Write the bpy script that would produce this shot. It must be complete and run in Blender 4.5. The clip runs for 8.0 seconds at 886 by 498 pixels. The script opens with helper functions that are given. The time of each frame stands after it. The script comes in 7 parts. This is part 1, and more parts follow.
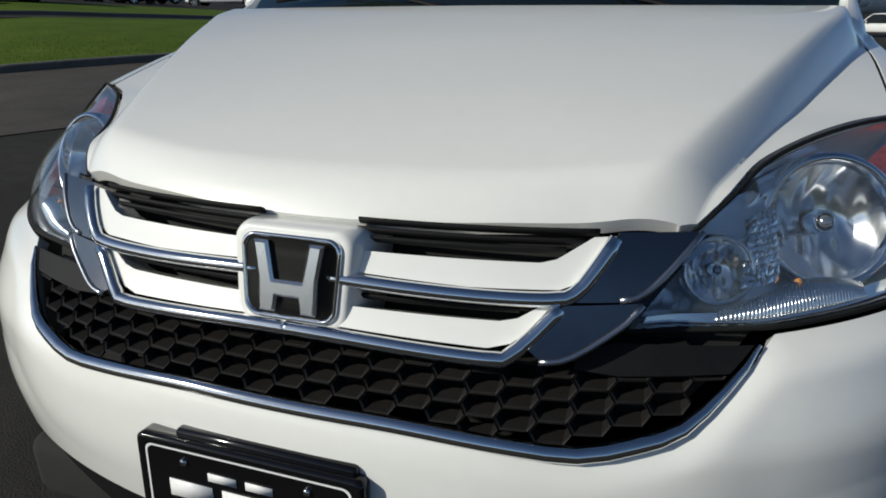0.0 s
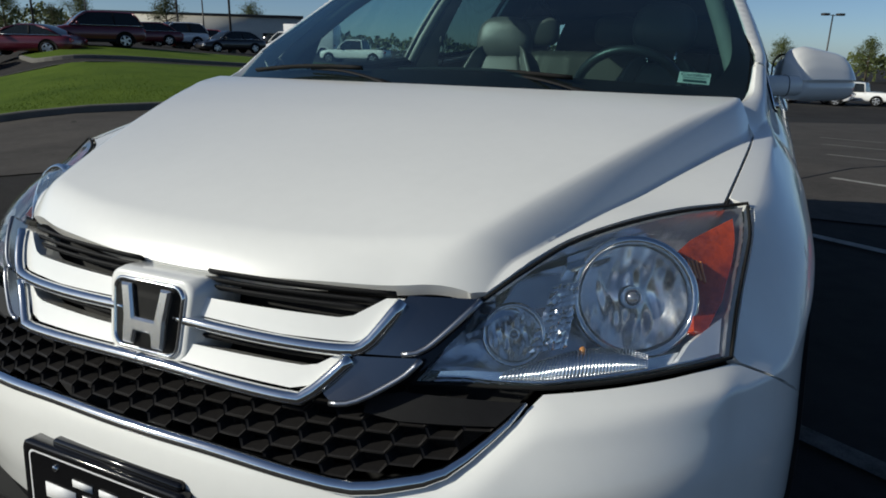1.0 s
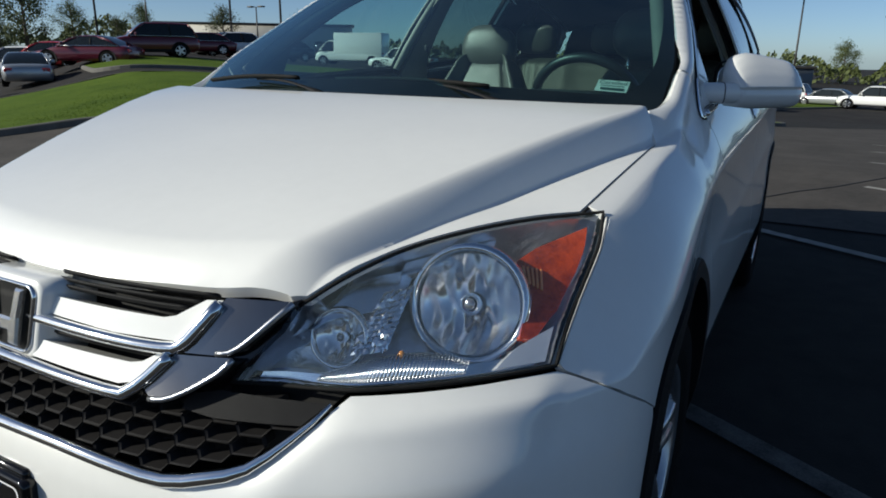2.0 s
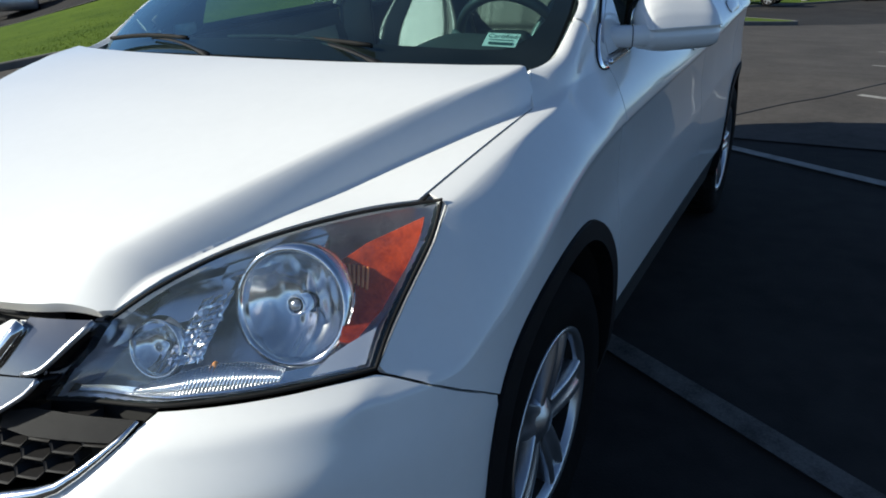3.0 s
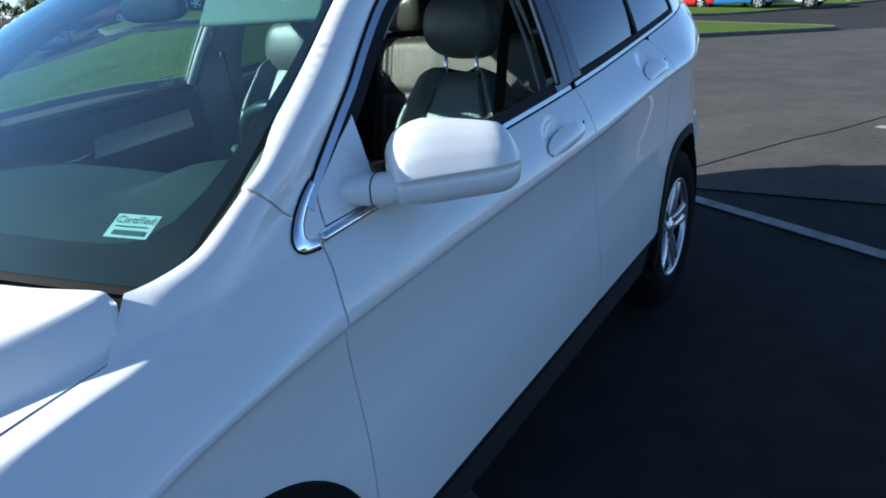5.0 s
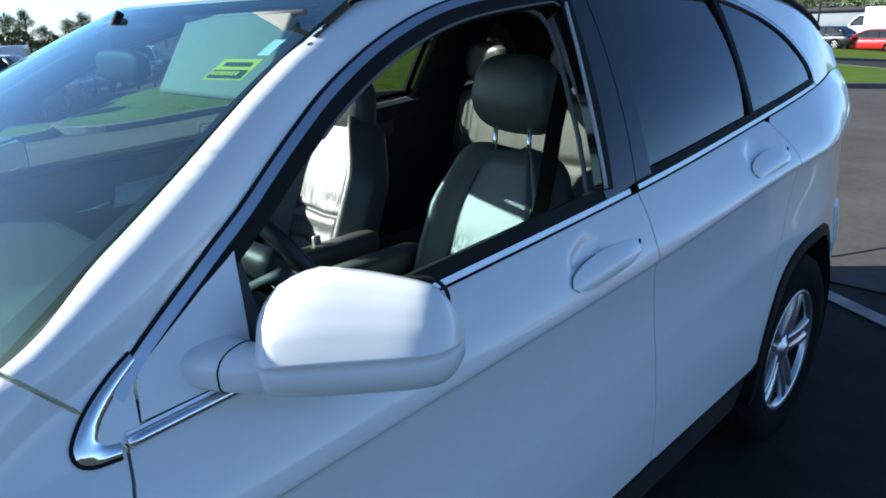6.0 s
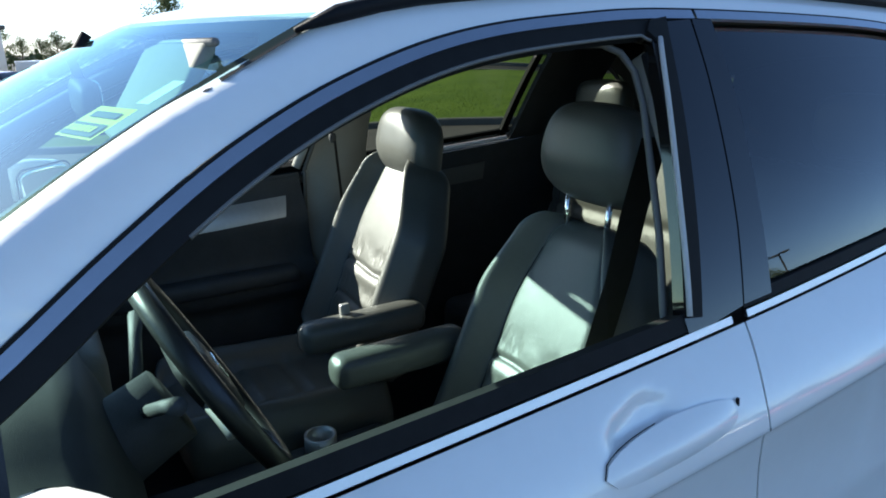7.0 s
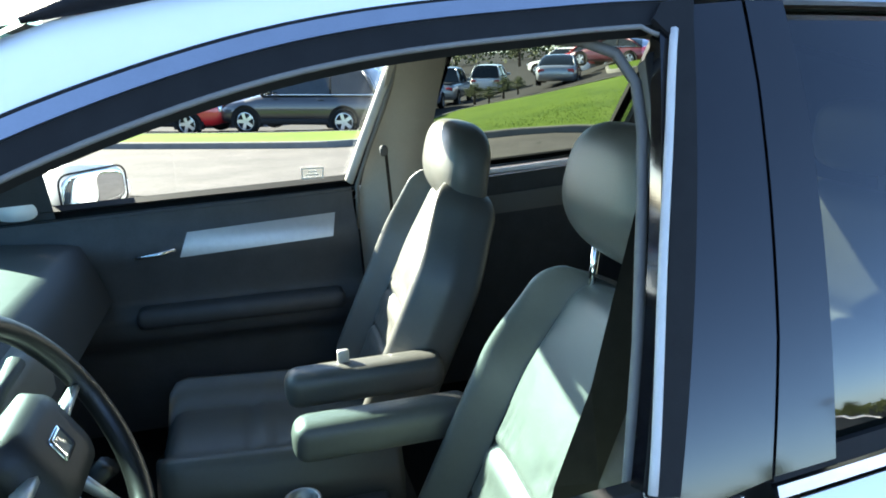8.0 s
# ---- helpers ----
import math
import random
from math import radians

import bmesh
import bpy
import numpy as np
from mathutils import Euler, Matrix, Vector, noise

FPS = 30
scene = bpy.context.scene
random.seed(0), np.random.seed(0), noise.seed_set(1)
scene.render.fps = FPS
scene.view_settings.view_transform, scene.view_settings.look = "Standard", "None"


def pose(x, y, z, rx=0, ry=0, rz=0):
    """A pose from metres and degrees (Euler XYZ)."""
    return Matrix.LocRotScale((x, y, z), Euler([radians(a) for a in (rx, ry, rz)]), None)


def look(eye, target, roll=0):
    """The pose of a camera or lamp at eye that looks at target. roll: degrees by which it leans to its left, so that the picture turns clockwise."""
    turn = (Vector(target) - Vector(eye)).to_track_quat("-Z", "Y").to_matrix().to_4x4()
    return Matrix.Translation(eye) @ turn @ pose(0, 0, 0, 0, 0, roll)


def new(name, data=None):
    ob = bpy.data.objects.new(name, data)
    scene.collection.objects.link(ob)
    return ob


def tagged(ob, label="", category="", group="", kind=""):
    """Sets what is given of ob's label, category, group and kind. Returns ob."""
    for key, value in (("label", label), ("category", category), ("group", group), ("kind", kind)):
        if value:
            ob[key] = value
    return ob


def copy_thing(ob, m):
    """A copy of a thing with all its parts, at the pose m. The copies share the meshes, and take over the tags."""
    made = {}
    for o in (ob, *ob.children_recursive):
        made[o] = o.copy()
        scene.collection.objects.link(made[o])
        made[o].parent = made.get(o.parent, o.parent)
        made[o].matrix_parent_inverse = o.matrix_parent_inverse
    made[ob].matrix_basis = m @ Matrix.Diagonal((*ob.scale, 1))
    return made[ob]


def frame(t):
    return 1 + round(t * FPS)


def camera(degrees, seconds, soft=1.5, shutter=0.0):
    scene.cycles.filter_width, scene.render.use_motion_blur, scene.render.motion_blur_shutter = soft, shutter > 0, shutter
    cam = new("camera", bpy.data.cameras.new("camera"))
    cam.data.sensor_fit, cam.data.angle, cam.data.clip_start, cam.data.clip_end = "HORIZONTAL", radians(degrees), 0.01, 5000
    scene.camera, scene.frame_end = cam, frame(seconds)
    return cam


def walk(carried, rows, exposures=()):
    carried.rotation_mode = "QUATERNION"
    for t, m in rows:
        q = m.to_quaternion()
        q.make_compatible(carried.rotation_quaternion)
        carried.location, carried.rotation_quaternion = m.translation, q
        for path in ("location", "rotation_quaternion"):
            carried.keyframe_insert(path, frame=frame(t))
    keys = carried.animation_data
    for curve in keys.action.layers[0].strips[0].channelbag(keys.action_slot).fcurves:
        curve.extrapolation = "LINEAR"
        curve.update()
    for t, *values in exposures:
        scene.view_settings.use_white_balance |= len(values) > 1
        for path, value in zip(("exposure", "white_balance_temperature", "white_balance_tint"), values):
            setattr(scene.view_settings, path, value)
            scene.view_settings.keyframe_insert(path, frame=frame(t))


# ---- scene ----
cam = camera(67.2, 8.0, soft=1.8)
PATH = [
    (0, (0.427, -0.628, 1.162), (-0.184, 1.137, 0.448), -0.7),
    (0.5, (0.611, -0.651, 1.18), (-0.109, 1.11, 0.561), 0.2),
    (1, (0.768, -0.622, 1.219), (-0.022, 1.124, 0.647), 1.1),
    (1.5, (0.927, -0.567, 1.229), (0.078, 1.161, 0.688), 1.6),
    (1.7, (0.988, -0.537, 1.226), (0.105, 1.178, 0.7), 1.4),
    (2.8, (1.233, -0.361, 1.298), (0.279, 1.226, 0.542), -2.1),
    (3, (1.278, -0.298, 1.332), (0.364, 1.295, 0.54), -2.0),
    (3.5, (1.36, -0.162, 1.382), (0.467, 1.406, 0.519), -3.7),
    (4, (1.476, 0.064, 1.417), (0.565, 1.601, 0.518), -5.7),
    (4.5, (1.553, 0.323, 1.449), (0.596, 1.876, 0.63), -5.6),
    (4.7, (1.555, 0.429, 1.458), (0.569, 1.987, 0.684), -5.3),
    (5.8, (1.544, 1.034, 1.53), (0.282, 2.425, 0.841), -2.9),
    (6, (1.536, 1.146, 1.539), (0.182, 2.462, 0.879), -2.4),
    (6.5, (1.475, 1.375, 1.539), (-0.048, 2.515, 0.924), -1.8),
    (7, (1.353, 1.606, 1.55), (-0.274, 2.607, 0.961), -0.6),
    (7.5, (1.269, 1.833, 1.552), (-0.445, 2.687, 0.973), -0.1),
    (8, (1.203, 2.054, 1.54), (-0.635, 2.593, 0.965), -0.8),
]
walk(cam, [(t, look(eye, target, roll)) for t, eye, target, roll in PATH],
     exposures=[(0.0, -0.34, 6450, 4.5), (1.7, -0.12, 6400, 4.5), (3.0, 0.55, 6350, 4.5), (4.7, 1.1, 5750, 4.5), (5.8, 1.35, 5850, 4.5), (6.5, 1.38, 6050, 4.5), (7.0, 1.85, 6350, 4.5), (7.5, 2.68, 6700, 4.5), (8.0, 3.38, 6650, 4.5)])

# ---- light ----
SUN_TO = Vector((-1.42, -1.22, 0.98)).normalized()      # towards the sun: ahead of the car and to its right
sun_elev = math.asin(SUN_TO.z)
world = bpy.data.worlds.new("sky")
scene.world = world
world.use_nodes = True
wn = world.node_tree
sky = wn.nodes.new("ShaderNodeTexSky")
sky.sky_type, sky.sun_disc = "NISHITA", False
sky.sun_elevation, sky.sun_rotation = sun_elev, math.atan2(SUN_TO.x, SUN_TO.y)
sky.air_density, sky.dust_density, sky.ozone_density = 0.55, 0.45, 3.0
wn.nodes["Background"].inputs[1].default_value = 0.095
wn.links.new(sky.outputs[0], wn.nodes["Background"].inputs[0])
sun = new("sun", bpy.data.lights.new("sun", "SUN"))
sun.data.energy, sun.data.angle, sun.data.color = 5.0, radians(0.53), (1.0, 0.94, 0.84)
sun.matrix_world = look(SUN_TO * 60, (0, 0, 0))


# ---- materials ----
def mat(name, color, rough=0.5, metal=0.0, coat=0.0, noise_scale=0.0, noise_amt=0.0, bump=0.0, bump_scale=200.0,
        rough_var=0.0, color2=None, vary=0.0, spec=0.5):
    """A principled material with colour variation at two scales and fine relief, in world metres."""
    m = bpy.data.materials.new(name)
    m.use_nodes = True
    nt = m.node_tree
    b = nt.nodes["Principled BSDF"]
    b.inputs["Base Color"].default_value = (*color, 1)
    b.inputs["Roughness"].default_value, b.inputs["Metallic"].default_value = rough, metal
    b.inputs["Coat Weight"].default_value, b.inputs["Coat Roughness"].default_value = coat, 0.03
    b.inputs["Specular IOR Level"].default_value = spec
    geo = nt.nodes.new("ShaderNodeNewGeometry")
    if noise_scale:
        n1 = nt.nodes.new("ShaderNodeTexNoise")
        n1.inputs["Scale"].default_value, n1.inputs["Detail"].default_value = noise_scale, 6
        n1.inputs["Roughness"].default_value = 0.65
        nt.links.new(geo.outputs["Position"], n1.inputs["Vector"])
        n2 = nt.nodes.new("ShaderNodeTexNoise")
        n2.inputs["Scale"].default_value, n2.inputs["Detail"].default_value = noise_scale * 14, 3
        nt.links.new(geo.outputs["Position"], n2.inputs["Vector"])
        add = nt.nodes.new("ShaderNodeMath")
        add.operation = "MULTIPLY_ADD"
        nt.links.new(n2.outputs[0], add.inputs[0])
        add.inputs[1].default_value = 0.45
        nt.links.new(n1.outputs[0], add.inputs[2])
        ramp = nt.nodes.new("ShaderNodeMapRange")
        ramp.inputs[1].default_value, ramp.inputs[2].default_value = 0.42, 1.02
        nt.links.new(add.outputs[0], ramp.inputs[0])
        mix = nt.nodes.new("ShaderNodeMix")
        mix.data_type = "RGBA"
        mix.inputs[6].default_value = (*[c * (1 - noise_amt) for c in color], 1)
        mix.inputs[7].default_value = (*(color2 or [min(1, c * (1 + noise_amt)) for c in color]), 1)
        nt.links.new(ramp.outputs[0], mix.inputs[0])
        out = mix.outputs[2]
        if vary:
            oi = nt.nodes.new("ShaderNodeObjectInfo")
            hv = nt.nodes.new("ShaderNodeHueSaturation")
            vr = nt.nodes.new("ShaderNodeMapRange")
            vr.inputs[3].default_value, vr.inputs[4].default_value = 1 - vary, 1 + vary
            nt.links.new(oi.outputs["Random"], vr.inputs[0])
            nt.links.new(vr.outputs[0], hv.inputs["Value"])
            nt.links.new(out, hv.inputs["Color"])
            out = hv.outputs[0]
        nt.links.new(out, b.inputs["Base Color"])
        if rough_var:
            rr = nt.nodes.new("ShaderNodeMapRange")
            rr.inputs[1].default_value, rr.inputs[2].default_value = 0.4, 1.05
            rr.inputs[3].default_value, rr.inputs[4].default_value = rough - rough_var, rough + rough_var
            nt.links.new(add.outputs[0], rr.inputs[0])
            nt.links.new(rr.outputs[0], b.inputs["Roughness"])
    if bump:
        nb = nt.nodes.new("ShaderNodeTexNoise")
        nb.inputs["Scale"].default_value, nb.inputs["Detail"].default_value = bump_scale, 4
        nt.links.new(geo.outputs["Position"], nb.inputs["Vector"])
        bp = nt.nodes.new("ShaderNodeBump")
        bp.inputs["Strength"].default_value, bp.inputs["Distance"].default_value = bump, 0.004
        nt.links.new(nb.outputs[0], bp.inputs["Height"])
        nt.links.new(bp.outputs[0], b.inputs["Normal"])
    return m


def glass(name, tint, rough=0.0, ior=1.5, gain=1.0, haze=0.0, steep=4.5, sheen=(0.95, 0.97, 1)):
    """A thin pane: the tint passes, the gloss follows the angle; haze: share of dull, dusty surface."""
    m = bpy.data.materials.new(name)
    m.use_nodes = True
    nt = m.node_tree
    nt.nodes.remove(nt.nodes["Principled BSDF"])
    tr, gl = nt.nodes.new("ShaderNodeBsdfTransparent"), nt.nodes.new("ShaderNodeBsdfGlossy")
    tr.inputs[0].default_value = (*tint, 1)
    gl.inputs[0].default_value, gl.inputs[1].default_value = (*sheen, 1), rough
    fr, mx = nt.nodes.new("ShaderNodeLayerWeight"), nt.nodes.new("ShaderNodeMixShader")
    fr.inputs[0].default_value = 0.5
    pw, mu = nt.nodes.new("ShaderNodeMath"), nt.nodes.new("ShaderNodeMath")
    pw.operation, pw.inputs[1].default_value = "POWER", steep
    nt.links.new(fr.outputs["Facing"], pw.inputs[0])
    f0 = ((ior - 1) / (ior + 1)) ** 2 * gain
    mu.operation, mu.use_clamp = "MULTIPLY_ADD", True
    mu.inputs[1].default_value, mu.inputs[2].default_value = 1 - f0, f0
    nt.links.new(pw.outputs[0], mu.inputs[0])
    nt.links.new(mu.outputs[0], mx.inputs[0])
    if haze:
        df, hm = nt.nodes.new("ShaderNodeBsdfDiffuse"), nt.nodes.new("ShaderNodeMixShader")
        df.inputs[0].default_value = (0.58, 0.74, 0.76, 1)
        nz = nt.nodes.new("ShaderNodeTexNoise")
        nz.inputs["Scale"].default_value = 9.0
        rg = nt.nodes.new("ShaderNodeMapRange")
        rg.inputs[1].default_value, rg.inputs[2].default_value = 0.3, 0.7
        rg.inputs[3].default_value, rg.inputs[4].default_value = haze * 0.6, haze * 1.4
        nt.links.new(nz.outputs[0], rg.inputs[0])
        nt.links.new(rg.outputs[0], hm.inputs[0])
        nt.links.new(tr.outputs[0], hm.inputs[1])
        nt.links.new(df.outputs[0], hm.inputs[2])
        nt.links.new(hm.outputs[0], mx.inputs[1])
    else:
        nt.links.new(tr.outputs[0], mx.inputs[1])
    nt.links.new(gl.outputs[0], mx.inputs[2])
    nt.links.new(mx.outputs[0], nt.nodes["Material Output"].inputs[0])
    return m


PAINT = mat("white_paint", (0.80, 0.80, 0.775), 0.34, 0, 0.9, 3.0, 0.03, 0.006, 900)
CHROME = mat("chrome", (0.80, 0.81, 0.82), 0.08, 1.0, 0, 30, 0.06, 0, rough_var=0.03)
BADGE = mat("badge_chrome", (0.88, 0.89, 0.90), 0.26, 1.0, 0, 40, 0.05)
DARKCHROME = mat("satin_chrome", (0.24, 0.235, 0.235), 0.17, 1.0, 0, 30, 0.06)
BLACK = mat("black_plastic", (0.007, 0.007, 0.008), 0.6, 0, 0, 12, 0.35, 0.25, 900, spec=0.18)
GLOSSBLACK = mat("gloss_black", (0.005, 0.005, 0.006), 0.07, 0, 0.0, 5, 0.3, spec=0.5)
SEAL = mat("rubber_seal", (0.010, 0.010, 0.010), 0.75, 0, 0, 40, 0.3, spec=0.2)
DARK = mat("underbody", (0.008, 0.008, 0.008), 0.9, 0, 0, 10, 0.3)
TYRE = mat("tyre_rubber", (0.008, 0.008, 0.008), 0.85, 0, 0, 25, 0.4, 0.3, 500, spec=0.08)
ALLOY = mat("alloy", (0.55, 0.56, 0.58), 0.28, 0.9, 0.2, 20, 0.08)
LEATHER = mat("grey_leather", (0.098, 0.099, 0.090), 0.34, 0, 0, 9, 0.10, 0.22, 600, rough_var=0.06, spec=0.6)
LEATHERD = mat("dark_leather", (0.011, 0.011, 0.011), 0.38, 0, 0, 9, 0.2, 0.10, 700, rough_var=0.06)
TRIM = mat("dark_trim", (0.046, 0.048, 0.050), 0.6, 0, 0, 16, 0.25, 0.3, 700)
TRIMGREY = mat("grey_trim", (0.14, 0.135, 0.122), 0.6, 0, 0, 12, 0.1, 0.2, 500)
BEIGE = mat("pillar_trim", (0.30, 0.28, 0.24), 0.62, 0, 0, 12, 0.08, 0.2, 500)
BEAD = mat("pale_bead", (0.46, 0.45, 0.42), 0.5, 0, 0, 40, 0.1)
SILVER = mat("silver_trim", (0.48, 0.48, 0.47), 0.38, 0.55, 0, 60, 0.08)
HEADLINER = mat("headliner", (0.24, 0.23, 0.20), 0.9, 0, 0, 30, 0.1, 0.4, 900)
BELT = mat("belt_webbing", (0.025, 0.025, 0.025), 0.7, 0, 0, 60, 0.3)
REFLECTOR = mat("lamp_reflector", (0.90, 0.91, 0.93), 0.17, 1.0, 0, 60, 0.1)
BEZEL = mat("lamp_bezel", (0.82, 0.83, 0.86), 0.30, 0.9, 0, 30, 0.12, 0.8, 45)
TRIMCHROME = mat("satin_trim", (0.42, 0.44, 0.48), 0.30, 1.0, 0, 30, 0.06)
GRILLE = mat("grille_plastic", (0.015, 0.014, 0.014), 0.5, 0, 0, 12, 0.3, spec=0.25)
BULB = mat("bulb_cap", (0.42, 0.43, 0.46), 0.18, 0.8)
AMBER = mat("amber_reflector", (0.40, 0.014, 0.004), 0.10, 0, 1.0, 22, 0.75, 0.5, 60, color2=(0.85, 0.10, 0.014))
LAMPWHITE = mat("lamp_corner_silver", (0.82, 0.83, 0.85), 0.30, 0.35, 0, 40, 0.05)
FRIT = mat("black_screen_band", (0.006, 0.005, 0.005), 0.5, 0, 0, 5, 0.1, spec=0.08)
BULBAMBER = mat("amber_bulb", (0.55, 0.24, 0.06), 0.12, 0, 0.8, 60, 0.1)
AMBERL = mat("amber_rib", (0.90, 0.30, 0.10), 0.2, 0, 0.7, 60, 0.2)
MIRROR = mat("mirror_silver", (0.82, 0.84, 0.85), 0.02, 1.0)
PAPER = mat("sticker", (0.66, 0.64, 0.60), 0.5, 0, 0, 40, 0.04)
PAPERW = mat("white_sticker", (0.78, 0.79, 0.78), 0.5, 0, 0, 40, 0.04)
YELLOW = mat("yellow_sticker", (0.75, 0.66, 0.06), 0.5, 0, 0, 40, 0.06)
INK = mat("ink", (0.03, 0.06, 0.06), 0.6, 0, 0, 60, 0.2)
WHITEINK = mat("white_ink", (0.75, 0.75, 0.76), 0.5, 0, 0, 60, 0.1)
GLASS = glass("windscreen_glass", (0.54, 0.81, 0.78), ior=1.55, gain=1.25, haze=0.009, steep=3.2, sheen=(0.72, 0.95, 1.0))
CLEAR = glass("lamp_lens", (0.95, 0.96, 0.97), ior=1.48, haze=0.035)
SIDEGLASS = glass("side_glass", (0.86, 0.90, 0.88))
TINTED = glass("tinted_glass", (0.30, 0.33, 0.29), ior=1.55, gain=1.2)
# same rear glass, its tint darkened to stand in for the dim cabin behind
PRIVACY = glass("dim_privacy_glass", (0.13, 0.15, 0.14), ior=1.55, gain=1.2)
ASPHALT = mat("asphalt", (0.019, 0.018, 0.018), 0.92, 0, 0, 0.55, 0.30, 0.9, 140, color2=(0.042, 0.039, 0.036), spec=0.15)
# lighter than ASPHALT: sunlight beyond the car's shade is put into the colour
DRIVE = mat("pale_sunlit_asphalt", (0.058, 0.053, 0.049), 0.92, 0, 0, 1.1, 0.25, 0.9, 120, color2=(0.096, 0.087, 0.079), spec=0.15)
CONCRETE = mat("kerb_concrete", (0.12, 0.115, 0.105), 0.85, 0, 0, 3, 0.25, 0.5, 90)
WORNLINE = mat("worn_off_paint", (0.22, 0.21, 0.195), 0.85, 0, 0, 9, 0.2, 0.6, 160, color2=(0.035, 0.033, 0.031), spec=0.2)
LINE = mat("worn_white_paint", (0.50, 0.49, 0.46), 0.8, 0, 0, 11, 0.15, 0.5, 160, color2=(0.13, 0.125, 0.115), spec=0.2)
GRASS = mat("grass", (0.058, 0.105, 0.012), 0.95, 0, 0, 0.8, 0.25, 0.35, 60, color2=(0.100, 0.148, 0.018), spec=0.08)
BARK = mat("bark", (0.10, 0.075, 0.055), 0.9, 0, 0, 8, 0.3, 0.6, 60)
LEAF = mat("leaves", (0.045, 0.075, 0.018), 0.75, 0, 0, 3, 0.4, color2=(0.11, 0.13, 0.03), vary=0.25)
STEEL = mat("dark_steel", (0.06, 0.055, 0.05), 0.5, 0.4, 0, 10, 0.2)


# ---- mesh helpers ----
def part(name, bm, material, parent=None, label="", smooth=True):
    me = bpy.data.meshes.new(name)
    bm.to_mesh(me)
    bm.free()
    if smooth:
        me.polygons.foreach_set("use_smooth", [True] * len(me.polygons))
    me.materials.append(material)
    ob = new(name, me)
    if parent is not None:
        ob.parent = parent
        ob.matrix_parent_inverse = parent.matrix_world.inverted() if parent.type == "EMPTY" else Matrix()
    if label:
        ob["label"] = label
    return ob


def thing(name, at=(0, 0, 0), turn=0.0):
    e = new(name)
    e.empty_display_size = 0.1
    e.matrix_world = pose(*at, 0, 0, turn)
    return e


def spline(xs, ys):
    """A monotone cubic through a few stations."""
    xs, ys = np.array(xs, float), np.array(ys, float)
    h = np.diff(xs)
    d = np.diff(ys) / h
    m = np.zeros(len(xs))
    m[0], m[-1] = d[0], d[-1]
    for i in range(1, len(xs) - 1):
        m[i] = 0 if d[i - 1] * d[i] <= 0 else 2 * d[i - 1] * d[i] / (d[i - 1] + d[i])

    def f(x):
        if x <= xs[0]:
            return float(ys[0])
        if x >= xs[-1]:
            return float(ys[-1])
        i = int(np.searchsorted(xs, x)) - 1
        t = (x - xs[i]) / h[i]
        return float((1 + 2 * t) * (1 - t) ** 2 * ys[i] + t * (1 - t) ** 2 * h[i] * m[i] + t * t * (3 - 2 * t) * ys[i + 1] + t * t * (t - 1) * h[i] * m[i + 1])
    return f


def curve2(pts, step=0.02, closed=False):
    """A smooth line through a few points in a plane, evenly stepped."""
    p = [np.array(q, float) for q in pts]
    out, n = [], len(p)
    for i in range(n if closed else n - 1):
        a, b = p[i], p[(i + 1) % n]
        c = p[(i - 1) % n] if closed or i > 0 else 2 * a - b
        d = p[(i + 2) % n] if closed or i + 2 < n else 2 * b - a
        k = max(1, int(np.linalg.norm(b - a) / step))
        for j in range(k):
            t = j / k
            out.append(0.5 * (2 * a + (b - c) * t + (2 * c - 5 * a + 4 * b - d) * t * t + (3 * a - c - 3 * b + d) * t ** 3))
    if not closed:
        out.append(p[-1])
    return out


def straight(pts, step=0.02):
    p, out = [np.array(q, float) for q in pts], []
    for a, b in zip(p, p[1:]):
        k = max(1, int(np.linalg.norm(b - a) / step))
        out += [a + (b - a) * j / k for j in range(k)]
    return out + [p[-1]]


def inset(poly, g):
    """A closed outline drawn in by g on all sides."""
    p = [np.array(q, float) for q in poly]
    p = [q for i, q in enumerate(p) if np.linalg.norm(q - p[i - 1]) > 1e-4]
    area = sum(a[0] * b[1] - b[0] * a[1] for a, b in zip(p, p[1:] + p[:1]))
    s, out, n = (1 if area > 0 else -1), [], len(p)
    for i in range(n):
        e1, e2 = p[i] - p[i - 1], p[(i + 1) % n] - p[i]
        n1 = np.array((-e1[1], e1[0])) / np.linalg.norm(e1)
        n2 = np.array((-e2[1], e2[0])) / np.linalg.norm(e2)
        m = n1 + n2
        m = m / max(0.6, float(m @ m) / 2)
        out.append(p[i] + s * g * m)
    return out


def offset_line(line, g):
    """An open line moved sideways by g (to its left)."""
    p, out = [np.array(q, float) for q in line], []
    for i in range(len(p)):
        e = p[min(i + 1, len(p) - 1)] - p[max(i - 1, 0)]
        out.append(p[i] + g * np.array((-e[1], e[0])) / np.linalg.norm(e))
    return out


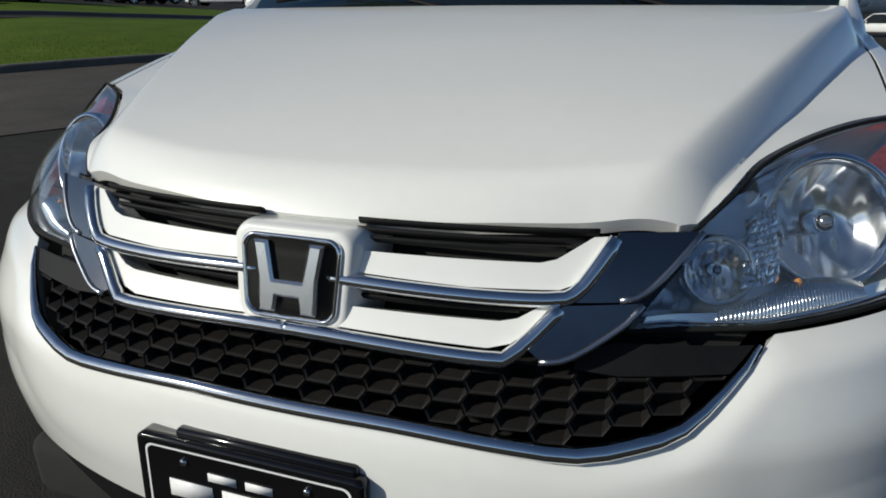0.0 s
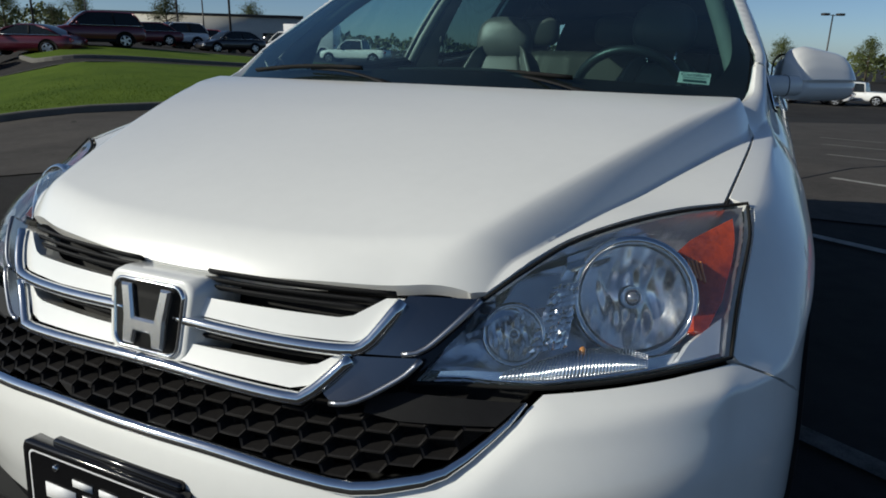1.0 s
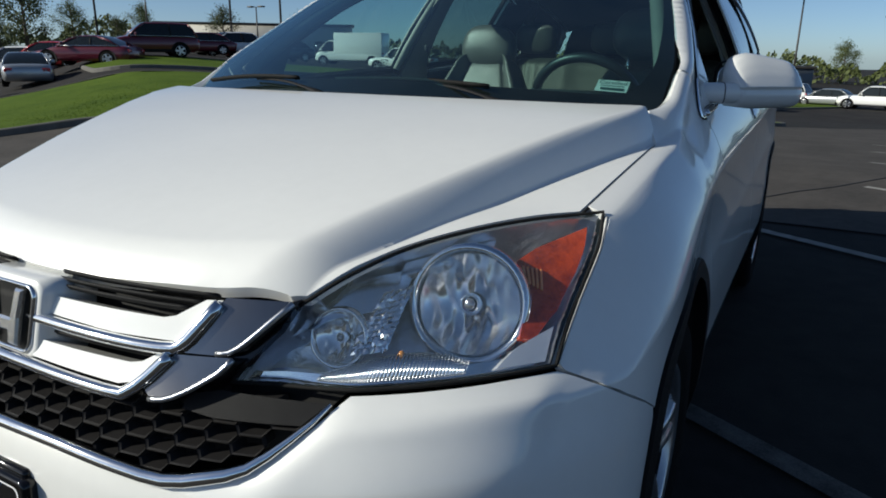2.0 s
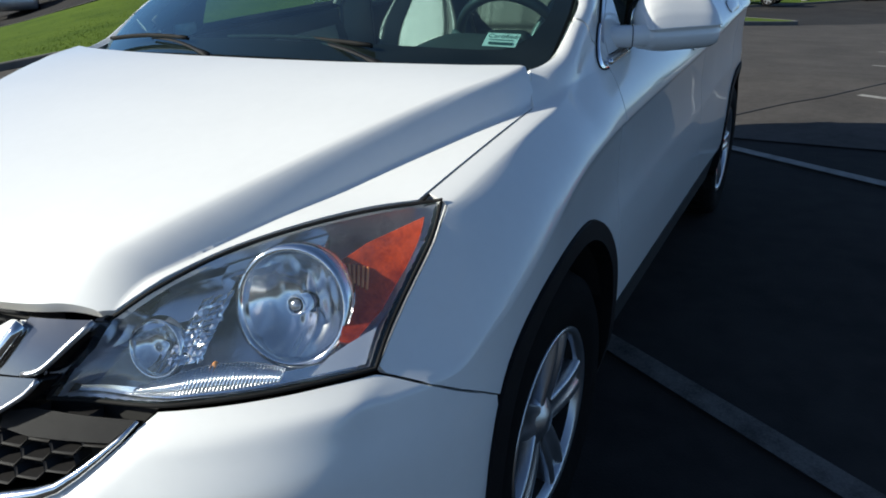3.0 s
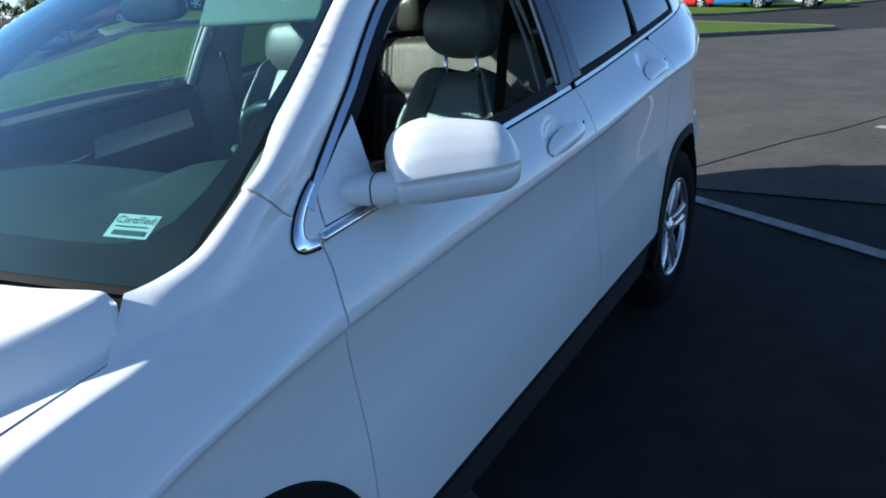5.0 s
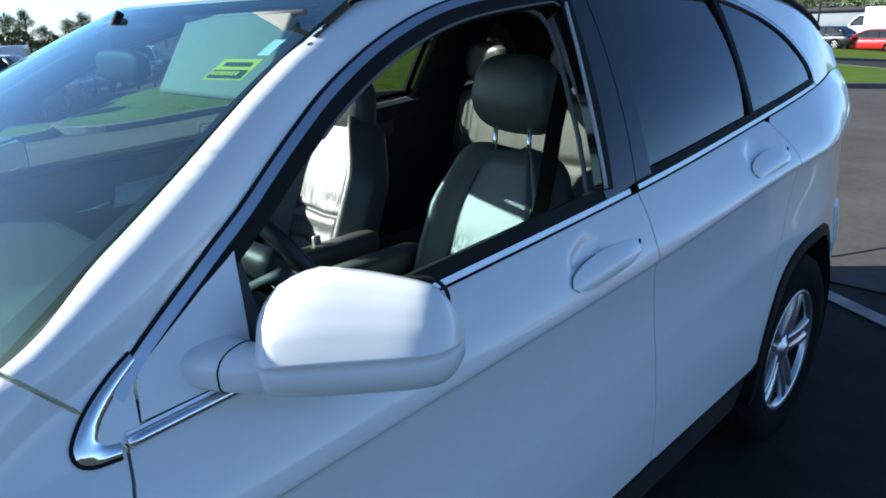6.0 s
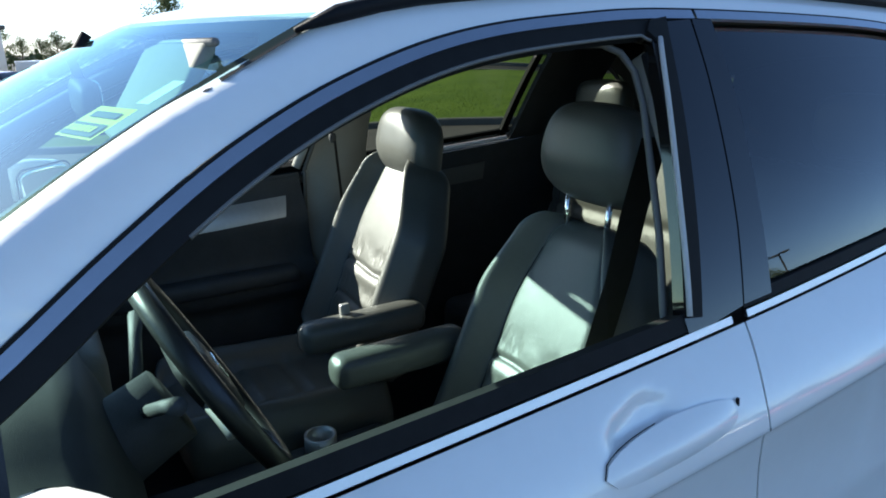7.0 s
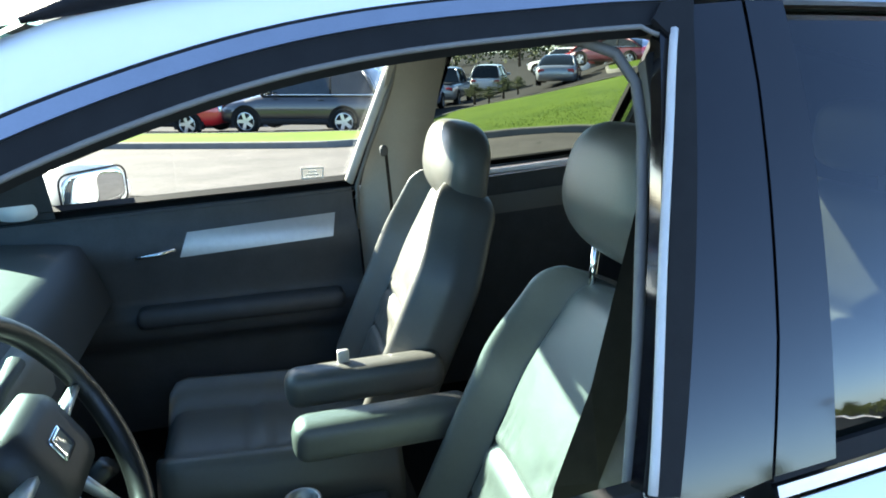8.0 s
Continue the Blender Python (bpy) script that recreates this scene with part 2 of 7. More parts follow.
def sheet(name, outline, fn, material, parent, cell=(0.03, 0.03), depth=0.012, away=None, label="", cuts=(), sink=None):
    """A pressed panel: an outline in a surface's own two coordinates, gridded, laid on the surface fn(u, v), its rim turned in by depth.
    away: a point inside, from which its outer face looks away. cuts: further grid lines (axis, value). sink: a direction for the rim."""
    bm = bmesh.new()
    p = [np.array(q, float) for q in outline]
    p = [q for i, q in enumerate(p) if np.linalg.norm(q - p[i - 1]) > 1e-4]
    bm.faces.new([bm.verts.new((q[0], q[1], 0)) for q in p])
    for ax in (0, 1):
        lo, hi = min(q[ax] for q in p), max(q[ax] for q in p)
        k = int((hi - lo) / cell[ax])
        own = [c for a, c in cuts if a == ax and lo < c < hi]
        even = [lo + (hi - lo) * i / (k + 1) for i in range(1, k + 1)]
        for c in [c for c in even if all(abs(c - o) > 0.35 * cell[ax] for o in own)] + own:
            co, no = ((c, 0, 0), (1, 0, 0)) if ax == 0 else ((0, c, 0), (0, 1, 0))
            bmesh.ops.bisect_plane(bm, geom=bm.verts[:] + bm.edges[:] + bm.faces[:], dist=1e-5, plane_co=co, plane_no=no)
    for v in bm.verts:
        v.co = Vector(fn(v.co.x, v.co.y))
    bmesh.ops.remove_doubles(bm, verts=bm.verts[:], dist=2e-4)
    bmesh.ops.recalc_face_normals(bm, faces=bm.faces[:])
    bm.normal_update()
    inside = Vector(away or (0, 2.2, 0.7))
    if sum(f.normal.dot(f.calc_center_median() - inside) * f.calc_area() for f in bm.faces) < 0:
        bmesh.ops.reverse_faces(bm, faces=bm.faces[:])
        bm.normal_update()
    if depth:
        normals = {v: v.normal.copy() for v in bm.verts}
        rim = [e for e in bm.edges if len(e.link_faces) == 1]
        got = bmesh.ops.extrude_edge_only(bm, edges=rim)["geom"]
        base = {}
        for e in rim:
            for v in e.verts:
                base[tuple(round(c, 5) for c in v.co)] = normals[v]
            e.smooth = False
        for v in got:
            if isinstance(v, bmesh.types.BMVert):
                v.co -= (-Vector(sink).normalized() if sink else base[tuple(round(c, 5) for c in v.co)]) * depth
    return part(name, bm, material, parent, label)


def tube(pts, r, seg=8, closed=False, flat=1.0, cap=True):
    """A bmesh rod along points."""
    bm = bmesh.new()
    p = [Vector(q) for q in pts]
    n, rings, up = len(p), [], None
    for i in range(n):
        a = p[(i - 1) % n] if closed or i else p[0]
        b = p[(i + 1) % n] if closed or i < n - 1 else p[-1]
        d = (b - a).normalized()
        if up is None:
            up = d.orthogonal().normalized()
        up = (up - d * up.dot(d)).normalized()
        side = d.cross(up)
        rr = r[i] if isinstance(r, (list, tuple)) else r
        rings.append([bm.verts.new(p[i] + rr * (math.cos(2 * math.pi * k / seg) * up + flat * math.sin(2 * math.pi * k / seg) * side)) for k in range(seg)])
    for i in range(n if closed else n - 1):
        a, b = rings[i], rings[(i + 1) % n]
        for k in range(seg):
            bm.faces.new((a[k], a[(k + 1) % seg], b[(k + 1) % seg], b[k]))
    if cap and not closed:
        bm.faces.new(rings[0][::-1])
        bm.faces.new(rings[-1])
    return bm


def box(bm, lo, hi, m=None, bevel=0.0, seg=2):
    """Adds a box with rounded edges to bm."""
    got = bmesh.ops.create_cube(bm, size=1.0)["verts"]
    c = [(a + b) / 2 for a, b in zip(lo, hi)]
    s = [b - a for a, b in zip(lo, hi)]
    for v in got:
        v.co = Vector((c[0] + v.co.x * s[0], c[1] + v.co.y * s[1], c[2] + v.co.z * s[2]))
    if bevel:
        edges = list({e for v in got for e in v.link_edges})
        got = list({v for f in bmesh.ops.bevel(bm, geom=edges, offset=bevel, segments=seg, affect="EDGES", profile=0.5)["faces"] for v in f.verts}
                   | {v for v in got if v.is_valid})
        if m:
            whole, todo = set(got), list(got)
            while todo:
                for e in todo.pop().link_edges:
                    for v in e.verts:
                        if v not in whole:
                            whole.add(v)
                            todo.append(v)
            got = list(whole)
    if m:
        for v in got:
            v.co = m @ v.co
    return bm


def lathe(profile, seg=32, m=None, flip=False):
    """A turned form: (radius, height along local z)."""
    bm = bmesh.new()
    rings = []
    for r, h in profile:
        rings.append([bm.verts.new((max(r, 1e-5) * math.cos(2 * math.pi * k / seg), max(r, 1e-5) * math.sin(2 * math.pi * k / seg), h)) for k in range(seg)])
    for a, b in zip(rings, rings[1:]):
        for k in range(seg):
            bm.faces.new((a[k], a[(k + 1) % seg], b[(k + 1) % seg], b[k]))
    bmesh.ops.remove_doubles(bm, verts=bm.verts[:], dist=5e-5)
    bmesh.ops.recalc_face_normals(bm, faces=bm.faces[:])
    if flip:
        bmesh.ops.reverse_faces(bm, faces=bm.faces[:])
    if m:
        bm.transform(m)
    return bm


# ---- ground ----
SLOPE = spline((-180, -90, -20, -4, 13, 30, 46, 55, 63, 73, 86, 110, 140, 180), (0, -0.02, -0.06, -0.062, -0.045, -0.005, 0.024, 0.036, -0.008, -0.045, -0.055, -0.045, -0.02, 0))


def ground_z(x, y):
    """The lot falls away gently behind the car and to its right, and a low grass bank rises between."""
    dx, dy = x - 0.5, y - 1.5
    r = math.hypot(dx, dy)
    s = SLOPE(math.degrees(math.atan2(-dx, dy)))
    near, gain = (7.0, 1.0) if s < 0 else (12.0, 38 / 33)
    return s * gain * (max(0.0, r - near) if r < 45 else 45 - near) + s * max(0.0, r - 45) * 0.15


def ground_sheet():
    bm = bmesh.new()
    rs = [0.0] + [1.5 * 1.07 ** i for i in range(88)] + [900, 2500]
    seg, rings = 300, []
    for r in rs[1:]:
        row = []
        for k in range(seg):
            a = 2 * math.pi * k / seg
            x, y = 0.5 + r * math.cos(a), 1.5 + r * math.sin(a)
            row.append(bm.verts.new((x, y, ground_z(x, y))))
        rings.append(row)
    c = bm.verts.new((0.5, 1.5, 0))
    for k in range(seg):
        bm.faces.new((c, rings[0][k], rings[0][(k + 1) % seg]))
    for a, b in zip(rings, rings[1:]):
        for k in range(seg):
            bm.faces.new((a[k], b[k], b[(k + 1) % seg], a[(k + 1) % seg]))
    return tagged(part("ground", bm, ASPHALT), "weathered dark grey asphalt of a car lot", "asphalt", kind="structure")


def draped(name, outline, up, material, label, category, depth=0.0, step=(1.0, 1.0), kind="structure"):
    """A flat surface with an outline in plan, laid on the ground."""
    ob = sheet(name, outline, lambda x, y: (x, y, ground_z(x, y) + up), material, None, step, depth, away=(0, 0, -500))
    return tagged(ob, label, category, kind=kind)


ground = ground_sheet()


# ---- the white car: its surfaces (x to its left, y towards its tail, z up; nose at y = 0) ----
ZC = spline((0.45, 0.75, 1.0, 1.35, 2.44, 3.2, 4.4), (0.765, 0.885, 0.943, 0.968, 1.012, 1.07, 1.12))            # shoulder crease
ZB = spline((0.3, 0.55, 0.96, 1.28, 2.475, 3.2, 4.1), (0.95, 0.99, 1.055, 1.09, 1.15, 1.20, 1.27))   # belt line
XB = spline((0.3, 0.55, 0.735, 0.96, 1.28, 2.475, 3.2, 3.8, 4.3), (0.745, 0.759, 0.768, 0.778, 0.814, 0.802, 0.775, 0.740, 0.655))
WC = spline((0.3, 0.5, 0.68, 0.92, 1.3, 2.44, 3.0, 3.5, 3.95, 4.3, 4.5), (0.868, 0.893, 0.905, 0.894, 0.882, 0.884, 0.888, 0.893, 0.828, 0.742, 0.66))
LOW = spline((0.18, 0.30, 0.42, 0.60, 0.80, 1.0), (-0.05, -0.012, 0.008, 0.012, 0.0, 0.0))
KB = spline((0.96, 1.3), (0.95, 0.38))
PU = spline((0.45, 0.56, 0.72, 0.9, 1.08, 1.3), (0.98, 1.25, 1.5, 1.4, 1.36, 1.5))                       # how full the shoulder is
CREST = spline((0.5, 0.6, 0.96, 1.06, 1.10), (0.020, 0.030, 0.028, 0.012, 0.0))   # flat strip beside the bonnet
Y0 = spline((0.2, 0.32, 0.45, 0.56, 0.66, 0.74, 0.79, 0.90, 0.984, 1.06), (0.08, 0.02, -0.025, -0.04, -0.03, 0.015, 0.05, 0.10, 0.21, 0.34))
NE = 2.3
BEZ = spline((0.42, 0.62, 0.76, 0.80, 0.90, 0.984), (0.55, 0.56, 0.558, 0.555, 0.55, 0.46))          # how far back the corner's turn reaches


def smooth01(t):
    t = min(1.0, max(0.0, t))
    return t * t * (3 - 2 * t)


def x_side(y, z):
    zc, zb, w, xb = ZC(y), ZB(y), WC(y), XB(y)
    if z <= zc:
        tuck = 0.008 * smooth01((zc - z) / 0.013) * smooth01((y - 0.75) / 0.35)
        return w + LOW(z) - (0.003 + 0.006 * smooth01((y - 0.9) / 0.5)) * math.sin(math.pi * min(1, (zc - z) / 0.24)) - tuck
    if z <= zb:
        t, c = (z - zc) / (zb - zc), CREST(y)
        return w - (w - xb - c) * t ** PU(y) - c * max(0.0, (t - 0.93) / 0.07) ** 1.6
    t = z - zb
    return xb - KB(y) * t - 0.36 * t * t


def ell(v):
    return 1.0 if v >= 1 else 0.0 if v <= 0 else (1 - (1 - v) ** NE) ** (1 / NE)


def x_body(y, z):
    return x_side(max(y, 0.3), z) * ell((y - Y0(z)) / BEZ(z))


def wrap(s, z):
    """The nose's skin: s runs from the middle (0) round the corner (1)."""
    a = min(1.0, abs(s)) * math.pi / 2
    y = Y0(z) + BEZ(z) * (1 - max(0.0, math.cos(a)) ** (2 / NE)) + max(0.0, abs(s) - 1) * 1.2
    x = x_side(max(y, 0.3), z) * math.sin(a) ** (2 / NE)
    return (math.copysign(x, s), y, z)


def s_of(x, y, z):
    v = (y - Y0(z)) / BEZ(z)
    if v >= 1:
        return 1 + (y - Y0(z) - BEZ(z)) / 1.2
    if v > 0.4:
        return math.acos(max(0.0, 1 - v) ** (NE / 2)) / (math.pi / 2)
    return math.asin(min(1, abs(x) / x_side(max(y, 0.3), z)) ** (NE / 2)) / (math.pi / 2)


def front_y(x, z):
    q = min(0.999, abs(x) / x_side(0.3, z))
    return Y0(z) + BEZ(z) * (1 - (1 - q ** NE) ** (1 / NE))


def lifted(fn, d, inside=(0, 1.6, 0.7)):
    """The same surface, d further out."""
    c = Vector(inside)

    def g(u, v):
        p, e = Vector(fn(u, v)), 1e-3
        n = (Vector(fn(u + e, v)) - Vector(fn(u - e, v))).cross(Vector(fn(u, v + e)) - Vector(fn(u, v - e)))
        if n.length < 1e-9:
            return p
        n.normalize()
        return p + n * (d if n.dot(p - c) > 0 else -d)
    return g


def side(sx, dent=None):
    if dent is None:
        return lambda y, z: (sx * x_body(y, z), y, z)
    yc, zc, depth = dent

    def f(y, z):
        k = 1 - ((y - yc) / 0.070) ** 2 - ((z - zc - 0.12 * (y - yc)) / 0.026) ** 2
        return (sx * (x_body(y, z) - depth * smooth01(k * 2.2)), y, z)
    return f


def pressed(name, line, fn, cell):
    """A body panel whose grid follows the shoulder crease."""
    return sheet(name, [(q[0], q[1] - ZC(q[0])) for q in line], lambda y, w: fn(y, w + ZC(y)), PAINT, car, cell, 0.018, cuts=[(1, c) for c in (0.006, 0.0, -0.004, -0.009, -0.014)])


def up_of(y, z):
    """Height on the fender: 0 at the shoulder crease, 1 at the top edge."""
    d = z - ZC(y)
    return d / (ZB(y) - ZC(y)) if d > 0 else d / 0.12


def of_up(y, w):
    return ZC(y) + (w * (ZB(y) - ZC(y)) if w > 0 else w * 0.12)


def arch(yc, a, b, t0, t1, n=30, zc=0.40, p=2.3):
    """A wheel arch's rim, a squared half ellipse; angles from the front (180) over the top to the rear (0)."""
    out = []
    for i in range(n + 1):
        t = radians(t0 + (t1 - t0) * i / n)
        c, s = math.cos(t), math.sin(t)
        out.append((yc + a * math.copysign(abs(c) ** (2 / p), c), zc + b * math.copysign(abs(s) ** (2 / p), s)))
    return out


# ---- the bonnet ----
HC = spline((0.05, 0.15, 0.3, 0.5, 0.7, 0.9, 1.1), (0.915, 0.952, 1.0, 1.053, 1.10, 1.138, 1.163))
HX = spline((0.1, 0.2, 0.316, 0.42, 0.539, 0.733, 0.841, 0.934, 1.0), (0.430, 0.472, 0.519, 0.563, 0.612, 0.688, 0.728, 0.760, 0.772))   # crease
HD = spline((0.10, 0.18, 0.24, 0.33, 0.43, 0.56, 0.96), (0.014, 0.026, 0.038, 0.047, 0.052, 0.061, 0.068))
HW = spline((0.10, 0.18, 0.27, 0.45, 0.75, 0.97), (0.085, 0.066, 0.056, 0.052, 0.050, 0.038))
HP = spline((0.10, 0.25, 0.40, 0.55, 0.75, 1.0), (1.75, 1.65, 1.55, 1.45, 1.38, 1.38))
HF = lambda x: 0.09 + 0.42 * x * x


def hood_z(x, y):
    ax = abs(x)
    t = 1 - (HX(y) - ax) / HW(y)
    z = HC(y) - 0.04 * ax * ax - HD(y) * min(1.0, max(0.0, t)) ** HP(y)
    d = (y - HF(x)) / 0.060
    drop = 0.038 + 0.006 * math.exp(-((ax - 0.35) / 0.075) ** 2)
    return z - (drop * (1 - d) ** 2.2 if d < 1 else 0.0)


car = thing("car")
hood_half = ([(x, HF(x)) for x in np.linspace(0, 0.446, 24)]
             + curve2([(0.449, 0.1740), (0.470, 0.188), (0.506, 0.236), (0.545, 0.333), (0.615, 0.432), (0.685, 0.512), (0.746, 0.557)])
             + curve2([(0.746, 0.557), (0.760, 0.72), (0.771, 0.87), (0.774, 0.96)], 0.02)
             + curve2([(0.774, 0.955), (0.769, 0.992), (0.738, 1.012), (0.6, 0.968), (0.37, 0.922), (0.15, 0.901), (0, 0.898)]))
hood_line = hood_half + [np.array((-q[0], q[1])) for q in hood_half[::-1]]
sheet("bonnet", [(q[0] / HX(q[1]), q[1]) for q in inset(hood_line, 0.0025)], lambda k, y: (k * HX(y), y, hood_z(k * HX(y), y)), PAINT, car, (0.02, 0.016), 0.02, (0, 0.6, 0.2), cuts=[(0, q * e) for q in (1, -1) for e in (0.90, 0.915, 0.93, 0.942, 0.954, 0.966, 0.976, 0.985, 0.993, 1.0, 1.008, 1.016, 1.026)] + [(1, 0.164 + 0.0055 * i) for i in range(16)], sink=(0, 0.5, -1))

for sx in (1, -1):
    edge = curve2([(0.746, 0.557), (0.760, 0.72), (0.771, 0.87), (0.774, 0.955)], 0.02)
    part("bonnet_seal", tube([(sx * (q[0] + 0.0022), q[1], hood_z(q[0], q[1]) - 0.0035) for q in edge], 0.0030, 6), SEAL, car)

EDGE_X = spline((0.5, 0.557, 0.72, 0.87, 0.96), (0.7405, 0.746, 0.760, 0.771, 0.774))


FENDER_TOP = spline((0.965, 1.03, 1.064, 1.128, 1.182, 1.243, 1.36), (1.06, 1.1205, 1.1225, 1.137, 1.164, 1.200, 1.258))


def edge_bulge(d, w=0.072):
    """How far the edge beside the windscreen swells, by the depth below it."""
    return 0.018 * math.sin(math.pi * min(1.0, max(0.0, d) / w) ** 0.72)


def fender_side(sx):
    """The fender, its top edge drawn in to the bonnet's edge."""
    def f(y, w):
        x, z = x_body(y, of_up(y, min(w, 1.0) if y < 0.958 else w)), of_up(y, w)
        k = smooth01((w - 0.80) / 0.20) * smooth01((y - 0.50) / 0.07) * (1 - smooth01((y - 0.955) / 0.05))
        if k > 0:
            e = EDGE_X(y)
            x += k * (e + 0.0035 - x_body(y, ZB(y)))
            z += k * (hood_z(e, y) - ZB(y))
        b = edge_bulge(FENDER_TOP(y) - z) * smooth01((y - 1.0) / 0.08) if y > 1.0 else 0.0
        return (sx * (x + 0.6 * b), y - 0.3 * b, z + 0.6 * b)
    return f


# ---- fenders, doors, quarters, pillars ----
DLO_TOP = [(1.312, 1.125), (1.362, 1.178), (1.485, 1.262), (1.556, 1.307), (1.657, 1.376), (1.778, 1.448), (1.924, 1.512), (2.099, 1.562),
           (2.303, 1.588), (2.577, 1.600), (3.158, 1.583), (3.459, 1.525), (3.67, 1.44), (3.80, 1.335), (3.815, 1.275)]
RAIL = [(1.243, 1.203), (1.36, 1.258), (1.49, 1.333), (1.656, 1.432), (1.776, 1.498), (1.844, 1.540), (1.95, 1.580), (2.1, 1.606), (2.6, 1.638),
        (3.2, 1.622), (3.75, 1.56), (4.15, 1.47), (4.33, 1.38)]
dlo_top = curve2(DLO_TOP, 0.025)
rail = curve2(RAIL, 0.03)
RT = spline([q[0] for q in RAIL], [q[1] for q in RAIL])


def rail_side(sx):
    """The pillar and roof rail, rolled in towards the windscreen and the roof."""
    def f(y, z):
        base = smooth01((y - 1.245) / 0.15)
        post = base * (1 - smooth01((y - 1.72) / 0.16))
        d = max(0.0, RT(y) - z)
        k = max(0.0, 1 - d / (0.034 + 0.010 * post)) ** 2
        proud = 0.016 * post * (1 - smooth01(d / 0.060))
        bulge = edge_bulge(d, 0.070 - 0.022 * smooth01((y - 1.48) / 0.18)) * (1 - smooth01((y - 1.72) / 0.16))
        return (sx * (x_body(y, z) + 0.2 * proud + 0.6 * bulge - k * (0.016 * base + 0.012 * post)), y - 0.6 * proud - 0.3 * bulge, z + 0.75 * proud + 0.6 * bulge)
    return f


AF = arch(0.885, 0.415, 0.408, 144, 7, p=2.7)
AR = arch(3.54, 0.425, 0.405, 172, 8)
DOOR_F = curve2([(1.300, 0.465), (1.305, 0.6), (1.316, 0.8), (1.300, 0.968), (1.325, 1.06), (1.332, 1.089)])
DOOR_B = curve2([(2.468, 0.47), (2.470, 0.65), (2.468, 0.86), (2.445, 1.03), (2.474, 1.149)])
DOOR_R = curve2([(3.105, 0.475), (3.125, 0.62), (3.19, 0.77), (3.255, 0.92), (3.285, 1.06), (3.275, 1.196)])
FENDER_FRONT = (curve2([(0.570, 0.984), (0.519, 0.938), (0.462, 0.894), (0.404, 0.848), (0.356, 0.804)], 0.02)
                + curve2([(0.358, 0.792), (0.412, 0.755), (0.49, 0.705), (0.528, 0.6785)], 0.02))
for sx in (1, -1):
    fn = side(sx)
    fender = (FENDER_FRONT
              + AF + DOOR_F + curve2([(1.332, 1.092), (1.312, 1.118), (1.30, 1.14), (1.243, 1.200)], 0.02)
              + curve2([(1.243, 1.200), (1.182, 1.164), (1.128, 1.137), (1.064, 1.1225), (1.03, 1.1205)], 0.012) + curve2([(1.03, 1.1205), (1.0, 1.092), (0.965, 1.06)], 0.02)
              + [(y, ZB(y) + 0.0022) for y in np.linspace(0.962, 0.580, 27)])
    sheet("fender", [(q[0], up_of(q[0], q[1])) for q in inset(fender, 0.0022)], fender_side(sx), PAINT, car, (0.022, 0.12), 0.018,
          cuts=[(1, c) for c in (-0.12, -0.07, -0.03, 0.0, 0.05, 0.88, 0.925, 0.945, 0.965, 0.985, 1.0, 1.05, 1.1, 1.15, 1.2, 1.25, 1.3, 1.36, 1.42, 1.48, 1.54, 1.6, 1.67, 1.74, 1.82)], sink=(-0.8 * sx, 0.35, -0.45))
    for name, a, b, hy in (("front_door", DOOR_F, DOOR_B, 2.225), ("rear_door", DOOR_B, DOOR_R, 3.075)):
        top = [(y, ZB(y) - 0.001) for y in np.linspace(a[-1][0], b[-1][0], 40)]
        outline = list(a) + top[1:-1] + list(b[::-1]) + [(y, 0.467) for y in np.linspace(b[0][0], a[0][0], 24)[1:-1]]
        hz = ZC(hy) + 0.052
        door = pressed(name, inset(outline, 0.0022), side(sx, (hy - 0.008, hz + 0.024, 0.013)), (0.016, 0.012))
        o = hy - 2.225
        line = [(q[0] + o, q[1] + hz - 1.056) for q in curve2([(2.130, 1.046), (2.138, 1.060), (2.180, 1.074), (2.260, 1.083), (2.340, 1.082), (2.378, 1.073), (2.380, 1.057), (2.350, 1.043), (2.280, 1.034), (2.190, 1.030), (2.145, 1.033)], 0.012, True)]

        def grip(y, z, sx=sx, o=o, hz=hz):
            v = 1 - ((y - 2.255 - o) / 0.130) ** 2
            w = 1 - ((z - hz - 0.001 - 0.06 * (y - 2.255 - o)) / 0.029) ** 2
            return (sx * (x_body(y, z) + 0.001 + 0.012 * max(0.0, v) ** 0.5 * max(0.0, w) ** 0.8), y, z)
        handle = sheet("handle", line, grip, PAINT, door, (0.014, 0.006), 0.012)
        part("handle_gap", tube([(sx * (x_body(y, z) + 0.002), y, z) for y, z in line[-7:] + line[:9]], 0.0007, 5), SEAL, handle)
        slot = bmesh.new()
        box(slot, (-0.002, -0.0022, -0.007), (0.002, 0.0022, 0.007), m=pose(sx * (x_body(hy + 0.164, hz + 0.012) + 0.001), hy + 0.164, hz + 0.012, 10, 0, 0), bevel=0.001)
        part("keyhole", slot, SEAL, door)
    # dark lining behind the window line
    wl = [q for q in dlo_top if q[0] > 1.9]
    sheet("roof_edge_lining", offset_line(wl, -0.004) + offset_line(wl, 0.055)[::-1], lifted(fn, -0.034), HEADLINER, car, (0.06, 0.03), 0, (sx * 3, 2.6, 1.2))
    belt_r = [(y, ZB(y) - 0.001) for y in np.linspace(3.275, 4.34, 34)]
    quarter = (list(DOOR_R) + belt_r[1:] + curve2([(4.35, 1.20), (4.42, 1.0), (4.455, 0.8), (4.46, 0.62)], 0.03)
               + [(y, 0.6) for y in np.linspace(4.42, 4.02, 14)] + AR[::-1][6:])
    pressed("quarter_panel", inset(quarter, 0.0022), fn, (0.03, 0.022))
    upper = list(rail) + curve2([(4.345, 1.34), (4.345, 1.288)], 0.02) + [(y, ZB(y) + 0.001) for y in np.linspace(4.33, 3.83, 18)] + list(dlo_top[::-1]) + [(1.30, 1.143)]
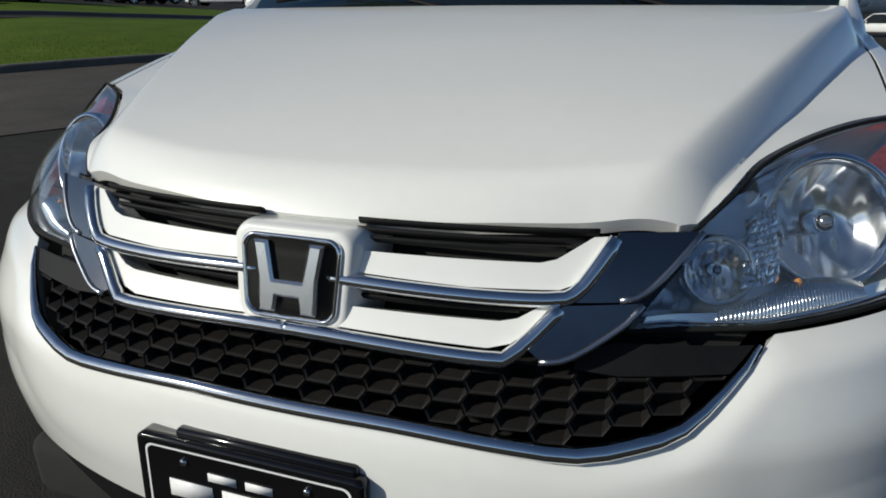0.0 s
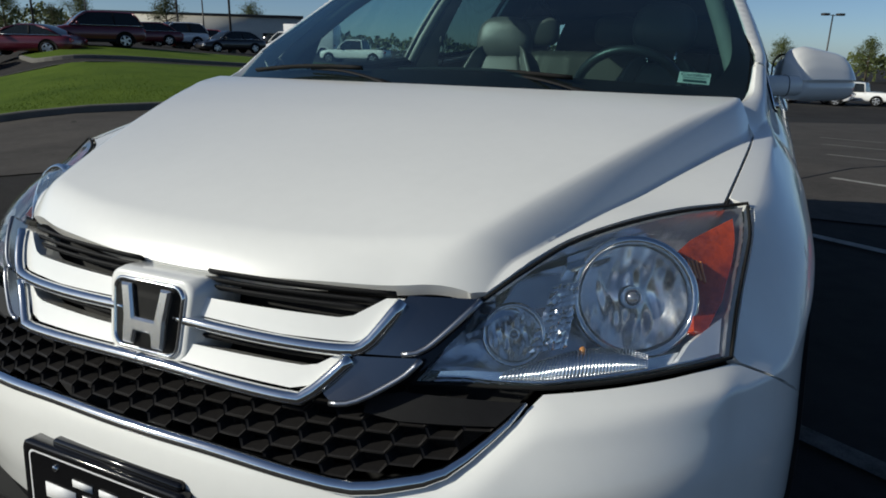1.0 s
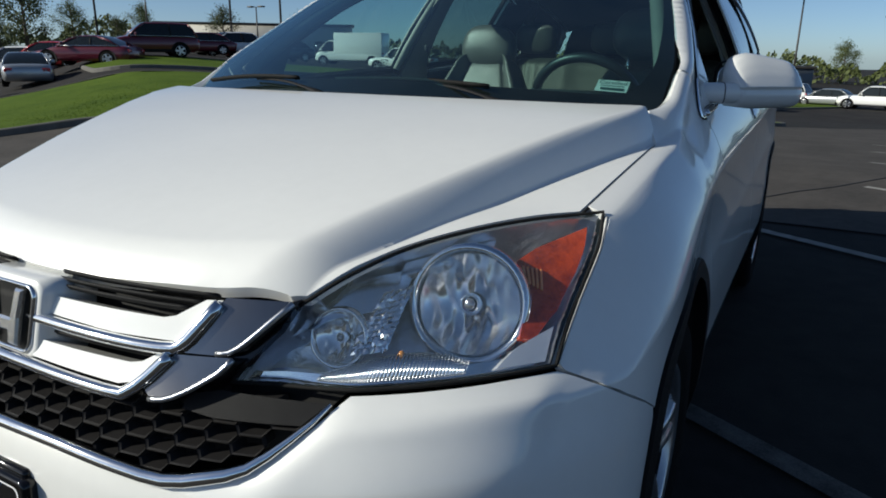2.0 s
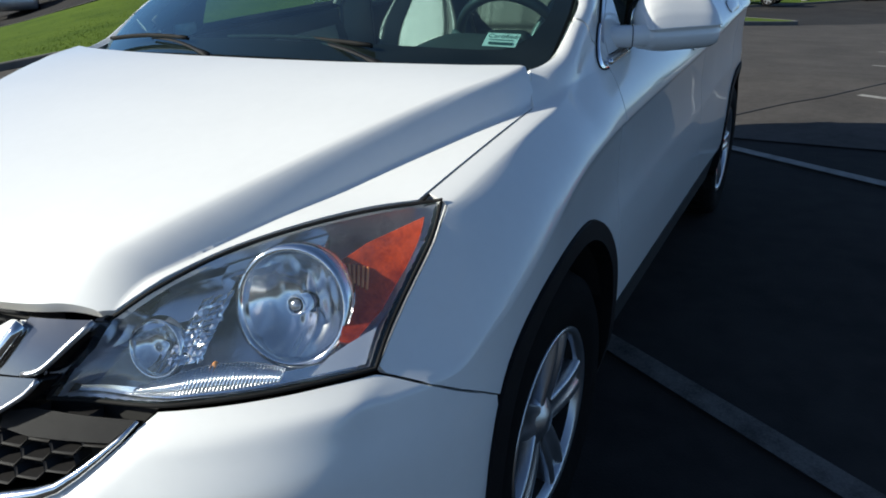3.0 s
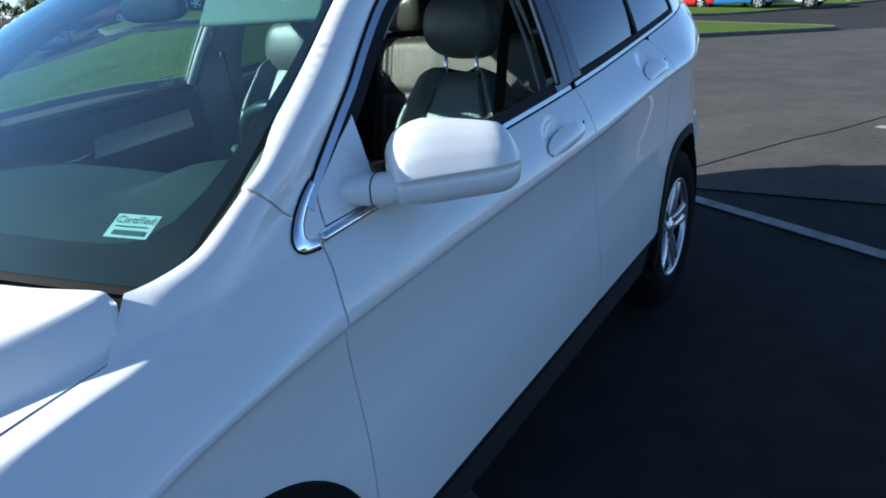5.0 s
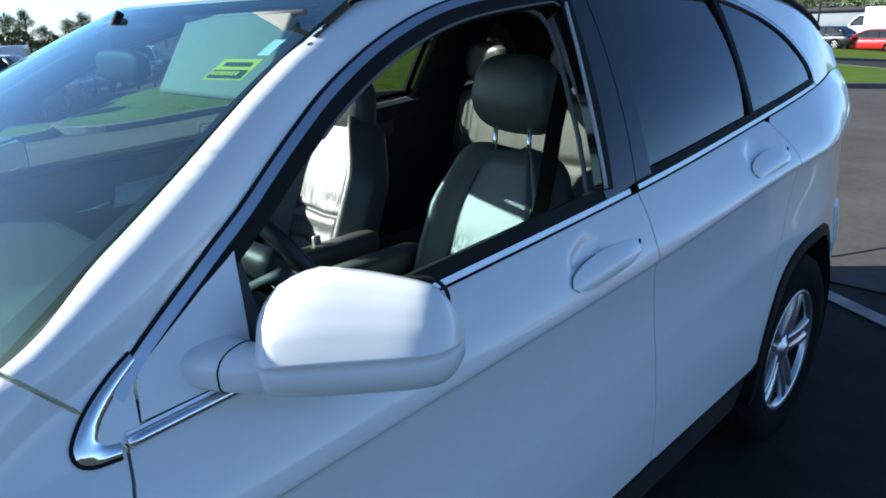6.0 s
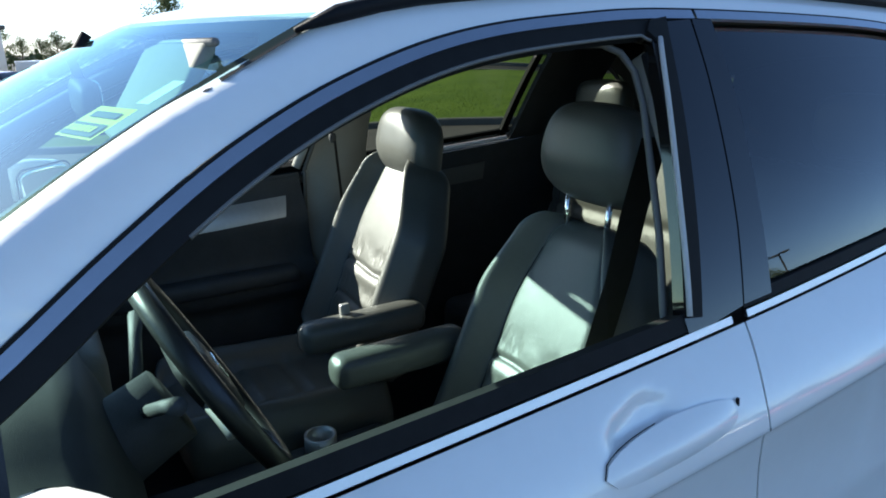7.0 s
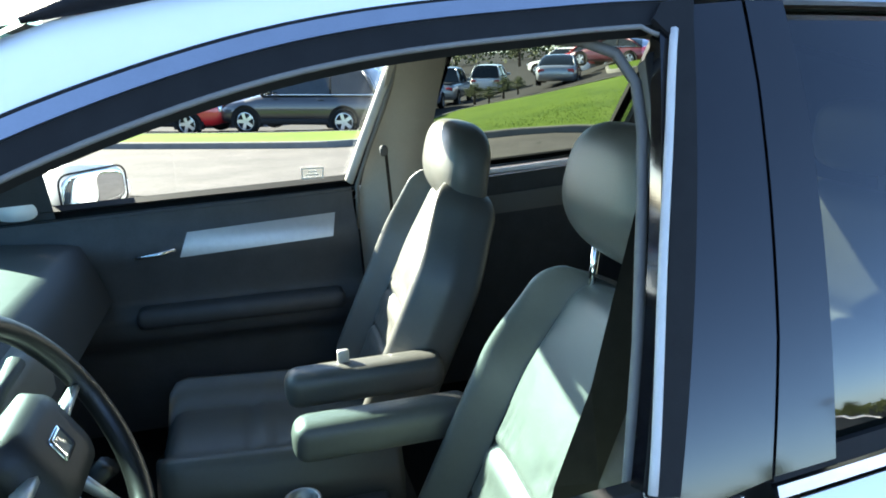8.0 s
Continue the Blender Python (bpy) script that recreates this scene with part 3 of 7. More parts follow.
    sheet("body_side_rail", inset(upper, 0.0012), rail_side(sx), PAINT, car, (0.025, 0.007), 0.016)
    part("trim_gap", tube([lifted(fn, 0.002)(q[0], q[1]) for q in offset_line(dlo_top, -0.0015)[1:]], 0.0030, 6), SEAL, car)

    # window surround: bright trim, black frame, grey bead
    def band(line, g0, g1):
        lo, hi = offset_line(line, -g0), offset_line(line, -g1)
        return lo + hi[::-1]
    low = [np.array((y, ZB(y) + 0.002)) for y in np.linspace(1.335, 3.80, 70)]
    i_b = [i for i, q in enumerate(dlo_top) if q[0] < 2.572][-1]
    f_top = list(dlo_top[1:i_b]) + [np.array((2.581, 1.600))]
    r_top = [np.array((2.588, 1.600))] + [q for q in dlo_top[i_b + 1:] if q[0] > 2.60]
    tl = lifted(fn, 0.005)
    sheet("window_trim", band(f_top, 0.0035, 0.017), tl, TRIMCHROME, car, (0.06, 0.06), 0.008)
    sheet("window_trim", band(r_top, 0.0035, 0.017), tl, TRIMCHROME, car, (0.06, 0.06), 0.008)
    f_low, r_low = [q for q in low if q[0] < 2.47], [q for q in low if q[0] > 2.478]
    sheet("belt_trim", offset_line(f_low, 0.0105) + f_low[::-1], tl, TRIMCHROME, car, (0.06, 0.06), 0.008)
    sheet("belt_trim", offset_line(r_low, 0.0105) + r_low[::-1], tl, TRIMCHROME, car, (0.06, 0.06), 0.008)
    outer = curve2([(1.366, 1.184), (1.338, 1.168), (1.306, 1.144), (1.286, 1.121), (1.2785, 1.106), (1.2815, 1.092), (1.294, 1.085), (1.324, 1.083)], 0.006)
    inner = curve2([(1.370, 1.169), (1.340, 1.146), (1.318, 1.125), (1.309, 1.111), (1.313, 1.104), (1.328, 1.100)], 0.006)
    part("trim_gap", tube([lifted(fn, 0.002)(q[0], q[1]) for q in outer], 0.0022, 6), SEAL, car)
    rows, n_row = [], 40
    for i in range(n_row + 1):
        a, b = (np.array([spline(np.linspace(0, 1, len(w)), [q[k] for q in w])(i / n_row) for k in (0, 1)]) for w in (outer, inner))
        rows.append([lifted(fn, 0.001 + 0.0050 * math.sin(math.pi * c / 6) ** 0.6)(*(a + (b - a) * c / 6)) for c in range(7)])
    corner = bmesh.new()
    vs = [[corner.verts.new(q) for q in row] for row in rows]
    for a, b in zip(vs, vs[1:]):
        for c in range(6):
            corner.faces.new((a[c], a[c + 1], b[c + 1], b[c]))
    bmesh.ops.recalc_face_normals(corner, faces=corner.faces[:])
    part("trim_corner", corner, CHROME, car)
    bar = [lifted(fn, 0.006)(y, ZB(y) - 0.001) for y in np.linspace(1.334, 1.49, 14)]
    part("belt_trim", tube(bar, 0.0082, 10), CHROME, car)
    fl = lifted(fn, 0.002)
    ft = [q for q in f_top if q[0] < 2.50]
    ins = offset_line(ft, -0.017)
    inn = [q for q in offset_line(ft, -0.040) if q[0] > 1.42 and q[0] < 2.445]
    sheet("window_frame", [q for q in ins if q[0] > 1.39] + [(2.495, 1.575), (2.460, 1.560)] + inn[::-1], fl, SEAL, car, (0.05, 0.05), 0.02)
    sheet("belt_seal", offset_line(f_low, 0.036) + offset_line(f_low, 0.013)[::-1], fl, SEAL, car, (0.06, 0.06), 0.03)
    sheet("belt_seal", offset_line(r_low, 0.030) + offset_line(r_low, 0.013)[::-1], fl, SEAL, car, (0.06, 0.06), 0.01)
    # door pillar covers either side of the gap
    post = [(2.455, 1.562), (2.470, 1.545), (2.349, 1.176), (2.378, 1.172), (2.499, 1.556), (2.510, 1.584), (2.470, 1.578)]
    sheet("window_frame", straight(post + [post[0]], 0.02)[:-1], lifted(fn, 0.008), SEAL, car, (0.03, 0.03), 0.012)
    pil = [(2.462, 1.557), (2.345, 1.180), (2.349, 1.150), (2.474, 1.169), (2.505, 1.28), (2.555, 1.50), (2.570, 1.583), (2.50, 1.578)]
    sheet("pillar_cover", inset(straight(pil, 0.02), 0.0006), lifted(fn, 0.004), GLOSSBLACK, car, (0.03, 0.03), 0.02)
    pil = [(2.4765, 1.170), (2.5075, 1.28), (2.5575, 1.50), (2.5735, 1.583), (2.622, 1.583), (2.608, 1.48), (2.575, 1.32), (2.546, 1.174)]
    sheet("pillar_cover", inset(straight(pil, 0.02), 0.0006), lifted(fn, 0.004), GLOSSBLACK, car, (0.03, 0.03), 0.02)
    part("weatherstrip", tube([lifted(fn, 0.001)(q[0], q[1]) for q in [q for q in inn if q[0] > 1.72] + [(2.455, 1.552), (2.468, 1.548)]], 0.0028, 6), TRIMGREY, car)
    part("weatherstrip", tube([lifted(fn, 0.0085)(q[0], q[1]) for q in curve2([(2.4745, 1.551), (2.452, 1.497), (2.398, 1.345), (2.352, 1.178)], 0.02)], 0.0042, 6), BEAD, car)
    # rear glass and quarter glass
    rg = ([(2.548, 1.172), (2.578, 1.32), (2.612, 1.48), (2.626, 1.58)] + [q for q in offset_line(r_top, -0.016) if 2.63 < q[0] < 3.22]
          + [(3.222, 1.50), (3.178, 1.26), (3.168, 1.215)] + [(y, ZB(y) + 0.02) for y in np.linspace(3.16, 2.56, 12)])
    bowed = lambda y, z, fn=fn, sx=sx: tuple(Vector(lifted(fn, -0.0110)(y, z)) + Vector((sx * 0.0110 * math.sin(math.pi * min(1.0, max(0.0, (z - 1.17) / 0.41))), 0, 0)))
    # near pane takes the tint darkened for cabin shade, far pane the paler one
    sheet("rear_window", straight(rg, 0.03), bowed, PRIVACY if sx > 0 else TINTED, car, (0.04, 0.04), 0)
    qg = ([(3.198, 1.215), (3.208, 1.26), (3.252, 1.50)] + [q for q in offset_line(r_top, -0.016) if q[0] > 3.26] + [(y, ZB(y) + 0.02) for y in np.linspace(3.79, 3.21, 12)])
    sheet("quarter_window", straight(qg, 0.03), lifted(fn, -0.003), PRIVACY, car, (0.04, 0.04), 0)
    sheet("window_divider", [(3.168, 1.205), (3.178, 1.26), (3.222, 1.50), (3.225, 1.56), (3.258, 1.555), (3.252, 1.50), (3.208, 1.26), (3.198, 1.208)], lifted(fn, 0.003), SEAL, car, (0.03, 0.03), 0.015)
    # mirror foot panel
    sheet("mirror_sail", inset(straight([(1.352, 1.108), (1.360, 1.146), (1.367, 1.166), (1.392, 1.180), (1.47, 1.228), (1.529, 1.260), (1.510, 1.155), (1.506, 1.115)], 0.02), 0.002), lifted(fn, 0.004), PAINT, car, (0.02, 0.02), 0.02)
    sheet("corner_cover", [(1.300, 1.100), (1.316, 1.128), (1.338, 1.149), (1.368, 1.172), (1.3575, 1.144), (1.3500, 1.096), (1.330, 1.094)], lifted(fn, 0.0035), PAINT, car, (0.02, 0.02), 0.01)
    sheet("sail_cover", straight([(1.335, 1.105), (1.375, 1.175), (1.47, 1.236), (1.545, 1.276), (1.54, 1.105), (1.335, 1.105)], 0.02)[:-1], lifted(fn, -0.024), TRIM, car, (0.03, 0.03), 0)
    if sx < 0:
        pg = inset(straight([(1.53, 1.262)] + [q for q in inn if q[0] > 1.56] + [(2.46, 1.556), (2.345, 1.18)] + [(y, ZB(y) + 0.03) for y in np.linspace(2.33, 1.53, 20)], 0.03), -0.004)
        sheet("door_window", pg, lifted(fn, -0.008), SIDEGLASS, car, (0.05, 0.05), 0)

    # sill, arch lips, wheel houses
    sill = [(y, 0.462) for y in np.linspace(1.285, 3.115, 40)] + [(3.12, 0.40), (3.13, 0.27)] + [(y, 0.25) for y in np.linspace(3.1, 1.30, 30)] + [(1.27, 0.27), (1.282, 0.40)]
    sheet("sill_cladding", inset(sill, 0.001), lambda y, z, sx=sx: (sx * (x_body(y, 0.46) + 0.003 - 0.75 * (0.464 - z) ** 1.1), y, z), BLACK, car, (0.05, 0.02), 0.05)
    for yc, a in ((0.90, 0.40), (3.54, 0.425)):
        out = arch(yc, a, 0.405, 190 if yc > 2 else 178, -12)
        inn_a = arch(yc, a - 0.040, 0.405 - 0.040, 190 if yc > 2 else 178, -12)
        if yc < 2:
            out, inn_a = arch(0.885, 0.415, 0.408, 176, -14, p=2.7), arch(0.885, 0.373, 0.366, 176, -14, p=2.7)
        sheet("arch_lip", out + inn_a[::-1], lifted(fn, 0.007), BLACK, car, (0.05, 0.05), 0.06)
        bm = bmesh.new()
        rows = []
        for x in (0.86, 0.60, 0.52):
            rows.append([bm.verts.new((sx * x, yc + (a - 0.03) * math.cos(t), 0.40 + 0.375 * math.sin(t))) for t in np.linspace(-0.5, math.pi + 0.5, 30)])
        for r0, r1 in zip(rows, rows[1:]):
            for i in range(29):
                bm.faces.new((r0[i], r0[i + 1], r1[i + 1], r1[i]))
        bm.faces.new(rows[2])
        part("wheel_house", bm, DARK, car)
    # dark inner skin behind the panel gaps
    sheet("inner_skin", [(0.62, 0.80), (0.62, 0.95), (0.97, 1.02)] + [(y, ZB(y) - 0.03) for y in np.linspace(1.1, 4.3, 30)] + [(4.35, 0.8), (4.0, 0.8)] + [(3.54 + 0.44 * math.cos(t), 0.40 + 0.42 * math.sin(t)) for t in np.linspace(0.3, math.pi, 16)]
          + [(3.08, 0.30), (1.36, 0.30)] + [(0.90 + 0.42 * math.cos(t), 0.40 + 0.425 * math.sin(t)) for t in np.linspace(0, math.pi - 0.7, 16)], lifted(fn, -0.022), DARK, car, (0.08, 0.05), 0)
    sheet("inner_skin", [(1.30, 1.16), (1.37, 1.215)] + [(q[0], q[1] - (0.058 if q[0] < 1.86 else 0.012)) for q in rail if 1.37 < q[0] < 4.2] + [(4.25, 1.3), (3.84, 1.3)] + [(q[0], q[1] + 0.006) for q in dlo_top[::-1] if 1.34 < q[0] < 3.8],
          lifted(fn, -0.027), SEAL, car, (0.05, 0.05), 0)

# ---- roof, windscreen, tail ----
XE = spline((1.09, 1.2, 1.273, 1.348, 1.447, 1.51, 1.56, 1.62), (0.755, 0.752, 0.728, 0.692, 0.637, 0.599, 0.568, 0.53))
YE = spline((1.09, 1.2, 1.273, 1.348, 1.447, 1.51, 1.56, 1.62), (1.075, 1.235, 1.352, 1.481, 1.648, 1.768, 1.872, 2.0))


def screen(u, z):
    """The windscreen: u from -1 to 1 across, z up its edge."""
    return (u * XE(z), YE(z) - 0.15 * (1 - u * u), z + (0.035 - 0.075 * max(0, z - 1.10)) * (1 - u * u))


def uz(u0, u1, z0, z1):
    return straight([(u0, z0), (u1, z0), (u1, z1), (u0, z1), (u0, z0)], 0.06)[:-1]


sheet("windscreen", uz(-0.990, 0.990, 1.10, 1.588), screen, GLASS, car, (0.06, 0.03), 0)
frit_in = curve2([(0.0, 1.140), (0.60, 1.139), (0.80, 1.140), (0.872, 1.147), (0.912, 1.168), (0.930, 1.20), (0.945, 1.26), (0.960, 1.36), (0.966, 1.50), (0.956, 1.556), (0.90, 1.570), (0.0, 1.573)], 0.03)
frit_out = straight([(0.0, 1.093), (0.998, 1.093), (0.998, 1.235), (1.016, 1.31), (1.016, 1.586), (0.0, 1.586)], 0.03)
for sx in (1, -1):
    border = [(sx * q[0], q[1]) for q in frit_out] + [(sx * q[0], q[1]) for q in frit_in[::-1]]
    sheet("screen_border", border, lifted(screen, -0.005), FRIT, car, (0.06, 0.03), 0)
RZ = spline((1.65, 1.8, 1.9, 2.2, 2.7, 3.3, 3.9, 4.3), (1.555, 1.597, 1.618, 1.658, 1.682, 1.672, 1.612, 1.52))
roof_r = [(x_side(y, RT(y)) - 0.020, y) for y in np.linspace(1.93, 4.28, 50)]
roof_half = [(x, 1.945 - 0.148 * (1 - (x / 0.545) ** 2)) for x in np.linspace(0, 0.540, 14)] + roof_r
roof = roof_half + [(-x, y) for x, y in roof_half[::-1]]


def roof_z(x, y):
    xr = x_side(y, RT(y))
    return RT(y) + (RZ(y) - RT(y)) * (1 - min(1, abs(x) / xr) ** 2.2)


sheet("roof", roof, lambda x, y: (x, y, roof_z(x, y)), PAINT, car, (0.05, 0.06), 0.02, (0, 2.6, 0.5))
for sx in (1, -1):
    mould = [(sx * (x_side(y, RT(y)) - 0.008), y, RT(y) + 0.006) for y in np.linspace(1.89, 4.25, 40)]
    part("roof_moulding", tube(mould, [0.003] + [0.011] * 39, 8), BLACK, car)


def tail(x, z):
    return (x, 4.53 - 0.16 * abs(x) ** 2.2 - 0.62 * max(0, z - 1.02) ** 1.25 - 0.12 * max(0, 0.6 - z), z)


tail_line = [(0.65, 0.32), (0.672, 0.6), (0.672, 1.0), (0.61, 1.26), (0.50, 1.46), (0.4, 1.55), (0, 1.575)]
tail_line = curve2(tail_line, 0.05)
tail_line = tail_line + [np.array((-q[0], q[1])) for q in tail_line[::-1]]
sheet("tailgate", tail_line, tail, PAINT, car, (0.06, 0.06), 0.02)
bm = box(bmesh.new(), (-0.74, 0.15, 0.20), (0.74, 4.35, 0.34), bevel=0.03)
part("underbody", bm, DARK, car)

# rear bumper, wrapped round the tail under the gate
def rear_skin(s, z):
    a = min(1.0, abs(s)) * math.pi / 2
    bulge = 0.030 * math.exp(-((z - 0.66) / 0.12) ** 2)
    y = 4.52 + bulge - 0.42 * (1 - math.cos(a) ** (2 / 2.6)) - max(0.0, abs(s) - 1) * 0.6
    return (math.copysign((x_side(min(y, 4.2), z) + bulge * 0.5) * math.sin(a) ** (2 / 2.6), s), y, z)


rb = [(s, 0.735) for s in np.linspace(-1.02, 1.02, 60)] + [(s, 0.40) for s in np.linspace(1.0, -1.0, 60)]
sheet("rear_bumper", rb, rear_skin, PAINT, car, (0.04, 0.025), 0.03, (0, 3.6, 0.6))


# ---- the nose: bumper, grilles, badge, plate, lamps ----
strip_xz = [(0, 0.684), (0.154, 0.684), (0.288, 0.677), (0.363, 0.674), (0.422, 0.685), (0.472, 0.70), (0.514, 0.735), (0.548, 0.775)]
strip_sz = curve2([(s_of(x, front_y(x, z), z), z) for x, z in strip_xz], 0.02)
S_IN, S_OUT = s_of(0.566, 0.0, 0.786), s_of(0.785, 0.350, 0.796)
lamp_low = [(S_IN + (S_OUT - S_IN) * t, 0.786 + 0.009 * math.sin(math.pi * 0.5 * t)) for t in (0.0, 0.2, 0.45, 0.7, 0.9, 1.0)]
gap_low = [(s_of(x, y, z), z) for x, y, z in ((0.790, 0.3585, 0.7905), (0.82, 0.412, 0.7545), (0.85, 0.49, 0.7058), (0.86, 0.524, 0.6835))]
arch_low = [(s_of(0.87, y, z), z) for y, z in arch(0.885, 0.415, 0.408, 146, 175, p=2.7)]
low_edge = [(s, 0.452) for s in np.linspace(arch_low[-1][0] - 0.02, 0, 40)]
half = [(s, z - 0.006) for s, z in strip_sz] + lamp_low + gap_low + arch_low + low_edge
bumper = half + [(-s, z) for s, z in half[::-1]]
bumper = inset([q for i, q in enumerate(bumper) if i == 0 or np.hypot(q[0] - bumper[i - 1][0], q[1] - bumper[i - 1][1]) > 1e-4], 0.001)
edge_s = sorted(strip_sz + lamp_low + gap_low, key=lambda q: q[0])
EDGE_S, EDGE_Z = [q[0] for q in edge_s], [q[1] for q in edge_s]


def bumper_skin(s, z):
    """The bumper: a lip that faces up along lamp and grille, a crease, then a slightly undercut face."""
    a = abs(s)
    d = float(np.interp(a, EDGE_S, EDGE_Z)) - z
    w = float(np.interp(a, (0.0, 0.45, 0.55, 0.70, S_OUT, S_OUT + 0.06), (0.040, 0.040, 0.034, 0.028, 0.014, 0.010)))
    tall = 0.36 * w * float(np.interp(a, (0.0, 0.22, 0.42, S_OUT - 0.04, S_OUT + 0.05), (0.25, 0.35, 1.0, 1.0, 0.0)))
    if d <= 0:
        return wrap(s, z)
    up, down = d / w, 1 - (d - w) / 0.14
    k = -math.log(math.exp(-9 * min(up, 2.5)) + math.exp(-9 * max(down, -1.0))) / 9 if down > 0.03 else max(0.0, down)
    return lifted(wrap, tall * max(0.0, min(1.0, k)))(s, z)


sheet("front_bumper", bumper, bumper_skin, PAINT, car, (0.016, 0.006), 0.02, (0, 0.9, 0.6))
val = [(s, 0.449) for s in np.linspace(-0.86, 0.86, 60)] + [(s, 0.23) for s in np.linspace(0.84, -0.84, 60)]
sheet("lower_valance", val, lifted(wrap, -0.006), BLACK, car, (0.03, 0.03), 0.03, (0, 0.9, 0.6))
strip_full = [np.array((-s, z)) for s, z in strip_sz[::-1]] + [np.array(q) for q in strip_sz[1:]]
chrome_line = [lifted(wrap, 0.006)(s, z) for s, z in strip_full]
part("bumper_chrome_strip", tube(chrome_line, [0.0105 * min(1.0, 0.25 + 0.14 * min(i, len(chrome_line) - 1 - i)) for i in range(len(chrome_line))], 12), CHROME, car)


def nose(d):
    return lambda x, z: (x, front_y(x, z) - d, z)


# honeycomb below the upper grille, in a dark backing
back = [(x, z + 0.004) for x, z in strip_xz] + [(0.50, 0.79), (0.40, 0.79), (0.36, 0.905), (0, 0.905)]
back = straight(back, 0.03)
sheet("grille_backing", back + [np.array((-q[0], q[1])) for q in back[::-1]], nose(-0.045), DARK, car, (0.05, 0.05), 0.0, (0, 0.9, 0.6))


def strip_z(x):
    return float(np.interp(abs(x), [q[0] for q in strip_xz], [q[1] for q in strip_xz]))


bm = bmesh.new()
cw, ch = 0.050, 0.0215
for c in range(-13, 14):
    for r in range(7):
        x0, z0 = c * cw * 0.83, 0.690 + (r + (c % 2) * 0.5) * ch
        hexa = [(-0.5, 0), (-0.33, 0.5), (0.33, 0.5), (0.5, 0), (0.33, -0.5), (-0.33, -0.5)]
        pts = [(x0 + a * cw, z0 + b * ch) for a, b in hexa]
        if abs(x0) > 0.53 or any(z < strip_z(x) - 0.002 for x, z in pts if z < z0) or z0 > 0.772:
            continue
        rings = []
        for k, dep in ((1.0, -0.010), (0.93, -0.003), (0.80, -0.006), (0.70, -0.030)):
            rings.append([bm.verts.new((x0 + (x - x0) * (1 - (1 - k) * 0.6), front_y(x, z) - dep, z0 + (z - z0) * k)) for x, z in pts])
        for a, b in zip(rings, rings[1:]):
            for k in range(6):
                bm.faces.new((a[k], a[(k + 1) % 6], b[(k + 1) % 6], b[k]))
bmesh.ops.recalc_face_normals(bm, faces=bm.faces[:])
part("honeycomb_grille", bm, GRILLE, car, "black honeycomb lower grille", smooth=False)


def plate_of(name, pts, d, material, depth=0.03, step=0.012, cell=0.025, curved=True, label=""):
    line = curve2(pts, step, closed=True) if curved else straight(list(pts) + [pts[0]], step)[:-1]
    for sx in (1, -1):
        sheet(name, [(sx * q[0], q[1]) for q in line], nose(d), material, car, (cell, cell), depth, (0, 0.9, 0.7), label)


WU = [(0.09, 0.872), (0.30, 0.872), (0.318, 0.876), (0.356, 0.899), (0.380, 0.900), (0.372, 0.886), (0.345, 0.852), (0.325, 0.844), (0.22, 0.842), (0.06, 0.848), (0.06, 0.862)]
WINGU = [(0.352, 0.8495), (0.384, 0.904), (0.474, 0.904), (0.466, 0.893), (0.420, 0.842), (0.392, 0.833), (0.34, 0.8315)]
BARU = [(0.05, 0.840), (0.22, 0.8355), (0.315, 0.836), (0.342, 0.842), (0.360, 0.864), (0.381, 0.898)]
WL = [(0.0, 0.808), (0.262, 0.808), (0.282, 0.812), (0.306, 0.826), (0.324, 0.827), (0.318, 0.816), (0.278, 0.786), (0.252, 0.780), (0.08, 0.784), (0.0, 0.786)]
WINGL = [(0.290, 0.786), (0.332, 0.828), (0.418, 0.832), (0.402, 0.812), (0.355, 0.780), (0.315, 0.7715)]
BARL = [(-0.006, 0.778), (0.08, 0.777), (0.25, 0.7725), (0.277, 0.776), (0.300, 0.795), (0.329, 0.827)]
for wing in (WINGU, WINGL):
    plate_of("grille_wing", straight(wing + [wing[0]], 0.012)[:-1], 0.031, DARKCHROME, 0.04, curved=False, label="smoked chrome wing of the grille")
for bar in (BARU, BARL):
    for sx in (1, -1):
        line = curve2(bar, 0.01)
        part("grille_bar", tube([(sx * x, front_y(x, z) - 0.036, z) for x, z in line], 0.0092, 12), CHROME, car)
for nm, pts, d, m in (("grille_frame", WU, 0.030, PAINT), ("grille_frame", WL, 0.030, PAINT)):
    plate_of(nm, straight(pts + [pts[0]], 0.012)[:-1], d, m, 0.04, curved=False)
for edge in ([(0.312, 0.7705), (0.335, 0.7725), (0.362, 0.784), (0.402, 0.811), (0.417, 0.830)], [(0.392, 0.834), (0.421, 0.844), (0.466, 0.892), (0.474, 0.902)]):
    for sx in (1, -1):
        part("wing_edge", tube([(sx * x, front_y(x, z) - 0.030, z) for x, z in curve2(edge, 0.01)], 0.0042, 8), TRIMCHROME, car)
# dark slats in the two openings
for z0, x0, x1 in ((0.899, 0.07, 0.36), (0.889, 0.07, 0.345), (0.880, 0.07, 0.325), (0.823, 0.06, 0.298), (0.814, 0.06, 0.28)):
    for sx in (1, -1):
        pts = [(sx * x, front_y(x, z0) - 0.012, z0) for x in np.linspace(x0, x1, 16)]
        part("grille_slat", tube(pts, 0.0035, 6, flat=2.2), BLACK, car)
# outer dark wing beside the lamps, under the bonnet's corner
plate_of("grille_wing", [(0.405, 0.836), (0.458, 0.896), (0.47, 0.90), (0.455, 0.86), (0.42, 0.815), (0.392, 0.79), (0.36, 0.785), (0.395, 0.815)], 0.004, GLOSSBLACK, 0.02, curved=False)
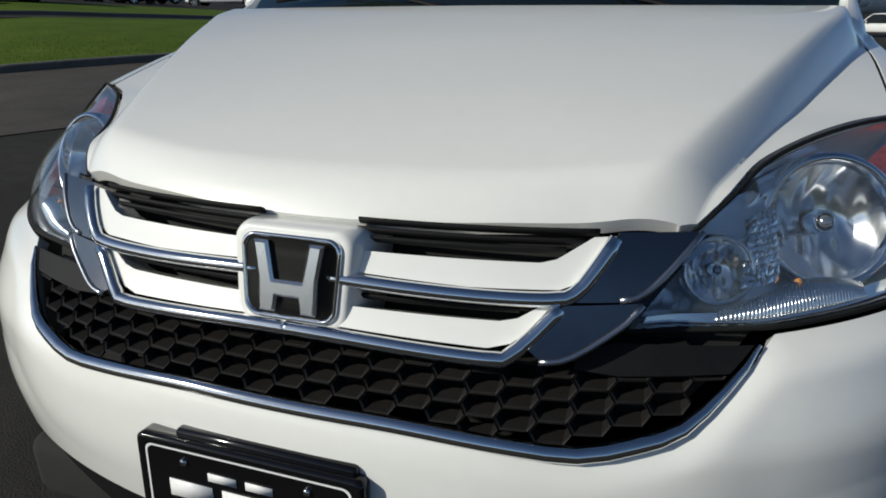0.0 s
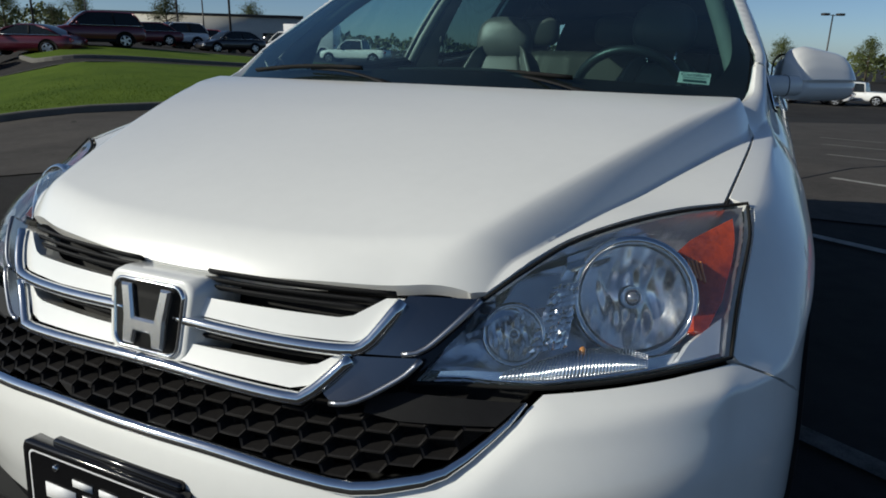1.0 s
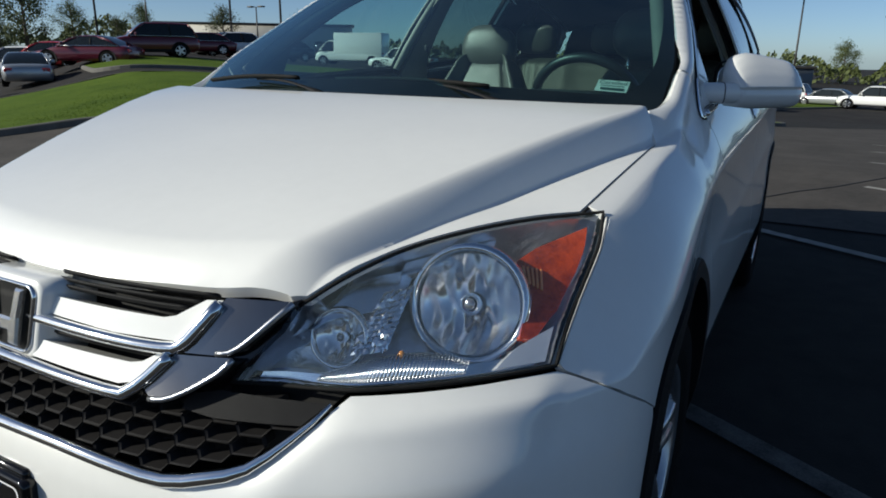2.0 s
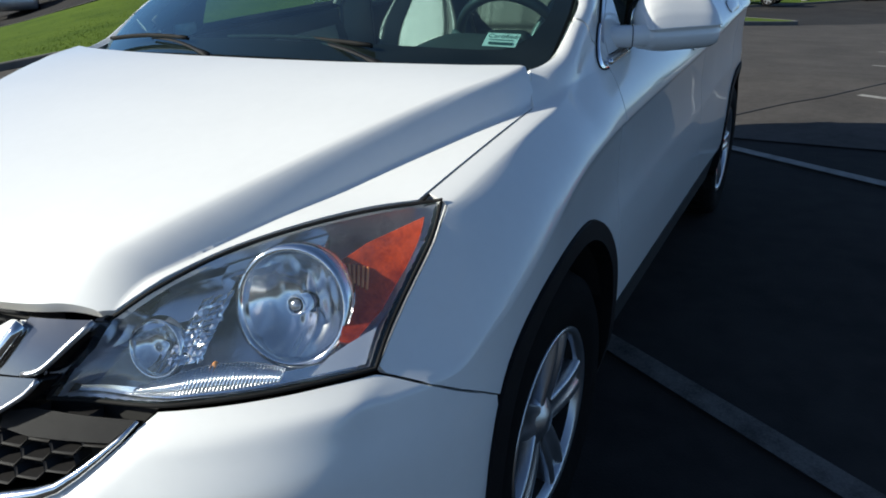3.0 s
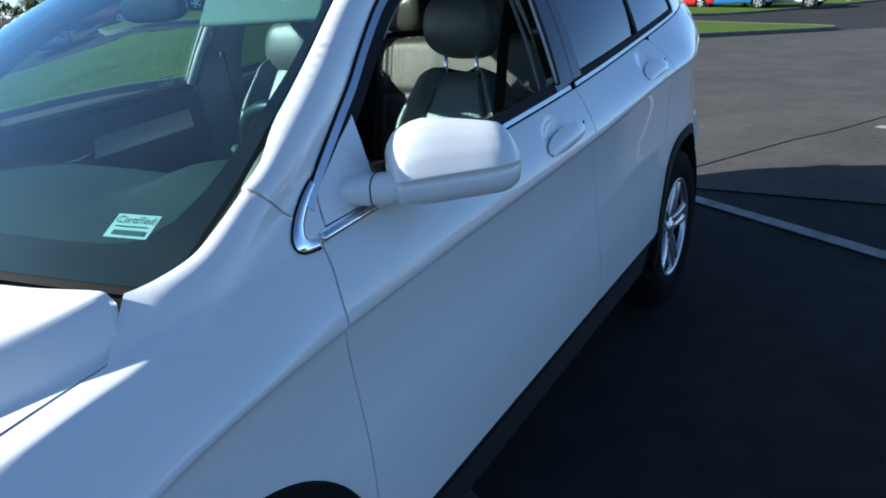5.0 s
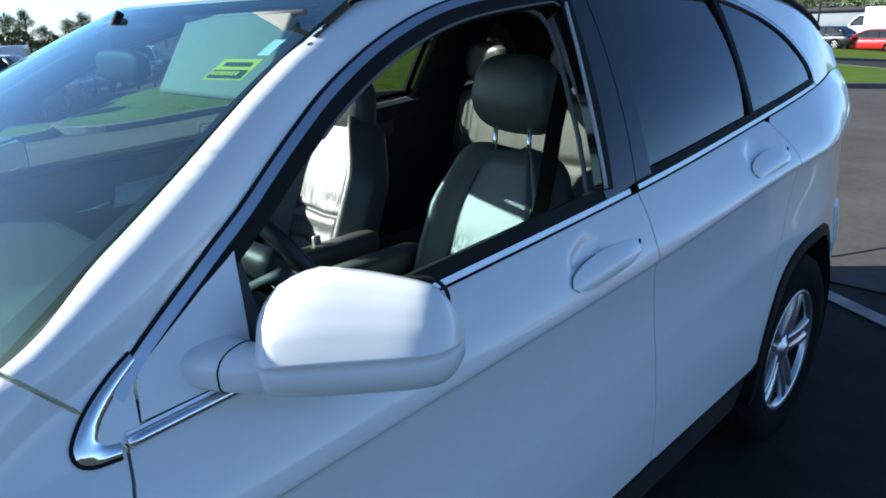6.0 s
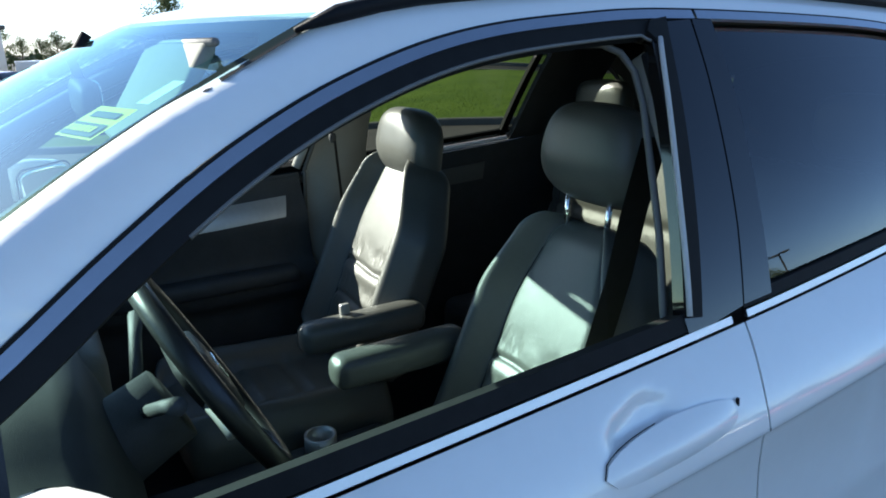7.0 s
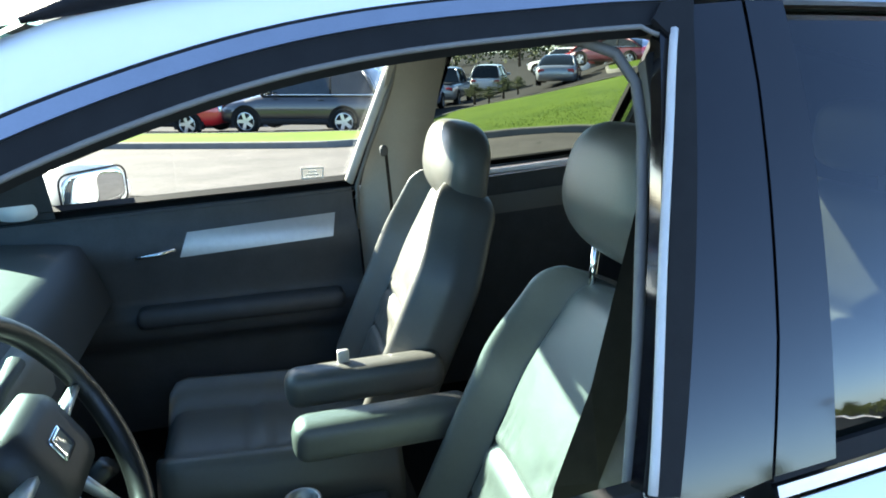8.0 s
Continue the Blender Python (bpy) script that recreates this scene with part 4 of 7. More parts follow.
plate_of("grille_wing", [(0.35, 0.772), (0.395, 0.781), (0.545, 0.777), (0.52, 0.752), (0.40, 0.75), (0.35, 0.755)], 0.002, BLACK, 0.02, curved=False)

# badge
E_C = Vector((0, 0.030, 0.836))
E_M = Matrix.Translation(E_C) @ Matrix.Rotation(radians(90 - 12), 4, "X")          # local x across, y up, z out of the face


def rounded(w, h, r, n=8, taper=0.0):
    out = []
    for cx, cy, a0 in ((w - r, h - r, 0), (-w + r, h - r, 90), (-w + r, -h + r, 180), (w - r, -h + r, 270)):
        for i in range(n + 1):
            a = radians(a0 + 90 * i / n)
            x, y = cx + r * math.cos(a), cy + r * math.sin(a)
            out.append((x * (1 + taper * y / h), y))
    return out


def loft(rings, cap=True):
    """Closed outlines (x, y, z lists) joined to a solid."""
    bm = bmesh.new()
    vs = [[bm.verts.new(p) for p in ring] for ring in rings]
    for a, b in zip(vs, vs[1:]):
        for k in range(len(a)):
            bm.faces.new((a[k], a[(k + 1) % len(a)], b[(k + 1) % len(b)], b[k]))
    if cap:
        bm.faces.new(vs[0][::-1])
        bm.faces.new(vs[-1])
    return bm


def lift(line, z, k=1.0):
    return [(x * k, y * k, z) for x, y in line]


surround = loft([lift(rounded(0.100, 0.070, 0.025, taper=0.05), -0.075), lift(rounded(0.088, 0.066, 0.024, taper=0.05), -0.02),
                 lift(rounded(0.080, 0.063, 0.022, taper=0.05), -0.002), lift(rounded(0.0745, 0.059, 0.02, taper=0.05), 0.002), lift(rounded(0.069, 0.055, 0.019, taper=0.05), 0.001)])
surround.transform(E_M)
badge = part("badge_surround", surround, PAINT, car)
ring = loft([lift(rounded(0.0675, 0.0540, 0.019, taper=0.05), 0.0), lift(rounded(0.0672, 0.0535, 0.019, taper=0.05), 0.005), lift(rounded(0.0645, 0.051, 0.018, taper=0.05), 0.007),
             lift(rounded(0.062, 0.0485, 0.017, taper=0.05), 0.005), lift(rounded(0.061, 0.0475, 0.017, taper=0.05), -0.001)], cap=False)
ring.transform(E_M)
part("badge_ring", ring, CHROME, badge)
field = loft([lift(rounded(0.0618, 0.048, 0.017, taper=0.05), 0.0035), lift(rounded(0.03, 0.024, 0.008, taper=0.05), 0.0036)])
field.transform(E_M)
part("badge_field", field, SEAL, badge)
outline = [(0.029, 0.045), (0.049, 0.045), (0.041, 0.0), (0.040, -0.044), (0.018, -0.044), (0.015, -0.024),
           (-0.015, -0.024), (-0.018, -0.044), (-0.040, -0.044), (-0.041, 0.0), (-0.049, 0.045), (-0.029, 0.045), (-0.020, -0.003), (0.020, -0.003)]
mark = loft([lift(outline, 0.0037), lift(outline, 0.009), lift(inset(outline, 0.0035), 0.0125)])
mark.transform(E_M)
part("badge_mark", mark, BADGE, badge, smooth=False)

# number plate and holder, with bars for the writing
P_M = Matrix.Translation((-0.043, -0.054, 0.536)) @ Matrix.Rotation(radians(90 - 4), 4, "X")
holder = loft([lift(rounded(0.168, 0.084, 0.012), -0.02), lift(rounded(0.168, 0.084, 0.012), 0.006), lift(rounded(0.164, 0.080, 0.011), 0.010), lift(rounded(0.158, 0.075, 0.009), 0.008)])
box(holder, (-0.11, 0.076, -0.03), (0.155, 0.095, 0.0), bevel=0.006)
holder.transform(P_M)
plate = part("number_plate", holder, GLOSSBLACK, car, "black dealer plate with a white border line")
border = loft([lift(rounded(0.153, 0.072, 0.012), 0.0092), lift(rounded(0.150, 0.069, 0.011), 0.0092)], cap=False)
border.transform(P_M)
part("plate_border", border, WHITEINK, plate)
for x0, x1, y0, y1 in ((-0.055, -0.012, 0.034, 0.046), (0.002, 0.042, 0.034, 0.046), (-0.118, -0.05, -0.002, 0.024), (-0.035, 0.118, -0.002, 0.024), (-0.10, 0.10, -0.05, -0.036)):
    bm = box(bmesh.new(), (x0, y0, 0.0088), (x1, y1, 0.0096), m=P_M)
    part("plate_bar", bm, WHITEINK, plate)
for x in (-0.092, 0.092):
    part("plate_screw", lathe([(0.0, 0.0125), (0.0035, 0.0125), (0.005, 0.011), (0.005, 0.008)], 12, P_M @ pose(x, 0.054, 0)), CHROME, plate)

def ellipsoid(c, axes, r, e=0.62, nu=28, nv=16, squash=None):
    bm = bmesh.new()
    f = lambda w, m: math.copysign(abs(w) ** m, w)
    rows = []
    for i in range(nv + 1):
        v = -math.pi / 2 + math.pi * i / nv
        row = []
        for k in range(nu):
            u = 2 * math.pi * k / nu
            p = [f(math.cos(v), e) * f(math.cos(u), e), f(math.cos(v), e) * f(math.sin(u), e), f(math.sin(v), e)]
            if squash:
                p = squash(p)
            row.append(bm.verts.new(Vector(c) + sum((Vector(a) * (q * rr) for a, q, rr in zip(axes, p, r)), Vector())))
        rows.append(row)
    for a, b in zip(rows, rows[1:]):
        for k in range(nu):
            bm.faces.new((a[k], a[(k + 1) % nu], b[(k + 1) % nu], b[k]))
    bmesh.ops.remove_doubles(bm, verts=bm.verts[:], dist=1e-4)
    bmesh.ops.recalc_face_normals(bm, faces=bm.faces[:])
    return bm


def merge(bm, other):
    tmp = bpy.data.meshes.new("tmp")
    other.to_mesh(tmp)
    other.free()
    bm.from_mesh(tmp)
    bpy.data.meshes.remove(tmp)


# headlamps: a lens stretched between four edges, its top along the bonnet
def line3(pts):
    p = [Vector(q) for q in pts]
    d = [0.0]
    for a, b in zip(p, p[1:]):
        d.append(d[-1] + (b - a).length)
    f = [spline([e / d[-1] for e in d], [q[k] for q in p]) for k in range(3)]
    return lambda t: Vector((f[0](t), f[1](t), f[2](t)))


def under_hood(x, y):
    return (x, y, hood_z(x, y) - 0.002)


TOP = line3([(0.460, 0.180, 0.886), (0.506, 0.236, hood_z(0.506, 0.236) - 0.006), under_hood(0.549, 0.328), under_hood(0.619, 0.427), under_hood(0.690, 0.506), under_hood(0.752, 0.555), (x_body(0.572, 0.985) - 0.001, 0.572, 0.985)])
FOOT = line3([(0.398, 0.104, 0.786), (0.47, 0.132, 0.786)] + [Vector(wrap(s, z + 0.006)) for s, z in lamp_low])
INNER = line3([(0.398, 0.104, 0.786), (0.43, 0.138, 0.838), (0.460, 0.180, 0.886)])
OUTER = line3([wrap(lamp_low[-1][0], lamp_low[-1][1] + 0.006)] + [(x_body(y, z) - 0.001, y, z) for y, z in ((0.400, 0.848), (0.458, 0.894), (0.515, 0.938), (0.572, 0.985))])


def lens_at(u, v):
    p = (FOOT(u) * (1 - v) + TOP(u) * v + INNER(v) * (1 - u) + OUTER(v) * u
         - (FOOT(0) * ((1 - u) * (1 - v)) + FOOT(1) * (u * (1 - v)) + TOP(0) * ((1 - u) * v) + TOP(1) * (u * v)))
    return p + Vector((0.25, -0.85, 0.45)) * (0.016 * 16 * u * (1 - u) * v * (1 - v))


for sx in (1, -1):
    skin = lambda u, v, k=sx: (k * lens_at(u, v).x, lens_at(u, v).y, lens_at(u, v).z)
    whole = lambda g, n=28: straight([(g, g), (1 - g, g), (1 - g, 1 - g), (g, 1 - g), (g, g)], 0.04)[:-1]
    dome = lambda u, v, k=sx: tuple(Vector(skin(u, v)) + Vector((0.40 * k, -0.80, 0.42)) * (0.22 * u * (1 - u) * v * (1 - v)) + Vector((0.9 * k, -0.3, 0.25)) * (0.36 * u * u * (1 - u) * v * (1 - v)))
    lens = sheet("headlamp_lens", whole(0.006), dome, CLEAR, car, (0.04, 0.06), 0.0, (0, 0.9, 0.7), "clear headlamp with chrome reflectors and an amber side marker")
    rim = [skin(u, v) for u, v in straight([(0, 0), (1, 0), (1, 1), (0, 1), (0, 0)], 0.03)[:-1]]
    part("lamp_seal", tube(rim, 0.0032, 6, closed=True), SEAL, lens)
    sheet("lamp_housing", whole(0.02), lifted(skin, -0.105), BEZEL, lens, (0.04, 0.06), -0.102, (0, 0.9, 0.7))
    # chrome shelf that follows the lens between the bowls, stepped
    for u0, u1, v0, v1, d in ((0.03, 0.40, 0.62, 0.95, -0.040), (0.36, 0.66, 0.86, 0.97, -0.026), (0.06, 0.94, 0.035, 0.10, -0.022)):
        sheet("lamp_shelf", straight([(u0, v0), (u1, v0), (u1, v1), (u0, v1), (u0, v0)], 0.04)[:-1], lifted(skin, d), REFLECTOR, lens, (0.03, 0.05), 0.03, (0, 0.9, 0.7))
    face = Vector((0.26 * sx, -1.0, 0.36)).normalized()
    for name, c, r in (("main_reflector", (0.643 * sx, 0.352, 0.868), 0.085), ("small_reflector", (0.502 * sx, 0.214, 0.834), 0.041)):
        mm = Matrix.Translation(Vector(c) - face * 0.002) @ face.to_track_quat("Z", "Y").to_matrix().to_4x4()
        prof = [(0.16 * r, -0.62 * r), (0.40 * r, -0.58 * r), (0.66 * r, -0.44 * r), (0.86 * r, -0.22 * r), (0.97 * r, 0.0)]
        bowl = part(name, lathe(prof, 40, mm, flip=False), REFLECTOR, lens)
        part("lamp_ring", lathe([(0.90 * r, -0.16 * r), (0.95 * r, 0.02 * r), (0.98 * r, 0.10 * r), (1.04 * r, 0.12 * r), (1.10 * r, 0.06 * r), (1.13 * r, -0.30 * r)], 44, mm), CHROME, bowl)
        part("bulb_cap", lathe([(0.0, -0.06 * r), (0.07 * r, -0.065 * r), (0.105 * r, -0.10 * r), (0.115 * r, -0.25 * r), (0.11 * r, -0.6 * r)], 24, mm), BULB, bowl)
        part("bulb_collar", lathe([(0.14 * r, -0.12 * r), (0.165 * r, -0.10 * r), (0.19 * r, -0.12 * r), (0.20 * r, -0.24 * r), (0.18 * r, -0.50 * r)], 28, mm), CHROME, bowl)
        # wavy vertical flutes of the bowl
        fac = bmesh.new()
        rows = []
        for i in range(15):
            rr = r * (0.22 + 0.72 * i / 14)
            row = []
            for k in range(96):
                a = 2 * math.pi * k / 96
                x, zz = rr * math.cos(a), rr * math.sin(a)
                q = (rr / r) ** 2
                d2 = -0.585 * r + 0.60 * r * q ** 1.15 + 0.007 * r * math.sin(x / r * 23 + 1.4 * math.sin(zz / r * 5)) + 0.018 * r * math.sin(zz / r * 7 + 3.0 * x / r) * math.sin(x / r * 8 + 1.0)
                row.append(fac.verts.new(mm @ Vector((x, zz, d2))))
            rows.append(row)
        for a, b in zip(rows, rows[1:]):
            for k in range(96):
                fac.faces.new((a[k], a[(k + 1) % 96], b[(k + 1) % 96], b[k]))
        part("reflector_flutes", fac, REFLECTOR, bowl)
    # the turn lamp's faceted bowl between the two, with its amber bulb
    rnd = random.Random(12)
    fac = bmesh.new()
    nu, nv = 6, 11
    for i in range(nu):
        for j in range(nv):
            v = 0.26 + 0.50 * j / nv
            u = 0.285 + 0.06 * v + (0.16 - 0.10 * v) * i / nu
            q = [Vector(lifted(skin, -0.034)(u + a * 0.024, v + b * 0.050)) for a, b in ((0, 0), (1, 0), (1, 1), (0, 1))]
            mid = sum(q, Vector()) / 4
            n = (q[1] - q[0]).cross(q[3] - q[0]).normalized()
            ax = Vector((rnd.uniform(-1, 1), rnd.uniform(-1, 1), rnd.uniform(-1, 1))).normalized()
            rot = Matrix.Rotation(rnd.uniform(-0.6, 0.6), 3, ax)
            w = [fac.verts.new(mid + rot @ (p - mid)) for p in q]
            top = fac.verts.new(mid + n * (0.0016 if n.y < 0 else -0.0016))
            for a in range(4):
                fac.faces.new((w[a], w[(a + 1) % 4], top))
    part("lamp_facets", fac, REFLECTOR, lens, smooth=False)
    bulb_at = Vector(lifted(skin, -0.030)(0.49, 0.20))
    part("turn_bulb", ellipsoid(bulb_at, (Vector((0.8 * sx, 0.6, 0)), Vector((-0.6 * sx, 0.8, 0)), Vector((0, 0, 1))), (0.006, 0.006, 0.010), 1.0, 18, 10), BULBAMBER, lens, "pale amber bulb")
    # amber marker: a triangle that widens upwards along the outer edge
    am = [(0.955, 0.93), (0.962, 0.60), (0.952, 0.34), (0.905, 0.17), (0.855, 0.20), (0.835, 0.42), (0.72, 0.69), (0.80, 0.81)]
    amber = sheet("amber_marker", straight(am + [am[0]], 0.03)[:-1], lifted(skin, -0.010), AMBER, lens, (0.04, 0.05), 0.02, (0, 0.9, 0.7), "amber side marker")
    ribs = bmesh.new()
    for i in range(7):
        a = lifted(skin, -0.008)(0.745 + 0.016 * i, 0.70 - 0.010 * i)
        b = lifted(skin, -0.008)(0.775 + 0.016 * i, 0.60 - 0.018 * i)
        merge(ribs, tube([a, b], 0.0022, 5))
    part("marker_rib", ribs, AMBERL, amber)
    # fluted strip along the foot of the lamp
    fl = bmesh.new()
    for i in range(42):
        u = 0.24 + 0.0112 * i
        top = 0.07 + 0.15 * math.sin(math.pi * (0.06 + 0.88 * i / 42)) ** 0.8
        merge(fl, tube([lifted(skin, -0.018)(u, 0.05), lifted(skin, -0.026)(u + 0.010, top)], 0.0026, 6))
    part("fluted_strip", fl, REFLECTOR, lens)
    corner = [(0.960, 0.24), (0.965, 0.04), (0.80, 0.045), (0.84, 0.13), (0.89, 0.18)]
    sheet("lamp_corner", straight(corner + [corner[0]], 0.03)[:-1], lifted(skin, -0.009), LAMPWHITE, lens, (0.04, 0.05), 0.012, (0, 0.9, 0.7))

# cowl, wipers
cowl = [(x, 0.895 + 0.16 * (x / 0.72) ** 2) for x in np.linspace(-0.735, 0.735, 40)] + [(x, 1.10 - 0.12 * (1 - (x / 0.74) ** 2)) for x in np.linspace(0.745, -0.745, 40)]
sheet("cowl", cowl, lambda x, y: (x, y, 1.118 - 0.035 * (x / 0.74) ** 2 - 0.006), BLACK, car, (0.06, 0.03), 0.01, (0, 0.6, 0.2))
for p0, p1, p2, kink in (((0.43, 0.945, 1.125), (0.13, 1.035, 1.163), (-0.13, 1.06, 1.165), 0.012), ((-0.10, 0.94, 1.130), (-0.40, 1.02, 1.160), (-0.62, 1.06, 1.150), 0.012)):
    arm = [Vector(p0).lerp(Vector(p1), t) + Vector((0, 0, kink * math.sin(math.pi * t))) for t in np.linspace(0, 1, 10)]
    wiper = part("wiper", tube(arm, [0.010, 0.008] + [0.0045] * 8, 8, flat=0.6), BLACK, car)
    d = (Vector(p2) - Vector(p1))
    blade = [Vector(p1) - d * 0.9 + d * 1.9 * t + Vector((0, -0.012, 0.008 * math.sin(math.pi * t))) for t in np.linspace(0, 1, 12)]
    part("wiper_blade", tube(blade, 0.0045, 6, flat=1.6), SEAL, wiper)

# ---- mirrors ----
M_TOP = spline((-1, -0.93, -0.8, -0.6, -0.4, -0.1, 0.4, 0.7, 0.84, 0.94, 1), (1.200, 1.216, 1.232, 1.243, 1.2475, 1.2435, 1.233, 1.224, 1.206, 1.184, 1.166))
M_LOW = spline((-1, -0.85, -0.4, 0.3, 0.7, 0.9, 1), (1.116, 1.106, 1.100, 1.101, 1.103, 1.114, 1.128))
M_BACK = spline((-1, -0.9, 0.35, 0.6, 0.75, 0.9, 1), (0.010, 0.0, 0.0, 0.003, 0.010, 0.026, 0.050))       # how far the front edge draws back
M_DEEP = spline((-1, -0.8, -0.4, 0.2, 0.7, 1), (0.075, 0.098, 0.108, 0.098, 0.080, 0.074))
M_EDGE = 1.158


def mirror_ring(u):
    """A cross-section of the mirror's shell: (front to back, height): a sloping upper face, a sharp edge, a low chin."""
    f, deep, zt, zl = M_BACK(u), M_DEEP(u), M_TOP(u), M_LOW(u)
    h, g = zt - M_EDGE, deep - f
    up = curve2([(f, M_EDGE), (f + 0.05 * g, M_EDGE + 0.12 * h), (f + 0.18 * g, M_EDGE + 0.40 * h), (f + 0.38 * g, M_EDGE + 0.70 * h), (f + 0.58 * g, M_EDGE + 0.91 * h),
                 (f + 0.76 * g, zt), (f + 0.95 * g, zt - 0.04 * h), (deep, zt - 0.16 * h)], 1.0)
    fine = []
    for a, b in zip(up, up[1:]):
        fine += [a + (b - a) * k / 3 for k in range(3)]
    c = M_EDGE - zl
    low = [(deep + 0.002, M_EDGE), (deep, zl + 0.010), (deep - 0.012, zl), (f + 0.32 * g, zl), (f + 0.13 * g, zl + 0.14 * c), (f + 0.045 * g, zl + 0.42 * c), (f + 0.016 * g, zl + 0.80 * c), (f + 0.008, M_EDGE - 0.003)]
    return fine + [up[-1]] + low


for sx in (1, -1):
    a0, a1 = Vector((0.884 * sx, 1.464, 0)), Vector((1.049 * sx, 1.656, 0))
    ax = (a1 - a0).normalized()
    ay = Vector((-ax.y, ax.x, 0)) * sx
    us = [-1, -0.98, -0.94, -0.88, -0.8, -0.68, -0.55, -0.4, -0.2, 0, 0.2, 0.4, 0.55, 0.68, 0.77, 0.84, 0.9, 0.95, 0.98, 1]
    shell = loft([[a0.lerp(a1, (u + 1) / 2) + ay * y + Vector((0, 0, z)) for y, z in mirror_ring(u)] for u in us])
    bmesh.ops.recalc_face_normals(shell, faces=shell.faces[:])
    mir = part("door_mirror", shell, PAINT, car)
    glass_c = a0.lerp(a1, 0.5) + ay * 0.1035 + Vector((0, 0, 1.168))
    part("mirror_glass", ellipsoid(glass_c, ((ax * 0.985 - ay * 0.17).normalized(), ay, Vector((0, 0, 1))), (0.106, 0.003, 0.052), 0.55, 32, 12), MIRROR, mir)
    rimline = [glass_c + ax * x - ay * (0.17 * x - 0.002) + Vector((0, 0, z)) for x, z in rounded(0.110, 0.056, 0.030)]
    part("mirror_rim", tube(rimline, 0.0028, 6, closed=True), SEAL, mir)
    arm = [(0.765 * sx, 1.455, 1.139), (0.790 * sx, 1.457, 1.139), (0.812 * sx, 1.461, 1.140), (0.834 * sx, 1.470, 1.140), (0.858 * sx, 1.486, 1.140), (0.912 * sx, 1.592, 1.138)]
    rings = []
    for q, hv, hh, tw in zip(arm, (0.030, 0.030, 0.030, 0.030, 0.030, 0.016), (0.050, 0.046, 0.041, 0.036, 0.032, 0.018), (0.0, 0.05, 0.15, 0.35, 0.50, 0.6)):
        ring = []
        for a in np.linspace(0, 2 * math.pi, 41)[:-1]:
            ca, sa = math.cos(a), math.sin(a)
            c7 = hh * math.copysign(abs(ca) ** 0.8, ca)
            ring.append(Vector(q) + Vector((-tw * sx * c7, (1 - tw * tw) ** 0.5 * c7, hv * math.copysign(abs(sa) ** 0.7, sa) * (1.0 if sa > 0 else 0.80))))
        rings.append(ring)
    stalk = loft(rings)
    bmesh.ops.recalc_face_normals(stalk, faces=stalk.faces[:])
    part("mirror_stalk", stalk, PAINT, mir)
    part("stalk_gap", tube(rings[3], 0.0013, 5, closed=True), SEAL, mir)

# ---- wheels ----
def wheel(y, sx):
    R, W = 0.358, 0.112
    prof = [(0.222, -W * 0.86), (0.26, -W), (0.315, -W * 1.02), (0.345, -W * 0.86), (R, -W * 0.55), (R, W * 0.55), (0.345, W * 0.86), (0.315, W * 1.02), (0.26, W), (0.222, W * 0.86)]
    mm = pose(0.760 * sx, y, 0.345, 0, 90 * sx, 0)
    tyre = part("wheel", lathe(prof, 56, mm), TYRE, car, "black tyre on a silver five-spoke alloy rim")
    groove = bmesh.new()
    for k in range(56):
        a = 2 * math.pi * k / 56
        for side_ in (-1, 1):
            box(groove, (R - 0.004, -0.012, 0.028 * side_ - 0.02), (R + 0.005, 0.010, 0.028 * side_ + 0.02), m=mm @ Matrix.Rotation(a, 4, "Z"))
    part("tread", groove, TYRE, tyre, smooth=False)
    rim = lathe([(0.222, W * 0.84), (0.229, W * 0.90), (0.222, W * 0.94), (0.211, W * 0.86), (0.206, W * 0.72)], 56, mm)
    part("rim", rim, ALLOY, tyre)
    part("barrel", lathe([(0.206, W * 0.72), (0.199, W * 0.4), (0.196, -W * 0.8)], 56, mm), DARK, tyre)
    for k in range(5):
        spoke = bmesh.new()
        rot = mm @ Matrix.Rotation(2 * math.pi * k / 5 + 0.35, 4, "Z")
        rows = []
        for r in np.linspace(0.045, 0.212, 12):
            t = (r - 0.045) / 0.167
            hw = 0.034 + 0.009 * t + 0.026 * max(0, t - 0.75) ** 1.5
            top = 0.082 + 0.016 * math.sin(math.pi * t * 0.6)
            row = []
            for q, h in ((-1.0, -0.045), (-1.0, -0.006), (-0.90, 0.0), (-0.58, 0.001), (-0.40, -0.003), (-0.22, -0.011), (0.0, -0.013), (0.22, -0.011), (0.40, -0.003), (0.58, 0.001), (0.90, 0.0), (1.0, -0.006), (1.0, -0.045)):
                row.append(spoke.verts.new(rot @ Vector((r, q * hw, top + h * (1.0 if abs(q) > 0.5 else 0.35 + 0.65 * t)))))
            rows.append(row)
        for a, b in zip(rows, rows[1:]):
            for i in range(12):
                spoke.faces.new((a[i], a[i + 1], b[i + 1], b[i]))
        bmesh.ops.recalc_face_normals(spoke, faces=spoke.faces[:])
        part("spoke", spoke, ALLOY, tyre)
    part("hub", lathe([(0.0, 0.094), (0.026, 0.093), (0.032, 0.086), (0.062, 0.078), (0.07, 0.066), (0.07, 0.03)], 32, mm), ALLOY, tyre)
    part("brake_disc", lathe([(0.0, 0.005), (0.14, 0.005), (0.14, -0.01), (0.0, -0.01)], 32, mm), DARK, tyre)


for y in (0.905, 3.525):
    for sx in (1, -1):
        wheel(y, sx)
tagged(car, "white compact SUV with chrome grille, driver's window down, on asphalt", "car")


